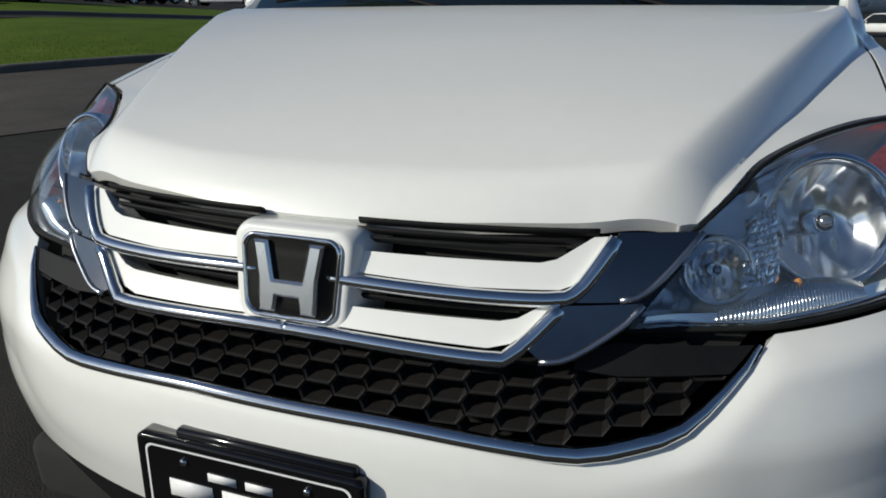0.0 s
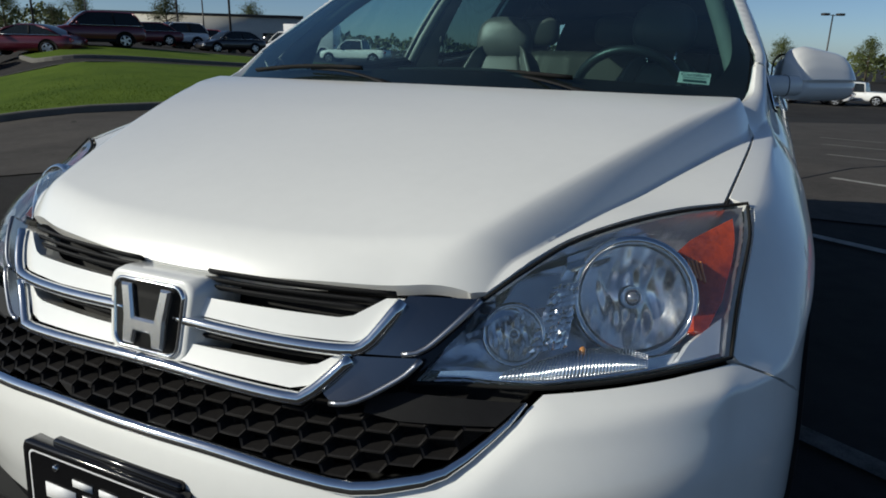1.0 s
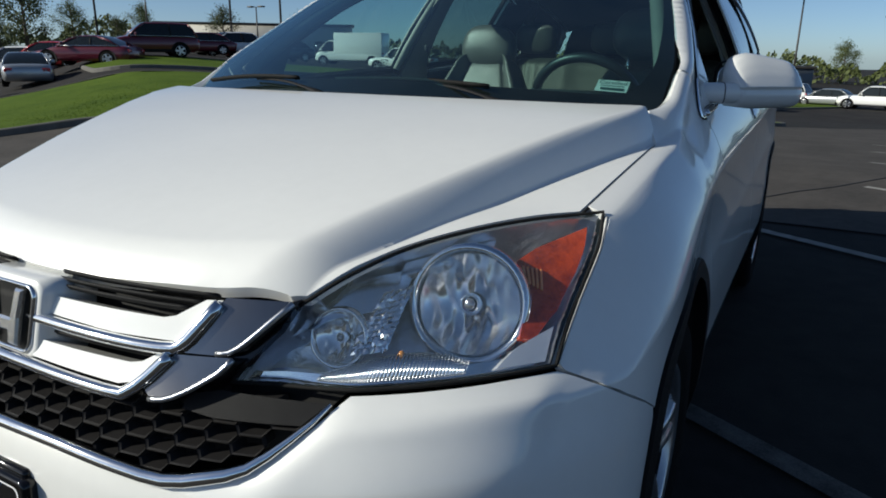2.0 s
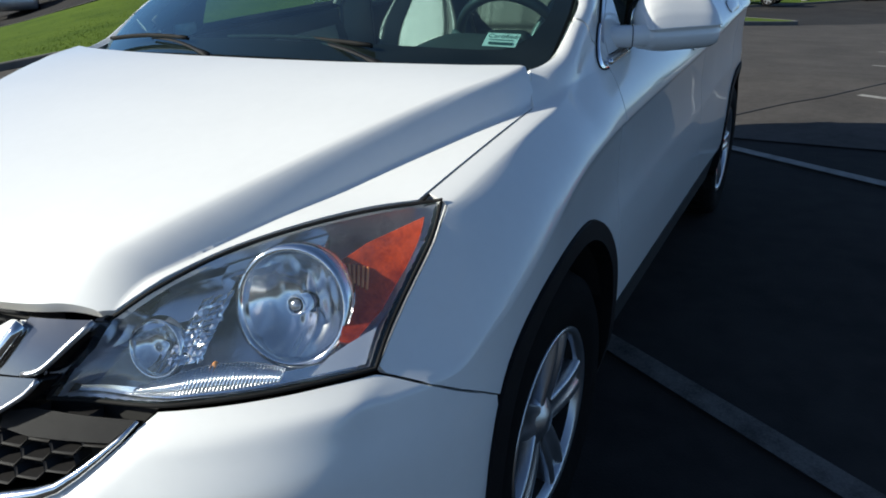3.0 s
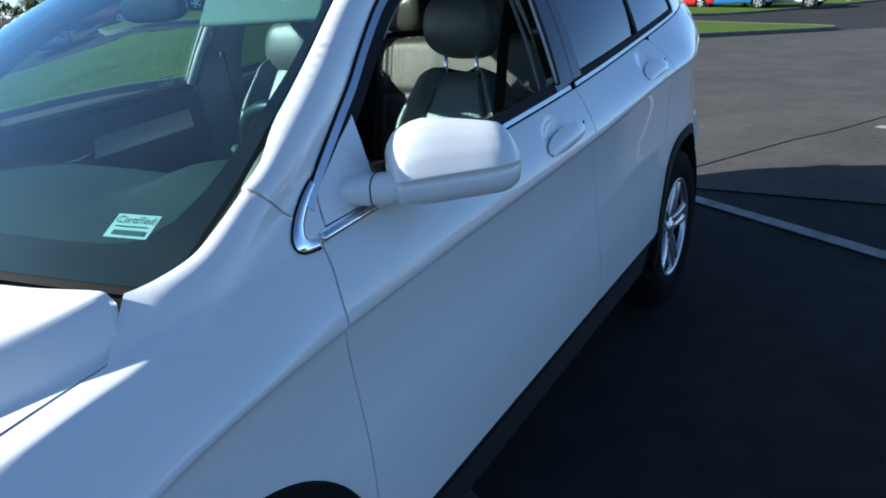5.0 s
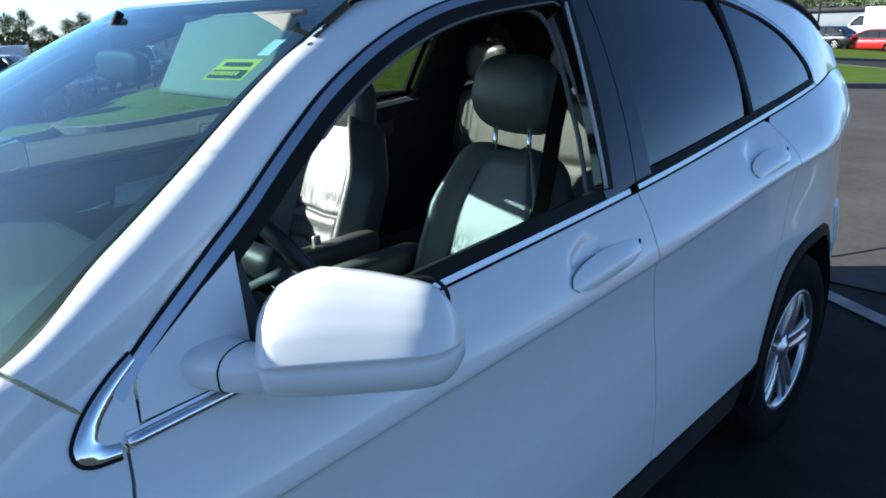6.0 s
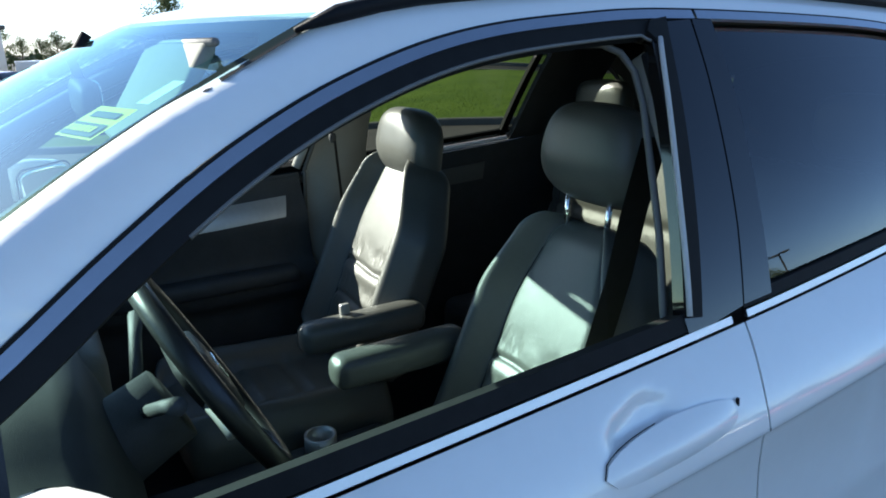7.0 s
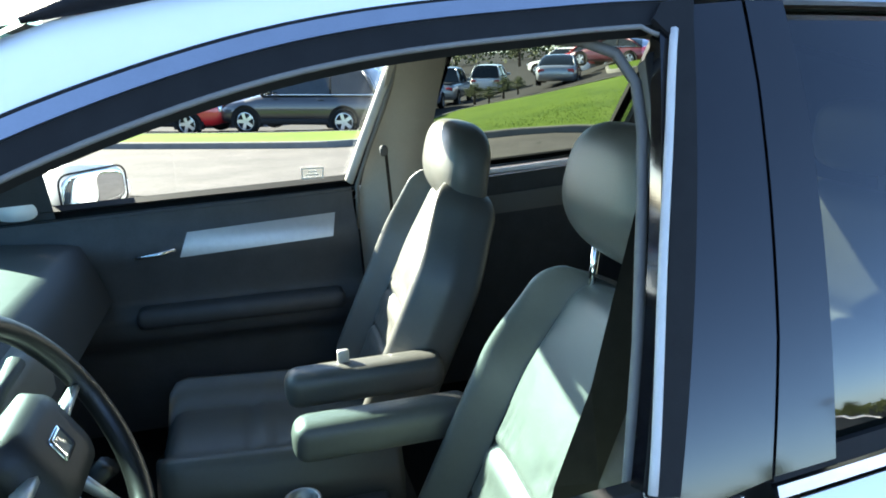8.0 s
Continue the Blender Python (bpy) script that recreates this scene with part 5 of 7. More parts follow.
# ---- inside the car ----
def ring_body(rows, n=40):
    """A cushion from rows (centre, half width, half thickness, front face shaper): closed rings, capped."""
    bm = bmesh.new()
    rings = []
    for c, ax, ay, hw, ht, shape in rows:
        ring = []
        for k in range(n):
            a = 2 * math.pi * k / n
            u = math.copysign(abs(math.cos(a)) ** 0.55, math.cos(a))
            w = math.copysign(abs(math.sin(a)) ** 0.55, math.sin(a))
            ring.append(bm.verts.new(Vector(c) + Vector(ax) * (u * hw) + Vector(ay) * (w * ht + (shape(u) if w > 0 else 0.0))))
        rings.append(ring)
    for a, b in zip(rings, rings[1:]):
        for k in range(n):
            bm.faces.new((a[k], a[(k + 1) % n], b[(k + 1) % n], b[k]))
    for ring, flip in ((rings[0], True), (rings[-1], False)):
        c = bm.verts.new(sum((v.co for v in ring), Vector()) / n)
        for k in range(n):
            f = (ring[k], ring[(k + 1) % n], c)
            bm.faces.new(f[::-1] if flip else f)
    bmesh.ops.recalc_face_normals(bm, faces=bm.faces[:])
    return bm


def padded(v, rolls):
    """Side bolsters with a seam, and across the middle the padding's rolls and creases."""
    def f(u):
        a = abs(u)
        h = 0.056 * smooth01((a - 0.54) / 0.24) - 0.040 * smooth01((a - 0.80) / 0.20)
        h -= 0.010 * math.exp(-((a - 0.53) / 0.035) ** 2)
        if a < 0.53:
            h += sum(-0.008 * math.exp(-((v - r + 0.006 * math.sin(7 * u)) / 0.011) ** 2) + 0.004 * math.exp(-((v - r + 0.05) / 0.03) ** 2) for r in rolls)
            fold = sum(math.exp(-((u - c + 0.03 * math.sin(13 * v + 9 * c)) / 0.014) ** 2) for c in (-0.47, -0.40, -0.33, -0.25, -0.19, -0.10, -0.03, 0.04, 0.13, 0.21, 0.27, 0.35, 0.44))
            h -= 0.0048 * fold * max(math.exp(-((v - 0.50) / 0.050) ** 2), 0.6 * math.exp(-((v - 0.33) / 0.035) ** 2))
        return h
    return f


def front_seat(x0, head_z, head_y, dy=0.0, dz=0.0):
    lean = Vector((0, 0.40, 0.92)).normalized()
    out = Vector((0, -0.92, 0.40)).normalized()
    rows, n = [], 120
    for i in range(n + 1):
        v = i / n
        end = math.sqrt(max(0.0, 1 - ((v - 0.90) / 0.10) ** 2)) if v > 0.90 else (0.75 + 0.25 * smooth01(v / 0.06))
        hw = (0.250 - 0.012 * v - 0.085 * smooth01((v - 0.62) / 0.38)) * (0.55 + 0.45 * end)
        rows.append((Vector((x0, 2.335 + dy, 0.66 + dz)) + lean * (0.605 * v), Vector((1, 0, 0)), out, hw, 0.060 * (0.25 + 0.75 * end), padded(v, (0.25, 0.43))))
    back = part("seat_back", ring_body(rows, 280), LEATHER, car, "grey leather front seat with padded side bolsters")
    rows, n = [], 34
    for i in range(n + 1):
        v = i / n
        end = math.sqrt(max(0.0, 1 - ((0.10 - v) / 0.10) ** 2)) if v < 0.10 else 1.0
        rows.append((Vector((x0, 1.800 + dy + 0.54 * v, 0.575 + dz - 0.035 * v + 0.02 * (1 - end))), Vector((1, 0, 0)), Vector((0, 0, 1)), 0.252 * (0.8 + 0.2 * end), 0.080 * (0.35 + 0.65 * end), padded(1 - v, (0.35, 0.62))))
    part("seat_cushion", ring_body(rows), LEATHER, back)
    c = Vector((x0, head_y, head_z))
    up = Vector((0, 0.16, 0.98)).normalized()
    head = part("headrest", ellipsoid(c, (Vector((1, 0, 0)), Vector((0, 0.98, -0.16)), up), (0.136, 0.066, 0.104), 0.66, 48, 28, lambda p: (p[0] * (1.0 - 0.10 * max(0.0, p[2])), p[1] + 0.16 - 0.42 * p[2] * abs(p[2]) * (1 if p[2] < 0 else 0.2), p[2] - 0.10 * p[1] * (p[2] < 0))), LEATHER, back)
    for dx in (-0.06, 0.06):
        part("headrest_post", tube([c + Vector((dx, 0.0, -0.06)), c + Vector((dx, -0.012, -0.20))], 0.0065, 10), CHROME, head)
    s = 1 if x0 > 0 else -1
    # seams
    for u in (-0.53, 0.53):
        pts = []
        for r in [(i / 30) for i in range(2, 27)]:
            hw = 0.250 - 0.012 * r - 0.085 * smooth01((r - 0.62) / 0.38)
            pts.append(Vector((x0 + u * hw, 2.335 + dy, 0.66 + dz)) + lean * (0.605 * r) + out * (0.050))
        part("seam", tube(pts, 0.0022, 5), LEATHERD, back)
    ax = x0 - s * 0.262
    arm = bmesh.new()
    box(arm, (ax - 0.040, 2.085, 0.820), (ax + 0.040, 2.43, 0.900), bevel=0.030, seg=4)
    part("armrest", arm, LEATHER, back)
    base = bmesh.new()
    box(base, (x0 - 0.22, 1.86, 0.36), (x0 + 0.22, 2.38, 0.50), bevel=0.02)
    part("seat_base", base, TRIM, back)


front_seat(0.365, 1.332, 2.572, 0.034, -0.042)
front_seat(-0.36, 1.272, 2.535)

# rear bench
rows, n = [], 40
for i in range(n + 1):
    v = i / n
    end = math.sqrt(max(0.0, 1 - ((v - 0.9) / 0.1) ** 2)) if v > 0.9 else 1.0
    rows.append((Vector((0, 3.26 + 0.16 * v, 0.62 + 0.60 * v)), Vector((1, 0, 0)), Vector((0, -0.95, 0.3)), 0.62 * (0.9 + 0.1 * end), 0.075 * (0.3 + 0.7 * end),
                 lambda u, v=v: -0.012 * math.exp(-((abs(u) - 0.16) / 0.02) ** 2) - 0.010 * math.exp(-((abs(u) - 0.82) / 0.02) ** 2) - 0.012 * math.exp(-((v - 0.55) / 0.02) ** 2) + 0.003 * math.sin(70 * u)))
bench = part("rear_bench", ring_body(rows, 120), LEATHER, car, "grey leather rear bench")
part("bench_cushion", box(bmesh.new(), (-0.62, 2.80, 0.48), (0.62, 3.26, 0.66), bevel=0.05, seg=3), LEATHER, bench)
for x in (-0.46, 0.0, 0.46):
    part("headrest", ellipsoid((x, 3.42, 1.335), (Vector((1, 0, 0)), Vector((0, 1, 0)), Vector((0, 0, 1))), (0.125, 0.05, 0.085), 0.6), LEATHER, bench)

# dashboard
def dash(x, y):
    t = (y - 1.08) / 0.55
    z = 1.055 + 0.035 * math.sin(math.pi * min(1, max(0, t)) * 0.9) - 0.02 * (x / 0.7) ** 2
    z += 0.060 * math.exp(-((x - 0.37) / 0.17) ** 4) * smooth01((y - 1.28) / 0.26)
    return (x, y, z - 0.16 * smooth01((y - 1.60) / 0.06) ** 2)


dash_line = [(x, 0.985 + 0.13 * (x / 0.72) ** 2) for x in np.linspace(-0.70, 0.70, 30)] + [(0.71, 1.3), (0.71, 1.56)] + [(x, 1.665) for x in np.linspace(0.70, -0.70, 30)] + [(-0.71, 1.56), (-0.71, 1.3)]
DASH = mat("dash_skin", (0.026, 0.027, 0.025), 0.62, 0, 0, 14, 0.2, 0.12, 700)
db = sheet("dashboard", dash_line, dash, DASH, car, (0.03, 0.03), 0.35, (0, 1.3, 0.2))
cl = bmesh.new()
box(cl, (0.20, 1.56, 0.96), (0.54, 1.60, 1.09), bevel=0.02)
part("instrument_panel", cl, GLOSSBLACK, db)
cs = bmesh.new()
box(cs, (-0.15, 1.55, 0.62), (0.15, 1.66, 1.04), bevel=0.03)
part("centre_panel", cs, TRIMGREY, db)
vent = bmesh.new()
for k in range(8):
    box(vent, (0.10 - 0.025 * k, 1.10, 1.080), (0.115 - 0.025 * k, 1.118, 1.092))
part("defrost_vent", vent, SEAL, db)

# steering wheel
HUB = mat("hub_grey", (0.014, 0.014, 0.014), 0.5, 0, 0, 14, 0.15, 0.2, 600)
S_C = Vector((0.37, 1.785, 1.068))
S_N = Vector((0, 0.88, 0.47)).normalized()                    # out of the wheel's face, towards the driver
S_M = Matrix.Translation(S_C) @ S_N.to_track_quat("Z", "Y").to_matrix().to_4x4()
ring_pts = [S_M @ Vector((0.185 * math.cos(a), 0.185 * math.sin(a), 0)) for a in np.linspace(0, 2 * math.pi, 49)[:-1]]
sw = part("steering_wheel", tube(ring_pts, 0.0165, 12, closed=True), LEATHERD, car, "black leather steering wheel with grey hub")
hub = loft([lift(rounded(0.075, 0.060, 0.03), -0.035), lift(rounded(0.085, 0.068, 0.035), -0.01), lift(rounded(0.070, 0.056, 0.03), 0.012), lift(rounded(0.045, 0.035, 0.02), 0.016)])
hub.transform(S_M)
part("wheel_hub", hub, HUB, sw)
for a, w in ((0, 0.026), (180, 0.026), (250, 0.020), (290, 0.020)):
    r = radians(a)
    pts = [S_M @ Vector((d * math.cos(r), d * math.sin(r), -0.012)) for d in (0.05, 0.11, 0.18)]
    part("wheel_spoke", tube(pts, [w, w * 0.75, w * 0.55], 10, flat=0.5), SILVER, sw)
logo = loft([lift(rounded(0.022, 0.018, 0.006), 0.0155), lift(rounded(0.022, 0.018, 0.006), 0.0185), lift(rounded(0.015, 0.012, 0.004), 0.0192)])
logo.transform(S_M)
part("wheel_logo", logo, CHROME, sw)
for dx in (-0.13, 0.13):
    stalk = [S_C + Vector((dx * 0.35, -0.10, -0.015)), S_C + Vector((dx, -0.085, 0.03)), S_C + Vector((dx * 1.35, -0.075, 0.05))]
    part("stalk", tube(stalk, [0.010, 0.010, 0.013], 8), TRIM, sw)
col = tube([S_C + Vector((0, -0.28, -0.15)), S_C + Vector((0, -0.06, -0.035))], [0.075, 0.062], 16)
part("steering_column", col, TRIM, sw)

# door linings, floor, console, pillars, lining of the roof
for sx in (1, -1):
    def lining(y, z, sx=sx):
        x = 0.735 - 0.045 * smooth01((0.86 - z) / 0.03) * smooth01((z - 0.72) / 0.05) + 0.02 * smooth01((z - 1.03) / 0.08) - 0.015 * math.exp(-((z - 1.0) / 0.05) ** 2)
        return (sx * x, y, z)
    ln = sheet("door_lining", straight([(1.36, 0.46), (2.33, 0.46), (2.37, 0.80), (2.345, 1.148), (1.52, 1.108), (1.36, 1.10), (1.36, 0.46)], 0.03)[:-1], lining, TRIM, car, (0.05, 0.02), 0.045, (sx * 3, 1.8, 0.8))
    ledge = bmesh.new()
    for a, b in zip(np.linspace(1.40, 2.36, 13), np.linspace(1.40, 2.36, 13)[1:]):
        vs = [ledge.verts.new((sx * x, y, z)) for x, y, z in ((0.752, a, ZB(a) - 0.004), (0.752, b, ZB(b) - 0.004), (XB(b) - 0.006, b, ZB(b) + 0.012), (XB(a) - 0.006, a, ZB(a) + 0.012))]
        ledge.faces.new(vs)
    part("door_ledge", ledge, TRIM, ln)
    sheet("trim_strip", inset(straight([(1.874, 1.056), (2.292, 1.078), (2.279, 1.012), (1.848, 0.990), (1.874, 1.056)], 0.03)[:-1], 0.001), lifted(lambda y, z: lining(y, z), 0.006, (sx * 3, 1.8, 0.8)), SILVER, ln, (0.04, 0.04), 0.008, (sx * 3, 1.8, 0.8))
    part("pull_handle", tube([(sx * 0.712, 1.735, 1.000), (sx * 0.705, 1.79, 1.006), (sx * 0.712, 1.84, 1.016)], 0.006, 8), CHROME, ln)
    arm = bmesh.new()
    box(arm, (min(sx * 0.745, sx * 0.66), 1.72, 0.80), (max(sx * 0.745, sx * 0.66), 2.30, 0.855), bevel=0.02)
    part("door_armrest", arm, TRIM, ln)
    reach = 0.03 if sx < 0 else 0.0
    bp = sheet("pillar_trim", straight([(2.425 - reach, 0.50), (2.60, 0.50), (2.59, 1.0), (2.575, 1.30), (2.59, 1.52), (2.465 - reach, 1.52), (2.44 - reach, 1.30), (2.405 - 1.4 * reach, 1.10), (2.425 - reach, 0.50)], 0.04)[:-1],
               lambda y, z, sx=sx: (sx * (min(0.735, x_side(y, z) - 0.045) - 0.02 * (1 - ((y - 2.51) / 0.09) ** 2)), y, z), BEIGE, car, (0.03, 0.05), 0.03, (sx * 3, 2.5, 1.0))
    jamb = [(sx * (x_side(y, z) - 0.020), y, z) for y, z in ((2.352, 1.10), (2.385, 1.22), (2.425, 1.36), (2.452, 1.47), (2.462, 1.53))]
    part("door_jamb", tube(jamb, 0.009, 8), SEAL, car)
    strip_in = [(sx * x, y, z) for x, y, z in ((0.545, 2.30, 1.552), (0.546, 2.40, 1.546), (0.553, 2.437, 1.533), (0.572, 2.452, 1.503), (0.600, 2.446, 1.455), (0.636, 2.428, 1.385), (0.698, 2.394, 1.270), (0.747, 2.362, 1.155), (0.752, 2.36, 1.02))]
    part("opening_strip", tube([Vector(q) for q in strip_in], 0.006, 8), TRIMGREY, car)
    if sx < 0:
        edge = [(sx * (x_side(y, z) - 0.034), y, z) for y, z in ((2.340, 1.165), (2.372, 1.27), (2.410, 1.39), (2.452, 1.53))]
        part("door_frame_edge", tube(edge, 0.016, 10, flat=0.5), BEAD, car)
    if sx < 0:
        part("belt_guide", ellipsoid((sx * 0.640, 2.425, 1.268), (Vector((1, 0, 0)), Vector((0, 1, 0)), Vector((0, 0, 1))), (0.008, 0.012, 0.016), 0.8, 20, 10), TRIM, bp)
    strap = bmesh.new()
    p = [Vector((sx * 0.635, 2.43, 1.26)), Vector((sx * 0.640, 2.45, 1.0)), Vector((sx * 0.665, 2.48, 0.62))] if sx < 0 else [Vector((0.600, 2.482, 1.40)), Vector((0.575, 2.470, 1.26)), Vector((0.570, 2.452, 1.15)), Vector((0.570, 2.408, 1.02)), Vector((0.575, 2.37, 0.80)), Vector((0.58, 2.36, 0.62))]
    # driver's strap is widened to take in the door pillar's shadow beside it
    w = Vector((0, 0.0045, 0)) if sx < 0 else Vector((0.004, 0.029, 0))
    vs = [(strap.verts.new(q - w), strap.verts.new(q + w)) for q in p]
    for a, b in zip(vs, vs[1:]):
        strap.faces.new((a[0], b[0], b[1], a[1]))
    bmesh.ops.solidify(strap, geom=strap.faces[:], thickness=0.002)
    part("seat_belt", strap, BELT, car)
    sheet("rear_lining", straight([(2.60, 0.46), (4.30, 0.46), (4.25, 1.10), (3.85, 1.245), (3.2, 1.185), (2.59, 1.140), (2.60, 0.46)], 0.06)[:-1], lambda y, z, sx=sx: (sx * (0.735 - 0.05 * smooth01((y - 3.4) / 0.8)), y, z), TRIM, car, (0.1, 0.1), 0.03, (sx * 3, 3.2, 0.8))
    pad = [(2.72, 1.09), (3.08, 1.115), (3.07, 1.05), (2.70, 1.03)]
    sheet("trim_strip", straight(pad + [pad[0]], 0.04)[:-1], lambda y, z, sx=sx: (sx * 0.728, y, z), TRIMGREY, car, (0.1, 0.1), 0.006, (sx * 3, 3.2, 0.8))
    cp = straight([(3.20, 1.19), (3.265, 1.52), (3.60, 1.52), (3.52, 1.20), (3.20, 1.19)], 0.04)[:-1]
    sheet("pillar_trim", cp, lambda y, z, sx=sx: (sx * (x_side(y, z) - 0.05), y, z), TRIM, car, (0.05, 0.05), 0.02, (sx * 3, 3.2, 1.2))
    ap = [(q[0], q[1]) for q in curve2([(1.30, 1.17), (1.48, 1.30), (1.66, 1.405), (1.85, 1.50), (2.05, 1.555)], 0.04)]
    part("screen_pillar_trim", tube([(sx * (x_side(y, z) - 0.066), y - 0.006, z - 0.006) for y, z in ap], 0.024, 8), TRIMGREY, car)
lin = [(x, y + 0.035 if y < 1.9 else y) for x, y in roof]
sheet("headlining", inset(lin, 0.035), lambda x, y: (x, y, roof_z(x, y) - 0.045), HEADLINER, car, (0.08, 0.1), 0, (0, 2.6, 3))
for sx in (1, -1):
    dp = straight([(3.79, 1.20), (4.30, 1.20), (4.20, 1.42), (3.74, 1.52), (3.79, 1.20)], 0.05)[:-1]
    sheet("pillar_trim", dp, lambda y, z, sx=sx: (sx * (x_side(y, z) - 0.035), y, z), TRIM, car, (0.06, 0.06), 0.01, (sx * 3, 4.0, 1.2))
sheet("tail_lining", inset(tail_line, 0.005), lambda x, z: (x, tail(x, z)[1] - 0.03, z), TRIM, car, (0.1, 0.1), 0, (0, 9, 0.8))
fl = bmesh.new()
box(fl, (-0.74, 0.98, 0.345), (0.74, 4.3, 0.38))
part("carpet", fl, BELT, car)
fw = bmesh.new()
box(fw, (-0.72, 0.96, 0.38), (0.72, 1.0, 1.07))
part("bulkhead", fw, TRIM, car)
con = bmesh.new()
box(con, (-0.095, 1.62, 0.38), (0.095, 2.30, 0.58), bevel=0.02)
con_ob = part("centre_console", con, TRIM, car)
part("cup_holder", lathe([(0.030, 0.0), (0.040, 0.0), (0.040, 0.05), (0.033, 0.05), (0.030, 0.01)], 20, pose(-0.04, 2.10, 0.578)), SILVER, con_ob)
part("gear_lever", tube([(0.0, 1.64, 0.70), (0.02, 1.76, 0.82)], [0.012, 0.022], 10), LEATHERD, con_ob)
part("buckle", box(bmesh.new(), (-0.119, 2.20, 0.86), (-0.103, 2.225, 0.926), bevel=0.004), SILVER, car)
VISOR = mat("visor_cloth", (0.20, 0.20, 0.175), 0.85, 0, 0, 30, 0.08, 0.3, 800)
for where in (pose(-0.38, 1.975, 1.556, 8, 0, 0), pose(0.345, 1.758, 1.484, 58, 0, 0)):
    v = bmesh.new()
    box(v, (-0.195, -0.082, -0.009), (0.195, 0.082, 0.009), m=where, bevel=0.008)
    visor = part("sun_visor", v, VISOR, car)
    part("visor_rod", tube([where @ Vector((x, 0.080, 0.004)) for x in (-0.215, 0.0, 0.225)], 0.005, 8), TRIMGREY, visor)
inner_mirror = part("rear_view_mirror", ellipsoid((0, 1.70, 1.465), (Vector((1, 0, 0)), Vector((0, 1, 0)), Vector((0, 0, 1))), (0.12, 0.02, 0.034), 0.6), BLACK, car)
part("mirror_glass", ellipsoid((0, 1.719, 1.465), (Vector((1, 0, 0)), Vector((0, 1, 0)), Vector((0, 0, 1))), (0.112, 0.003, 0.029), 0.55), MIRROR, inner_mirror)
part("mirror_arm", tube([(0, 1.70, 1.49), (0, 1.69, 1.53), (0, 1.72, 1.572)], 0.009, 8), BLACK, inner_mirror)

# stickers on the windscreen
def decal(name, u0, u1, z0, z1, d, material, parent=car, label=""):
    return sheet(name, uz(u0, u1, z0, z1), lifted(screen, d), material, parent, (0.05, 0.02), 0, label=label)


st = decal("windscreen_sticker", 0.788, 0.882, 1.147, 1.172, -0.0045, PAPER, label="pale green sticker low on the windscreen")
font = bpy.data.curves.new("sticker_word", "FONT")
font.body, font.size, font.align_x, font.align_y = "Certified", 0.020, "CENTER", "CENTER"
word = new("sticker_word", font)
me = bpy.data.meshes.new_from_object(word.evaluated_get(bpy.context.evaluated_depsgraph_get()))
bpy.data.objects.remove(word)
me.materials.append(INK)
me.transform(Matrix.Scale(0.92, 4))
bm = bmesh.new()
bm.from_mesh(me)
bpy.data.meshes.remove(me)
at = lifted(screen, -0.0028)
c = Vector(at(0.835, 1.1655))
ex = (Vector(at(0.86, 1.1655)) - c).normalized()
ey = (Vector(at(0.835, 1.172)) - c).normalized()
basis = Matrix((ex, ey, ex.cross(ey))).transposed().to_4x4()
bm.transform(Matrix.Translation(c) @ basis)
part("sticker_word", bm, INK, st, smooth=False)
decal("sticker_bar", 0.803, 0.872, 1.1495, 1.1545, -0.0028, INK, st)
decal("sticker_bar", 0.80, 0.87, 1.158, 1.1592, -0.0028, INK, st)
ys = decal("price_sticker", 0.827, 0.935, 1.462, 1.489, -0.004, YELLOW, label="yellow and black sticker high on the windscreen")
decal("sticker_bar", 0.835, 0.927, 1.4635, 1.474, -0.0028, INK, ys)
decal("sticker_bar", 0.845, 0.920, 1.479, 1.484, -0.0028, INK, ys)
for k in range(7):
    decal("sticker_letter", 0.840 + 0.011 * k, 0.848 + 0.011 * k, 1.4665, 1.4715, -0.002, YELLOW, ys)
decal("service_sticker", 0.905, 0.938, 1.494, 1.516, -0.004, PAPERW, label="small white sticker high on the windscreen")
fnp = side(-1)
ps = sheet("window_sticker", straight([(2.205, 1.185), (2.265, 1.188), (2.266, 1.218), (2.206, 1.215), (2.205, 1.185)], 0.02)[:-1], lifted(fnp, -0.012), SIDEGLASS, car, (0.03, 0.03), 0)
for a, b, c2, d in ((2.203, 2.268, 1.183, 1.187), (2.203, 2.268, 1.214, 1.218), (2.203, 2.207, 1.183, 1.218), (2.264, 2.268, 1.183, 1.218), (2.218, 2.253, 1.193, 1.197), (2.223, 2.248, 1.203, 1.207)):
    sheet("sticker_bar", [(a, c2), (b, c2), (b, d), (a, d)], lifted(fnp, -0.014), WHITEINK, ps, (0.03, 0.03), 0)


# ---- the lot: lines, kerb, lawn ----
LD, LN = Vector((0.876, -0.482)), Vector((0.482, 0.876))         # along a bay's line; along the kerb


def strip(p, along, length, width):
    a = Vector(p)
    n = Vector((-along.y, along.x)) * width / 2
    b = a + along * length
    return [tuple(a - n), tuple(b - n), tuple(b + n), tuple(a + n)]


for p, ln in (((-4.3, 4.755), 8.6), ((-4.3, 7.80), 9.2), ((1.60, 7.36), 5.5), ((1.80, 10.3), 5.5), ((2.0, 13.3), 5.5), ((2.2, 16.3), 5.5), ((-4.3, 1.65), 0.5)):
    draped("parking_line", strip(p, Vector((0.867, -0.4985)), ln, 0.098), 0.014, WORNLINE if ln == 8.6 else LINE, "worn white painted bay line on the asphalt", "line", step=(0.4, 0.4))
pts = [Vector((-0.10 + 0.28 * i, 4.75 + 0.482 * i + 0.05 * math.sin(i * 2.1), 0.003)) for i in range(26)]
CRACK = mat("tar_seam", (0.008, 0.008, 0.008), 0.7)
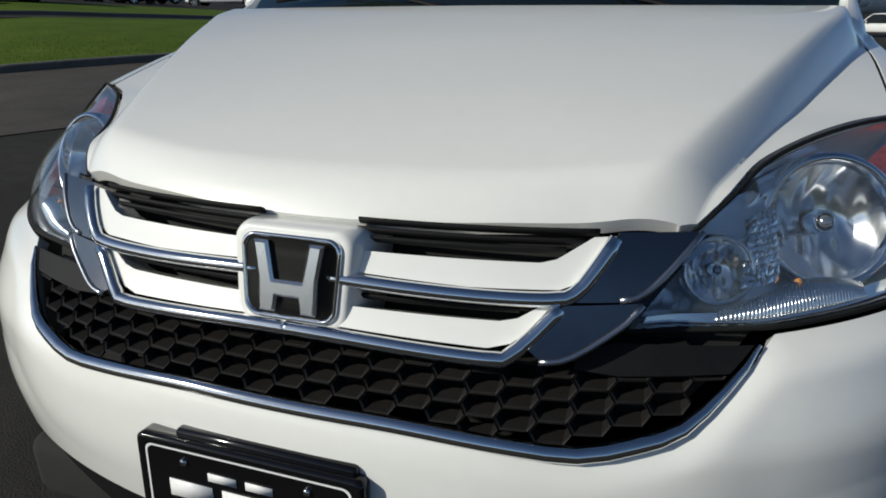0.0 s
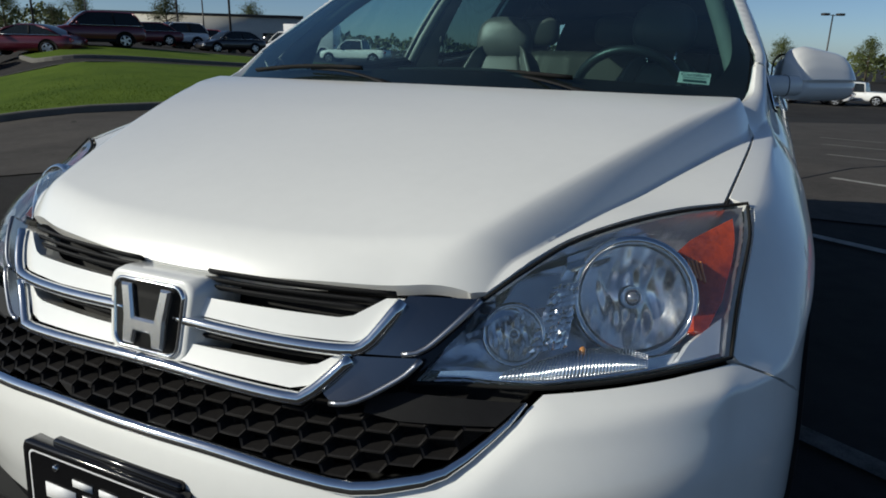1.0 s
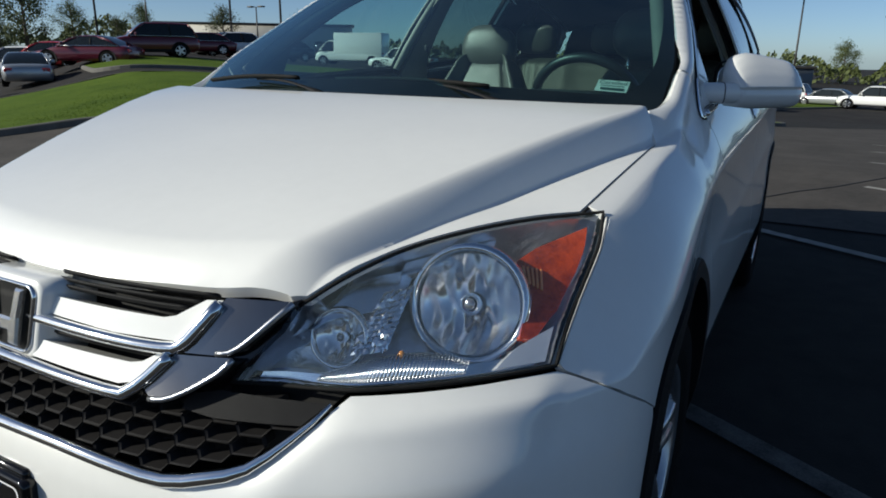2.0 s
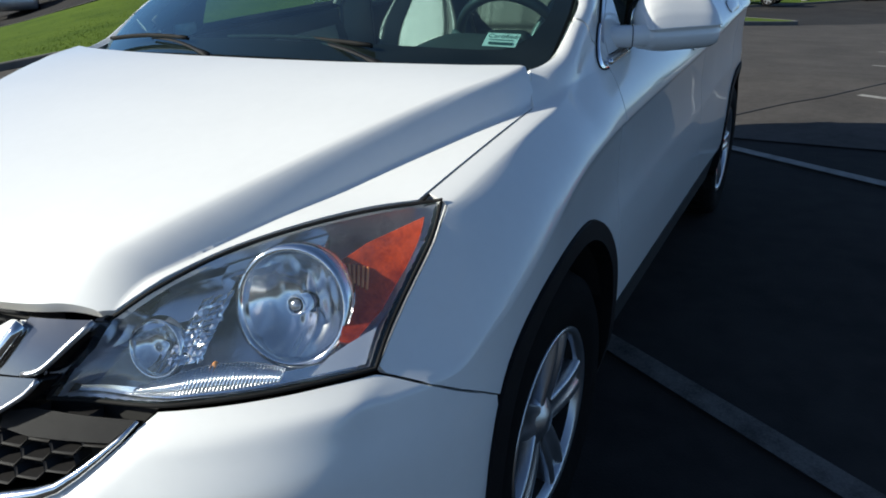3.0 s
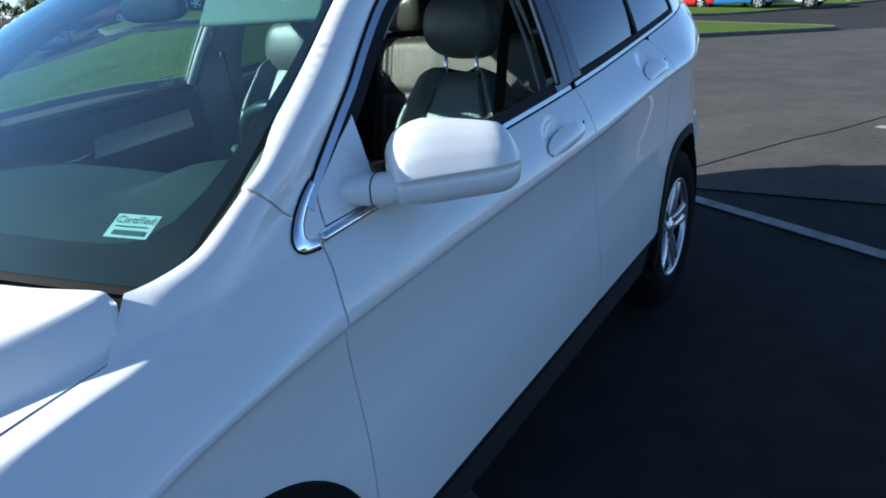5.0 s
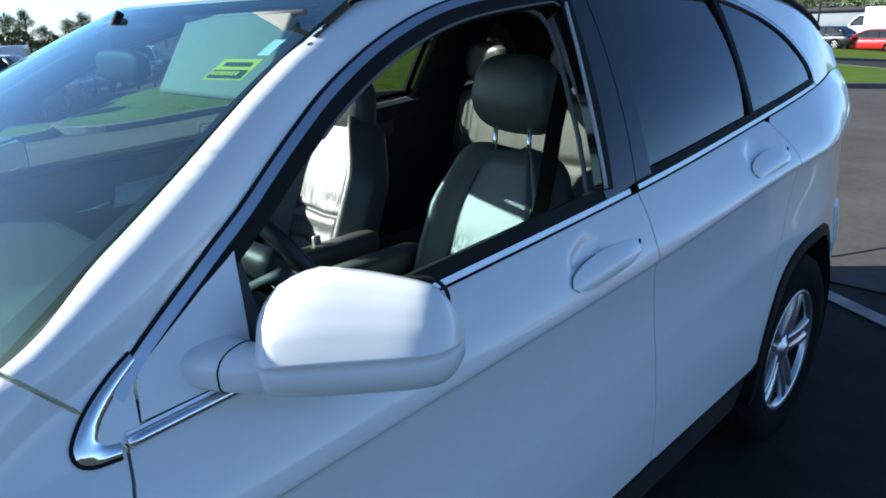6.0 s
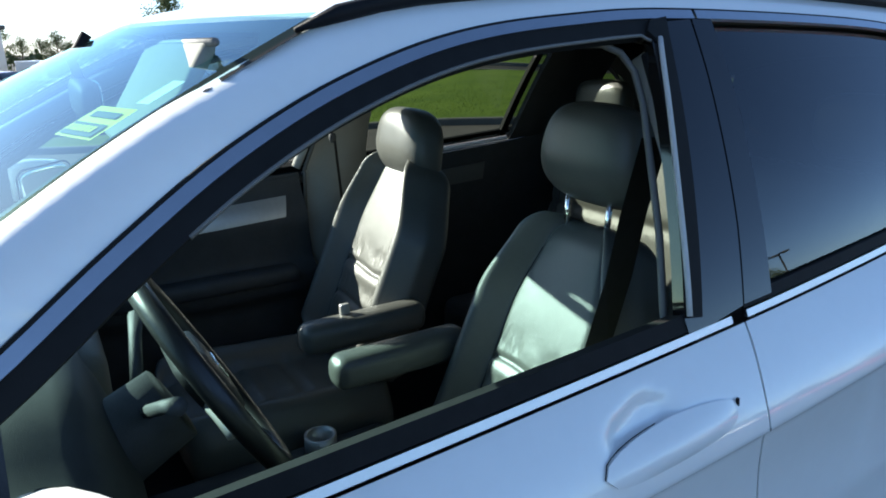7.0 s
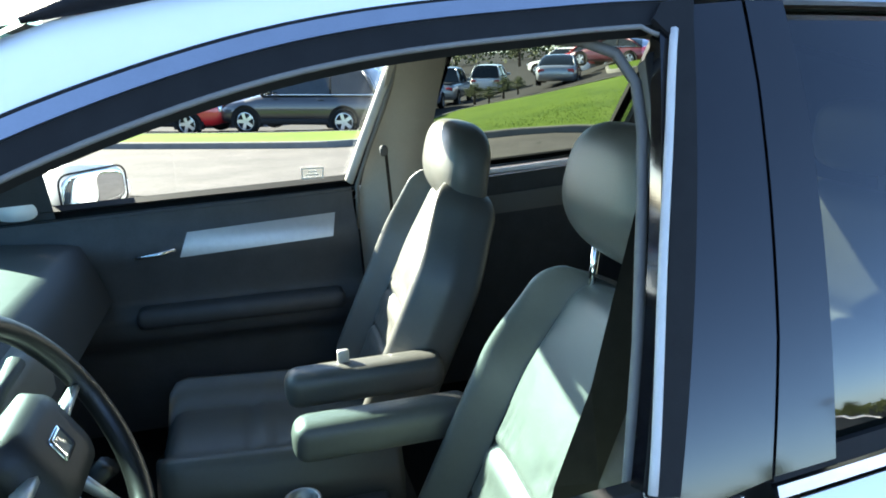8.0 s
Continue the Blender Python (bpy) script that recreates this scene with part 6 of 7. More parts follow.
tagged(part("tar_seam", tube([(p.x, p.y, ground_z(p.x, p.y) + 0.008) for p in pts], 0.010, 5, flat=1.0), CRACK), "black tar-filled crack in the asphalt", "crack", kind="structure")

K = Vector((-11.6, 5.2))


def lot(a, b):
    """A place by its distance along the kerb (a) and beyond it (b, away from the car)."""
    q = K + LN * a - LD * b
    return (q.x, q.y)


def rounded_area(a0, a1, b0, b1, r):
    pts = []
    for ca, cb, s in ((a1 - r, b1 - r, 0), (a0 + r, b1 - r, 90), (a0 + r, b0 + r, 180), (a1 - r, b0 + r, 270)):
        for i in range(9):
            t = radians(s + 90 * i / 8)
            pts.append((ca + r * math.cos(t), cb + r * math.sin(t)))
    return pts


def lawn(name, area, label):
    out = [lot(a, b) for a, b in area]
    inn = [lot(a, b) for a, b in inset(area, 0.11)]
    bm = bmesh.new()
    n = len(out)
    z = lambda p, h: (p[0], p[1], ground_z(p[0], p[1]) + h)
    rows = [[bm.verts.new(z(p, -0.05)) for p in out], [bm.verts.new(z(p, 0.12)) for p in out], [bm.verts.new(z(p, 0.14)) for p in inset(out, 0.02)], [bm.verts.new(z(p, 0.14)) for p in inn], [bm.verts.new(z(p, 0.02)) for p in inn]]
    for r0, r1 in zip(rows, rows[1:]):
        for i in range(n):
            bm.faces.new((r0[i], r0[(i + 1) % n], r1[(i + 1) % n], r1[i]))
    bmesh.ops.recalc_face_normals(bm, faces=bm.faces[:])
    tagged(part(name + "_kerb", bm, CONCRETE, smooth=False), "grey concrete kerb round the lawn", "kerb", kind="structure")
    g = sheet(name, inn, lambda x, y: (x, y, ground_z(x, y) + 0.13), GRASS, None, (2.0, 2.0), 0, away=(0, 0, -500))
    tagged(g, label, "lawn", kind="structure")


def dense(area, step=1.0):
    return straight(list(area) + [area[0]], step)[:-1]


# paler asphalt: the drive along the kerb, and the lot behind the tar seam lightened as sunlit
draped("sunlit_asphalt", straight([lot(-40, -0.02), lot(-40, -6.2), lot(3.4, -6.2), (-2.6, 5.2), (44.0, 5.2), (44.0, 60.0), lot(66, -0.02), lot(-40, -0.02)], 2.0)[:-1],
       0.010, DRIVE, "paler asphalt of the drive and the lot beyond the seam, lightened as if sunlit", "asphalt", step=(0.7, 0.7))
lawn("lawn", dense(rounded_area(-1.2, 26, 0, 12, 2.2)), "sunlit mown green lawn beside the car lot")
lawn("lawn_strip", dense(rounded_area(-26, -0.9, -0.4, 2.75, 0.9)), "narrow sunlit strip of mown grass between lot and parked cars")
lawn("bank", dense(rounded_area(4, 60, 15.5, 24, 2.0)), "mown green bank below a row of parked cars")
lawn("verge", dense([(60, -62), (62, -2), (54, -2), (52, -62)][::-1]), "far mown verge along the lot")

# blades of grass along the near edges
bm = bmesh.new()
rng = random.Random(4)
for i in range(16000):
    a, b = rng.uniform(-1.0, 16), abs(rng.gauss(0, 3.2)) + 0.2
    if b > 11.5:
        continue
    x, y = lot(a, b)
    z, h, t = ground_z(x, y) + 0.125, rng.uniform(0.015, 0.035), rng.uniform(0, 6.28)
    w = 0.006
    v = [bm.verts.new((x - w * math.cos(t), y - w * math.sin(t), z)), bm.verts.new((x + w * math.cos(t), y + w * math.sin(t), z)),
         bm.verts.new((x + rng.uniform(-0.03, 0.03), y + rng.uniform(-0.03, 0.03), z + h))]
    bm.faces.new(v)
tagged(part("grass_blades", bm, GRASS, smooth=False), "short green grass blades on the lawn", "grass", kind="stuff")

# ---- parked cars ----
BODY = {}
for nm, c, metal in (("maroon", (0.10, 0.006, 0.016), 0.2), ("red", (0.42, 0.012, 0.015), 0.1), ("white", (0.78, 0.78, 0.77), 0.0), ("black", (0.012, 0.012, 0.014), 0.2), ("silver", (0.42, 0.43, 0.44), 0.6),
                     ("blue", (0.03, 0.14, 0.34), 0.2), ("grey", (0.10, 0.11, 0.12), 0.4), ("green", (0.02, 0.05, 0.045), 0.3), ("pale", (0.35, 0.45, 0.52), 0.4)):
    BODY[nm] = mat(nm + "_car_paint", c, 0.3, metal, 0.9, 4, 0.06)
CARGLASS = mat("dark_car_glass", (0.012, 0.016, 0.018), 0.06, 0, 0, 6, 0.2)
TAILRED = mat("tail_lamp_red", (0.4, 0.01, 0.01), 0.2, 0, 0.5)
HEADCLEAR = mat("head_lamp_clear", (0.65, 0.67, 0.70), 0.15, 0.5, 0.5)
MASTERS = {}


def parked_car(style, colour):
    """A car from a side profile: body shell, greenhouse, panes, wheels, lamps. Nose towards +y, standing at the origin."""
    L, W, H = {"sedan": (4.7, 1.82, 1.46), "suv": (4.7, 1.88, 1.72), "pickup": (5.6, 1.98, 1.85), "van": (6.4, 2.2, 2.7), "coupe": (4.6, 1.85, 1.36)}[style]
    root = thing({"sedan": "sedan", "suv": "suv", "pickup": "pickup_truck", "van": "box_van", "coupe": "coupe"}[style])
    hl = L / 2
    belt = {"sedan": 0.92, "suv": 1.06, "pickup": 1.12, "van": 1.25, "coupe": 0.90}[style]
    low = {"sedan": 0.24, "suv": 0.30, "pickup": 0.38, "van": 0.38, "coupe": 0.22}[style]
    nose = {"sedan": 0.70, "suv": 0.84, "pickup": 0.98, "van": 1.1, "coupe": 0.66}[style]
    g = {"sedan": (-1.95, -1.15, 0.25, 1.15), "suv": (-2.28, -1.85, 0.15, 1.0), "pickup": (-0.95, -0.75, 0.55, 1.25), "van": (1.25, 1.35, 1.9, 2.75), "coupe": (-1.9, -0.85, 0.0, 1.0)}[style]
    tail_z = belt - (0.02 if style in ("suv", "pickup", "van") else 0.0)
    TOPZ = spline((-hl, -hl + 0.06, -hl + 0.35, g[0], 0.0, g[3], hl - 0.75, hl - 0.22, hl - 0.05, hl), (tail_z - 0.22, tail_z - 0.08, tail_z, belt, belt - 0.02, belt - 0.03, nose + 0.07, nose - 0.03, nose - 0.14, nose - 0.26))
    LOWZ = spline((-hl, -hl + 0.12, -hl + 0.5, hl - 0.5, hl - 0.1, hl), (low + 0.18, low + 0.05, low, low, low + 0.04, low + 0.16))
    HALF = spline((-hl, -hl + 0.10, -hl + 0.45, -0.6, 0.8, hl - 0.55, hl - 0.18, hl), (0.80, 0.91, 0.985, 1.0, 1.0, 0.975, 0.88, 0.66))
    ys = [-hl + L * (0.5 - 0.5 * math.cos(math.pi * i / 26)) for i in range(27)]
    body_bm, rows = bmesh.new(), []
    for y in ys:
        hw, z0, z1 = W / 2 * HALF(y), LOWZ(y), TOPZ(y)
        h = z1 - z0
        sec = [(0.88, 0.0), (0.965, 0.10), (0.985, 0.24), (1.0, 0.42), (0.995, 0.60), (0.985, 0.70), (0.968, 0.80), (0.93, 0.91), (0.86, 0.98), (0.6, 1.015), (0.25, 1.03)]
        half_sec = [(hw * a, z0 + h * b) for a, b in sec]
        rows.append([body_bm.verts.new((-x, y, z)) for x, z in half_sec] + [body_bm.verts.new((x, y, z)) for x, z in half_sec[::-1]])
    for a, b in zip(rows, rows[1:]):
        for i in range(len(a)):
            body_bm.faces.new((a[i], b[i], b[(i + 1) % len(a)], a[(i + 1) % len(a)]))
    body_bm.faces.new(rows[0])
    body_bm.faces.new(rows[-1][::-1])
    bmesh.ops.recalc_face_normals(body_bm, faces=body_bm.faces[:])
    body = part("body", body_bm, BODY[colour], root)
    bw, tw = W / 2 * 0.90, W / 2 * 0.68
    zb, zt = belt - 0.03, H
    if style == "van":
        cargo = bmesh.new()
        box(cargo, (-1.08, -3.15, 0.55), (1.08, 1.25, 2.75), bevel=0.04)
        part("cargo_box", cargo, BODY["white"], root)
        zt = 2.15
    if style == "pickup":
        bed = bmesh.new()
        box(bed, (-W / 2 * 0.8, -2.6, belt - 0.01), (W / 2 * 0.8, -1.0, belt + 0.012))
        part("bed", bed, TRIM, root)
    # glass and roof from one shell: the roof where it is near its full height
    RISE = spline((g[0], g[0] * 0.55 + g[1] * 0.45, g[1], (g[1] + g[2]) / 2, g[2], g[2] * 0.5 + g[3] * 0.5, g[3]), (0.0, 0.55, 0.95, 1.0, 0.965, 0.58, 0.0))
    panes, cap = bmesh.new(), bmesh.new()
    ys = sorted(set(list(np.linspace(g[0], g[1], 7)) + list(np.linspace(g[1], g[2], 9)) + list(np.linspace(g[2], g[3], 7))))
    grid = []
    for y in ys:
        k = RISE(y)
        top, wide = zb + (zt - zb) * k, bw + (tw - bw) * k
        sec = [(bw, zb), (bw + (wide - bw) * 0.5, zb + (top - zb) * 0.46), (wide, zb + (top - zb) * 0.90), (wide * 0.93, zb + (top - zb) * 0.97), (wide * 0.75, top), (wide * 0.35, top + 0.012 * k)]
        grid.append([(-x, y, z) for x, z in sec] + [(x, y, z) for x, z in sec[::-1]])
    for i in range(len(ys) - 1):
        for j in range(11):
            roofed = 2 <= j <= 8 and g[1] - 0.02 <= ys[i] and ys[i + 1] <= g[2] + 0.02
            bm2 = cap if roofed else panes
            bm2.faces.new([bm2.verts.new(grid[a][b]) for a, b in ((i, j), (i, j + 1), (i + 1, j + 1), (i + 1, j))])
    for bm2 in (panes, cap):
        bmesh.ops.remove_doubles(bm2, verts=bm2.verts[:], dist=1e-4)
        bmesh.ops.recalc_face_normals(bm2, faces=bm2.faces[:])
    part("glasshouse", panes, CARGLASS, root)
    part("roof", cap, BODY[colour], root)
    if style == "suv":
        clad = bmesh.new()
        box(clad, (-W / 2 * 0.992, -hl + 0.5, low - 0.02), (W / 2 * 0.992, hl - 0.6, low + 0.14), bevel=0.03)
        part("sill_cladding", clad, BLACK, root)
    mouth = bmesh.new()
    box(mouth, (-W * 0.24, hl - 0.10, nose - 0.40), (W * 0.24, hl + 0.012, nose - 0.20), bevel=0.02)
    part("grille", mouth, BLACK, root)
    for sx in (-1, 1):
        for (y0, y1) in ((g[0] + 0.03, g[1]), (g[3] - 0.03, g[2])):
            part("pillar", tube([(sx * bw * 0.985, y0, zb), (sx * (bw * 0.45 + tw * 0.55), y0 * 0.48 + y1 * 0.52, zb + (zt - zb) * 0.56), (sx * tw * 0.985, y1, zt - 0.075)], 0.042, 6), BODY[colour], root)
        ym = (g[1] + g[2]) / 2 - 0.1
        part("pillar", tube([(sx * bw * 0.99, ym - 0.05, zb), (sx * (bw + tw) * 0.5, ym - 0.02, zb + (zt - zb) * 0.48), (sx * tw * 1.0, ym, zt - 0.09)], 0.032, 6), BLACK, root)
        part("belt_trim", tube([(sx * bw * 1.012, y, zb + 0.028) for y in np.linspace(g[0] + 0.1, g[3] - 0.1, 6)], 0.014, 6), CHROME if colour in ("black", "maroon", "grey", "red") else BLACK, root)
        for y in (ym + 0.22, ym - 0.72):
            if style not in ("van", "coupe") and y > -hl + 1.2:
                part("door_handle", tube([(sx * W * 0.494, y - 0.09, belt - 0.13), (sx * W * 0.502, y, belt - 0.125), (sx * W * 0.494, y + 0.09, belt - 0.12)], 0.014, 6), BODY[colour], root)
        part("door_mirror", ellipsoid((sx * (W / 2 + 0.06), g[3] - 0.35, belt + 0.08), (Vector((1, 0, 0)), Vector((0, 1, 0)), Vector((0, 0, 1))), (0.11, 0.06, 0.08), 0.7, 14, 8), BODY[colour], root)
        for y, m, nm in ((hl - 0.10, HEADCLEAR, "head_lamp"), (-hl + 0.06, TAILRED, "tail_lamp")):
            lb = bmesh.new()
            zz = (nose - 0.17) if y > 0 else (belt - 0.22)
            box(lb, (min(sx * W * 0.27, sx * W * 0.43), y - 0.06, zz - 0.08), (max(sx * W * 0.27, sx * W * 0.43), y + 0.05, zz + 0.08), bevel=0.03)
            part(nm, lb, m, root)
        r = {"sedan": 0.32, "suv": 0.36, "pickup": 0.40, "van": 0.40, "coupe": 0.33}[style]
        for y in (hl - 0.92, -hl + 0.98):
            mm = pose(sx * (W / 2 - 0.098), y, r, 0, 90 * sx, 0)
            ty = part("wheel", lathe([(r * 0.62, -0.11), (r * 0.95, -0.11), (r, -0.07), (r, 0.08), (r * 0.95, 0.115), (r * 0.66, 0.115), (r * 0.62, 0.09)], 24, mm), TYRE, root)
            dark = lathe([(0.0, 0.05), (r * 0.62, 0.05), (r * 0.64, 0.10)], 20, mm)
            part("wheel_dish", dark, SEAL, ty)
            rim = lathe([(r * 0.61, 0.10), (r * 0.64, 0.12), (r * 0.68, 0.117)], 24, mm)
            for q in range(5):
                box(rim, (0.0, -0.045, 0.075), (r * 0.63, 0.045, 0.108), m=mm @ Matrix.Rotation(2 * math.pi * q / 5 + 0.3, 4, "Z"))
            part("rim", rim, ALLOY, ty, smooth=False)
            well = bmesh.new()
            ring = [well.verts.new((sx * (W / 2 + 0.006), y + (r + 0.075) * math.cos(t), r + (r + 0.075) * math.sin(t))) for t in np.linspace(-0.35, math.pi + 0.35, 22)]
            back = [well.verts.new((sx * (W / 2 - 0.16), v.co.y, v.co.z)) for v in ring]
            for a in range(21):
                well.faces.new((ring[a], ring[a + 1], back[a + 1], back[a]))
            well.faces.new(ring)
            part("wheel_well", well, SEAL, root)
    return root


SHADES = {"maroon": "dark maroon", "red": "bright red", "white": "white", "black": "black", "silver": "silver", "blue": "bright blue", "grey": "dark grey", "green": "dark green", "pale": "pale blue-grey"}
KINDS = {"sedan": "saloon car", "suv": "SUV", "pickup": "pickup truck", "van": "box van", "coupe": "coupe"}


def park(style, colour, bearing, dist, turn, eye=(1.0, 0.0), where="parked in a row beyond the lawn", dz=0.0):
    """A parked car, by its bearing from the walk (degrees left of +y) and its distance."""
    b = radians(bearing)
    x, y = eye[0] - dist * math.sin(b), eye[1] + dist * math.cos(b)
    m = pose(x, y, ground_z(x, y) + dz, 0, 0, turn)
    key = (style, colour)
    if key in MASTERS:
        ob = copy_thing(MASTERS[key], m)
    else:
        ob = parked_car(style, colour)
        ob.matrix_world = m
        MASTERS[key] = ob
    return tagged(ob, f"{SHADES[colour]} {KINDS[style]} {where}", {"sedan": "car", "suv": "car", "coupe": "car", "pickup": "truck", "van": "van"}[style], "parked cars")


# the row behind the lawn
for style, colour, brg, d, turn in (("coupe", "silver", 59.7, 34, 60), ("coupe", "maroon", 55.7, 36, 118), ("suv", "maroon", 51.6, 38, 150), ("sedan", "maroon", 48.0, 50, 150), ("suv", "white", 46.0, 52, 160), ("sedan", "red", 44.0, 54, 160),
                                    ("sedan", "black", 41.8, 50, 160), ("van", "white", 36.2, 62, 105), ("pickup", "white", 32.0, 56, 100)):
    park(style, colour, brg, d, turn, (0.93, -0.57), "parked on the rise behind the lawn")
# cars across the drive, seen through the cabin
for style, colour, brg, d, turn in (("suv", "black", 84.7, 19.3, 152), ("suv", "red", 96.0, 21.5, 152), ("suv", "silver", 107, 20.5, 62), ("sedan", "pale", 91, 26, 62), ("suv", "white", 88, 33, 62), ("sedan", "silver", 97, 34, 62), ("sedan", "red", 77.5, 25, 62), ("sedan", "maroon", 79.5, 21.5, 62),
                                    ("sedan", "blue", 75.8, 29, 62), ("pickup", "silver", 73.2, 35, 62), ("suv", "white", 69.5, 41, 62), ("suv", "grey", 83, 38, 62), ("sedan", "white", 102, 27, 62), ("suv", "white", 63.5, 44, 120), ("sedan", "red", 61.3, 43, 120)):
    park(style, colour, brg, d, turn, (1.2, 2.05), "parked in rows across the drive")
# beyond the windscreen
for style, colour, brg, d, turn in (("sedan", "green", 86.5, 36, 62), ("sedan", "pale", 83.8, 41, 62), ("sedan", "white", 88.0, 29, 62), ("van", "white", 82.2, 62, 70), ("suv", "grey", 80.0, 52, 62), ("van", "white", 86.0, 68, 62), ("van", "white", 84.0, 72, 75), ("van", "pale", 88.0, 74, 62), ("van", "grey", 79.0, 66, 150), ("sedan", "black", 78.3, 47, 62)):
    park(style, colour, brg, d, turn, (1.45, 1.45), "parked far across the lot")
# the far side, behind the car
for style, colour, brg, d, turn in (("sedan", "black", 16.6, 54, 78), ("sedan", "red", 13.4, 53, 80), ("pickup", "blue", 10.0, 52, 82), ("pickup", "white", 6.6, 53, 80), ("van", "white", 12.9, 72, 70), ("suv", "silver", 19.5, 55, 78)):
    park(style, colour, brg, d, turn, (1.54, 1.03), "parked beyond the far verge")
for style, colour, brg, d, turn in (("pickup", "white", -3.8, 64, 72), ("pickup", "white", -6.3, 66, 72), ("suv", "white", -9.2, 66, 72), ("sedan", "silver", -0.6, 66, 72), ("pickup", "white", -12.6, 67, 72), ("suv", "white", 2.4, 68, 72)):
    park(style, colour, brg, d, turn, (0.93, -0.57), "parked at the lot's far end")
for style, colour, brg, d, turn in (("suv", "red", -36.5, 22, 40), ("sedan", "red", -30.0, 24, 40), ("suv", "white", -45, 26, 40), ("sedan", "grey", -58, 27, 40)):
    park(style, colour, brg, d, turn, (0.9, 2.4), "parked across the lot from the driver's side")


# ---- lamp posts ----
def lamp_post(h=8.0, heads=2):
    root = thing("lamp_post")
    part("pole", tube([(0, 0, 0), (0, 0, h)], [0.09, 0.06], 8), STEEL, root)
    part("footing", lathe([(0.0, 0.6), (0.26, 0.6), (0.28, 0.55), (0.28, -0.3)], 16), CONCRETE, root)
    for s in ((-1, 1) if heads == 2 else (1,)):
        part("arm", tube([(0, 0, h - 0.1), (s * 0.5, 0, h + 0.02)], 0.035, 6), STEEL, root)
        hb = bmesh.new()
        box(hb, (min(s * 0.42, s * 1.05), -0.24, h - 0.10), (max(s * 0.42, s * 1.05), 0.24, h + 0.12), bevel=0.04)
        part("lamp_head", hb, STEEL, root)
    return root


post = None
for brg, d, h, turn, eye in ((1.8, 60, 8.2, 30, (0.93, -0.57)), (-4.1, 74, 7.6, 30, (0.93, -0.57)), (45.5, 52, 9.5, 20, (0.93, -0.57)), (41.7, 50, 9.5, 20, (0.93, -0.57)), (55.0, 60, 9.5, 10, (0.93, -0.57)), (43.6, 75, 5.0, 0, (0.93, -0.57)), (51.6, 80, 6.8, 0, (0.93, -0.57)),
                             (79.7, 62, 6.2, 20, (1.48, 1.38)), (17.0, 66, 9.0, 0, (1.54, 1.03)), (-33.4, 40, 6.8, 30, (0.9, 2.4)), (-47, 40, 8.0, 30, (0.9, 2.4))):
    b = radians(brg)
    x, y = eye[0] - d * math.sin(b), eye[1] + d * math.cos(b)
    m = pose(x, y, ground_z(x, y), 0, 0, turn)
    if post is None:
        post = lamp_post()
        post.matrix_world = m
        ob = post
    else:
        ob = copy_thing(post, m)
    ob.scale = (1, 1, h / 8.0)
    tagged(ob, "dark steel lamp post with twin box heads on the lot", "lamp post", "lamp posts")


# ---- trees ----
def tree(h, w, seed, trunk=0.22, lean=0.0):
    rng = random.Random(seed)
    root = thing("tree")
    limbs = bmesh.new()
    tips = []
    def add(pts, r0, r1):
        q = tube(pts, [r0 + (r1 - r0) * i / (len(pts) - 1) for i in range(len(pts))], 6)
        tmp = bpy.data.meshes.new("limb")
        q.to_mesh(tmp)
        q.free()
        limbs.from_mesh(tmp)
        bpy.data.meshes.remove(tmp)
    add([(0, 0, -0.1), (0.03 * h * lean, 0, 0.4 * h), (0.05 * h * lean, 0, 0.85 * h)], trunk, trunk * 0.25)
    for i in range(11):
        z0 = h * (0.22 + 0.055 * i)
        a = i * 2.4 + rng.uniform(-0.4, 0.4)
        r = w * 0.5 * math.sin(math.pi * min(1, 0.22 + 0.72 * (i / 11))) * rng.uniform(0.7, 1.05)
        tip = Vector((r * math.cos(a), r * math.sin(a), z0 + h * rng.uniform(0.08, 0.2)))
        add([(0, 0, z0), tuple(Vector((0, 0, z0)).lerp(tip, 0.5) + Vector((0, 0, 0.02 * h))), tuple(tip)], trunk * 0.4, trunk * 0.1)
        tips += [tip, Vector((0, 0, z0)).lerp(tip, 0.6)]
    tips += [Vector((0, 0, h * k)) for k in (0.7, 0.8, 0.9, 0.97)]
    part("trunk", limbs, BARK, root)
    leaves = bmesh.new()
    for tip in tips:
        for _ in range(210):
            d = Vector((rng.gauss(0, 1), rng.gauss(0, 1), rng.gauss(0, 0.8))) * (w * 0.10)
            c = tip + d
            s = rng.uniform(0.022, 0.045) * h * 0.38
            n = Vector((rng.gauss(0, 1), rng.gauss(0, 1), rng.gauss(0, 1))).normalized()
            u = n.orthogonal().normalized() * s
            v = n.cross(u).normalized() * s * 0.6
            leaves.faces.new([leaves.verts.new(c + u), leaves.verts.new(c + v), leaves.verts.new(c - u), leaves.verts.new(c - v)])
    part("crown", leaves, LEAF, root)
    return root


masters = [tree(7.0, 4.6, 1), tree(6.0, 4.2, 2), tree(8.5, 5.0, 3), tree(5.0, 3.0, 5)]
used = set()
rng = random.Random(9)
spots = [(46.9, 56, 1), (40.5, 60, 1), (52.5, 70, 0), (54.3, 72, 1), (57.2, 75, 1), (60.5, 46, 2), (49.0, 78, 3), (-1.2, 95, 0), (-6.8, 85, 2), (-9.5, 88, 0), (-12.5, 92, 2), (-16, 90, 0), (2.5, 100, 1),
         (18.2, 74, 0), (16.5, 78, 1), (14.6, 95, 2), (12.6, 98, 0), (10.8, 99, 1), (9.0, 96, 2), (7.2, 94, 0), (5.4, 97, 1), (20.3, 88, 2)]
spots += [(72 + 1.25 * i + rng.uniform(-0.4, 0.4), rng.uniform(84, 112), rng.choice((0, 1, 2))) for i in range(22)]
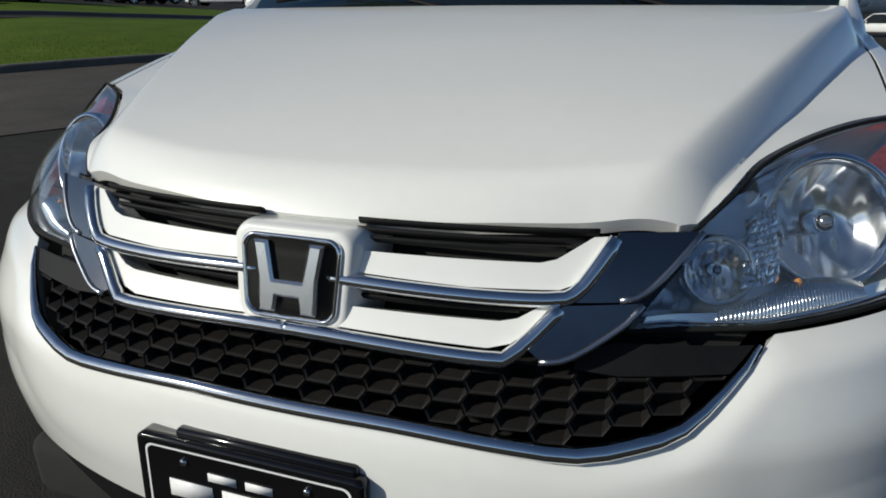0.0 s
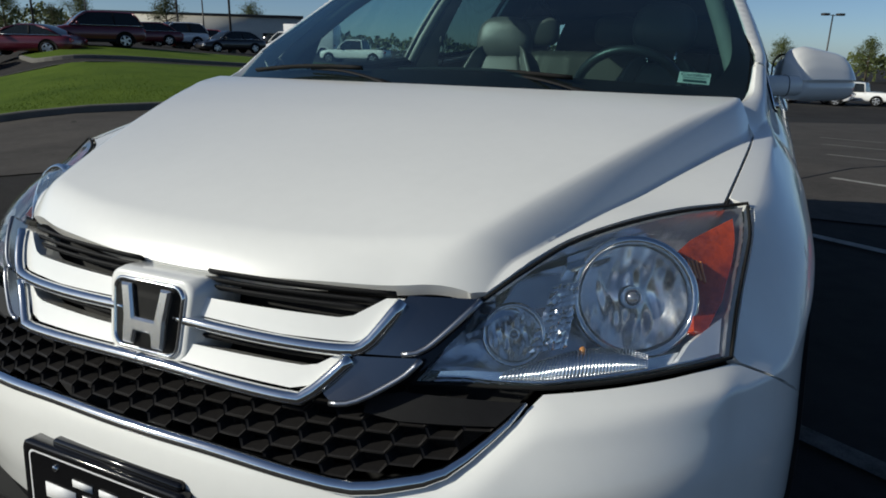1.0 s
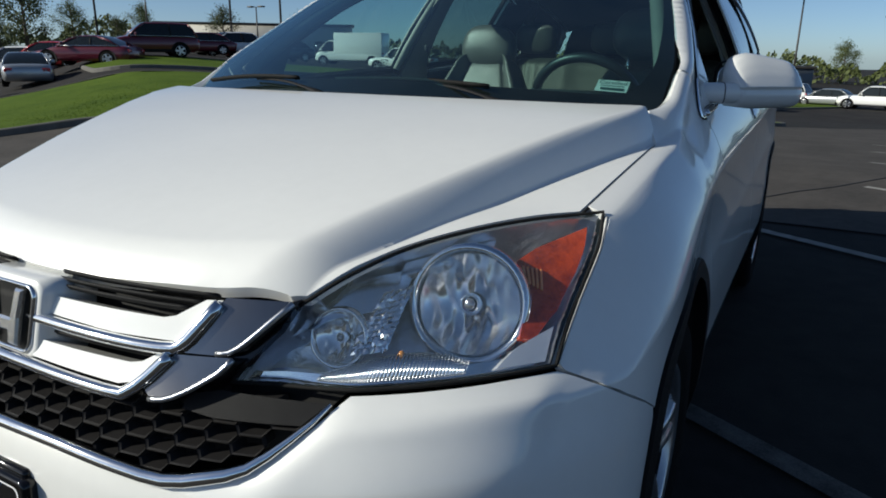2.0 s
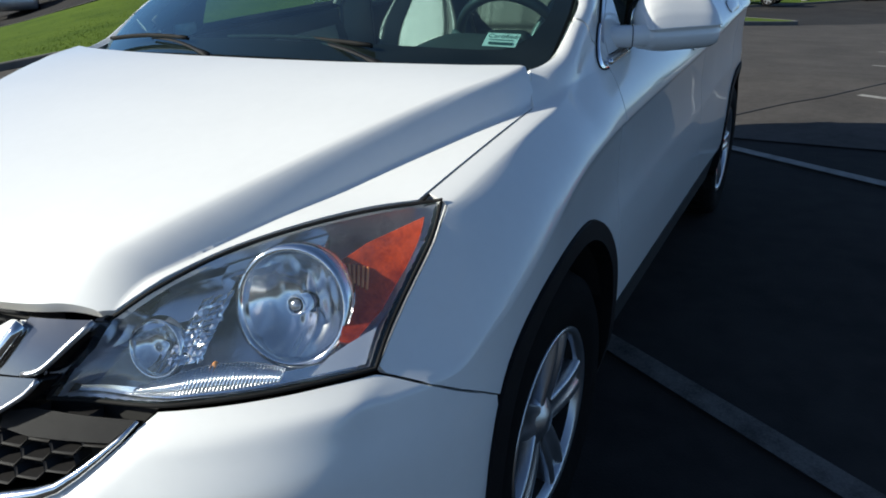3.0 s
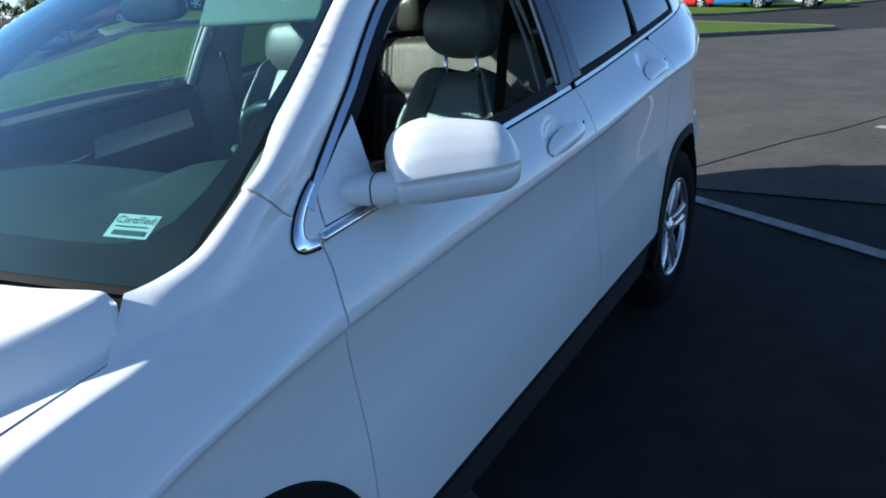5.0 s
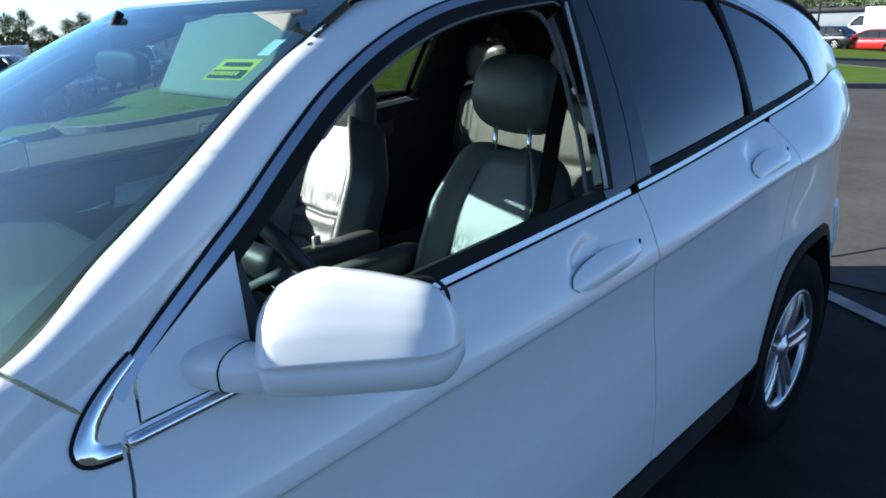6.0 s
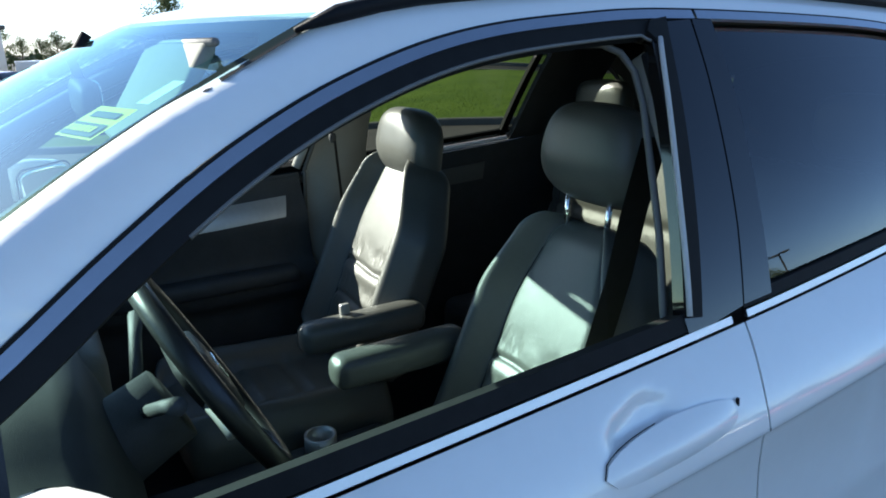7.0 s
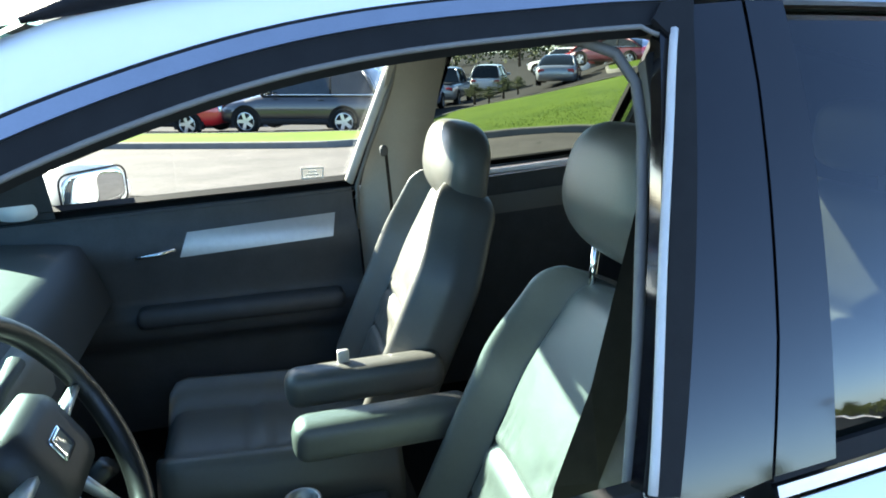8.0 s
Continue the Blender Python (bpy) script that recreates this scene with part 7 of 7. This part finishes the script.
spots += [(79.0, 58, 2), (84.9, 62, 3), (-34, 60, 2), (-39, 66, 0), (-45, 60, 1), (-52, 64, 2), (-60, 60, 0), (62, 56, 3), (66.5, 60, 1)]
for brg, d, k in spots:
    b = radians(brg)
    d *= 1.75
    x, y = 1.2 - d * math.sin(b), 0.8 + d * math.cos(b)
    m = pose(x, y, ground_z(x, y), 0, 0, rng.uniform(0, 360))
    if k not in used:
        masters[k].matrix_world = m
        ob = masters[k]
        used.add(k)
    else:
        ob = copy_thing(masters[k], m)
        s = rng.uniform(0.85, 1.25)
        ob.scale = (s, s, s * rng.uniform(0.9, 1.15))
    tagged(ob, "leafy green deciduous tree beyond the car lot", "tree", "trees round the lot")
# shrubs and stones at the lawn's corner, seen through the cabin
for brg, d, s in ((70.8, 27, 0.16), (69.6, 26, 0.12), (68.4, 28, 0.17), (67.2, 29, 0.14)):
    b = radians(brg)
    x, y = 1.2 - d * math.sin(b), 2.05 + d * math.cos(b)
    ob = copy_thing(masters[3], pose(x, y, ground_z(x, y) + 0.1, 0, 0, rng.uniform(0, 360)))
    ob.scale = (s * 1.6, s * 1.6, s)
    ob.name = "shrub"
    tagged(ob, "low green shrub at the corner of the lawn", "shrub", "shrubs by the lawn")

# far woods behind everything
bm = bmesh.new()
rng = random.Random(12)
for i in range(30000):
    brg = rng.uniform(-75, 112)
    d = rng.uniform(150, 185)
    b = radians(brg)
    x, y = 1.2 - d * math.sin(b), 0.8 + d * math.cos(b)
    hh = 4.2 + 3.4 * noise.noise(Vector((brg * 0.21, 0, 0))) + 2.4 * noise.noise(Vector((brg * 0.9, 3, 0))) + 1.2 * noise.noise(Vector((brg * 3.1, 7, 0)))
    g0 = ground_z(x, y)
    z = g0 + max(0.3, hh * (1 - abs(rng.gauss(0, 0.38))))
    s = rng.uniform(0.22, 0.55)
    n = Vector((rng.gauss(0, 1), rng.gauss(0, 1), rng.gauss(0, 0.6))).normalized()
    u = n.orthogonal().normalized() * s
    v = n.cross(u).normalized() * s * 0.7
    c = Vector((x, y, z))
    bm.faces.new([bm.verts.new(c + u), bm.verts.new(c + v), bm.verts.new(c - u), bm.verts.new(c - v)])
tagged(part("far_woods", bm, LEAF, smooth=False), "far green belt of woods along the horizon", "woods", kind="stuff")


# ---- far buildings ----
def shed(brg, d, w, dep, h, material, eye, turn, label):
    b = radians(brg)
    x, y = eye[0] - d * math.sin(b), eye[1] + d * math.cos(b)
    root = thing("warehouse", (x, y, ground_z(x, y)), turn)
    wall = bmesh.new()
    box(wall, (-w / 2, -dep / 2, -1.0), (w / 2, dep / 2, h))
    part("wall", wall, material, root).matrix_parent_inverse = Matrix()
    rf = bmesh.new()
    box(rf, (-w / 2 - 0.3, -dep / 2 - 0.3, h), (w / 2 + 0.3, dep / 2 + 0.3, h + 0.35), bevel=0.05)
    part("roof", rf, STEEL, root).matrix_parent_inverse = Matrix()
    for k in range(4):
        dr = bmesh.new()
        x0 = -w * 0.42 + k * w * 0.24
        box(dr, (x0, -dep / 2 - 0.06, 0.0), (x0 + w * 0.11, -dep / 2 + 0.02, h * 0.5))
        part("door", dr, CARGLASS, root).matrix_parent_inverse = Matrix()
    tagged(root, label, "building")


WALLP = mat("pale_wall", (0.55, 0.53, 0.48), 0.8, 0, 0, 0.6, 0.08)
WALLG = mat("grey_wall", (0.16, 0.18, 0.20), 0.8, 0, 0, 0.6, 0.08)
shed(98.5, 70, 16, 12, 5.2, WALLP, (1.45, 1.45), 60, "pale low commercial building across the lot")
shed(43.5, 105, 26, 12, 4.0, WALLP, (0.93, -0.57), 40, "cream low building far behind the lawn")
shed(11.0, 112, 38, 12, 2.4, WALLG, (1.54, 1.03), 10, "long grey shed behind the far cars")
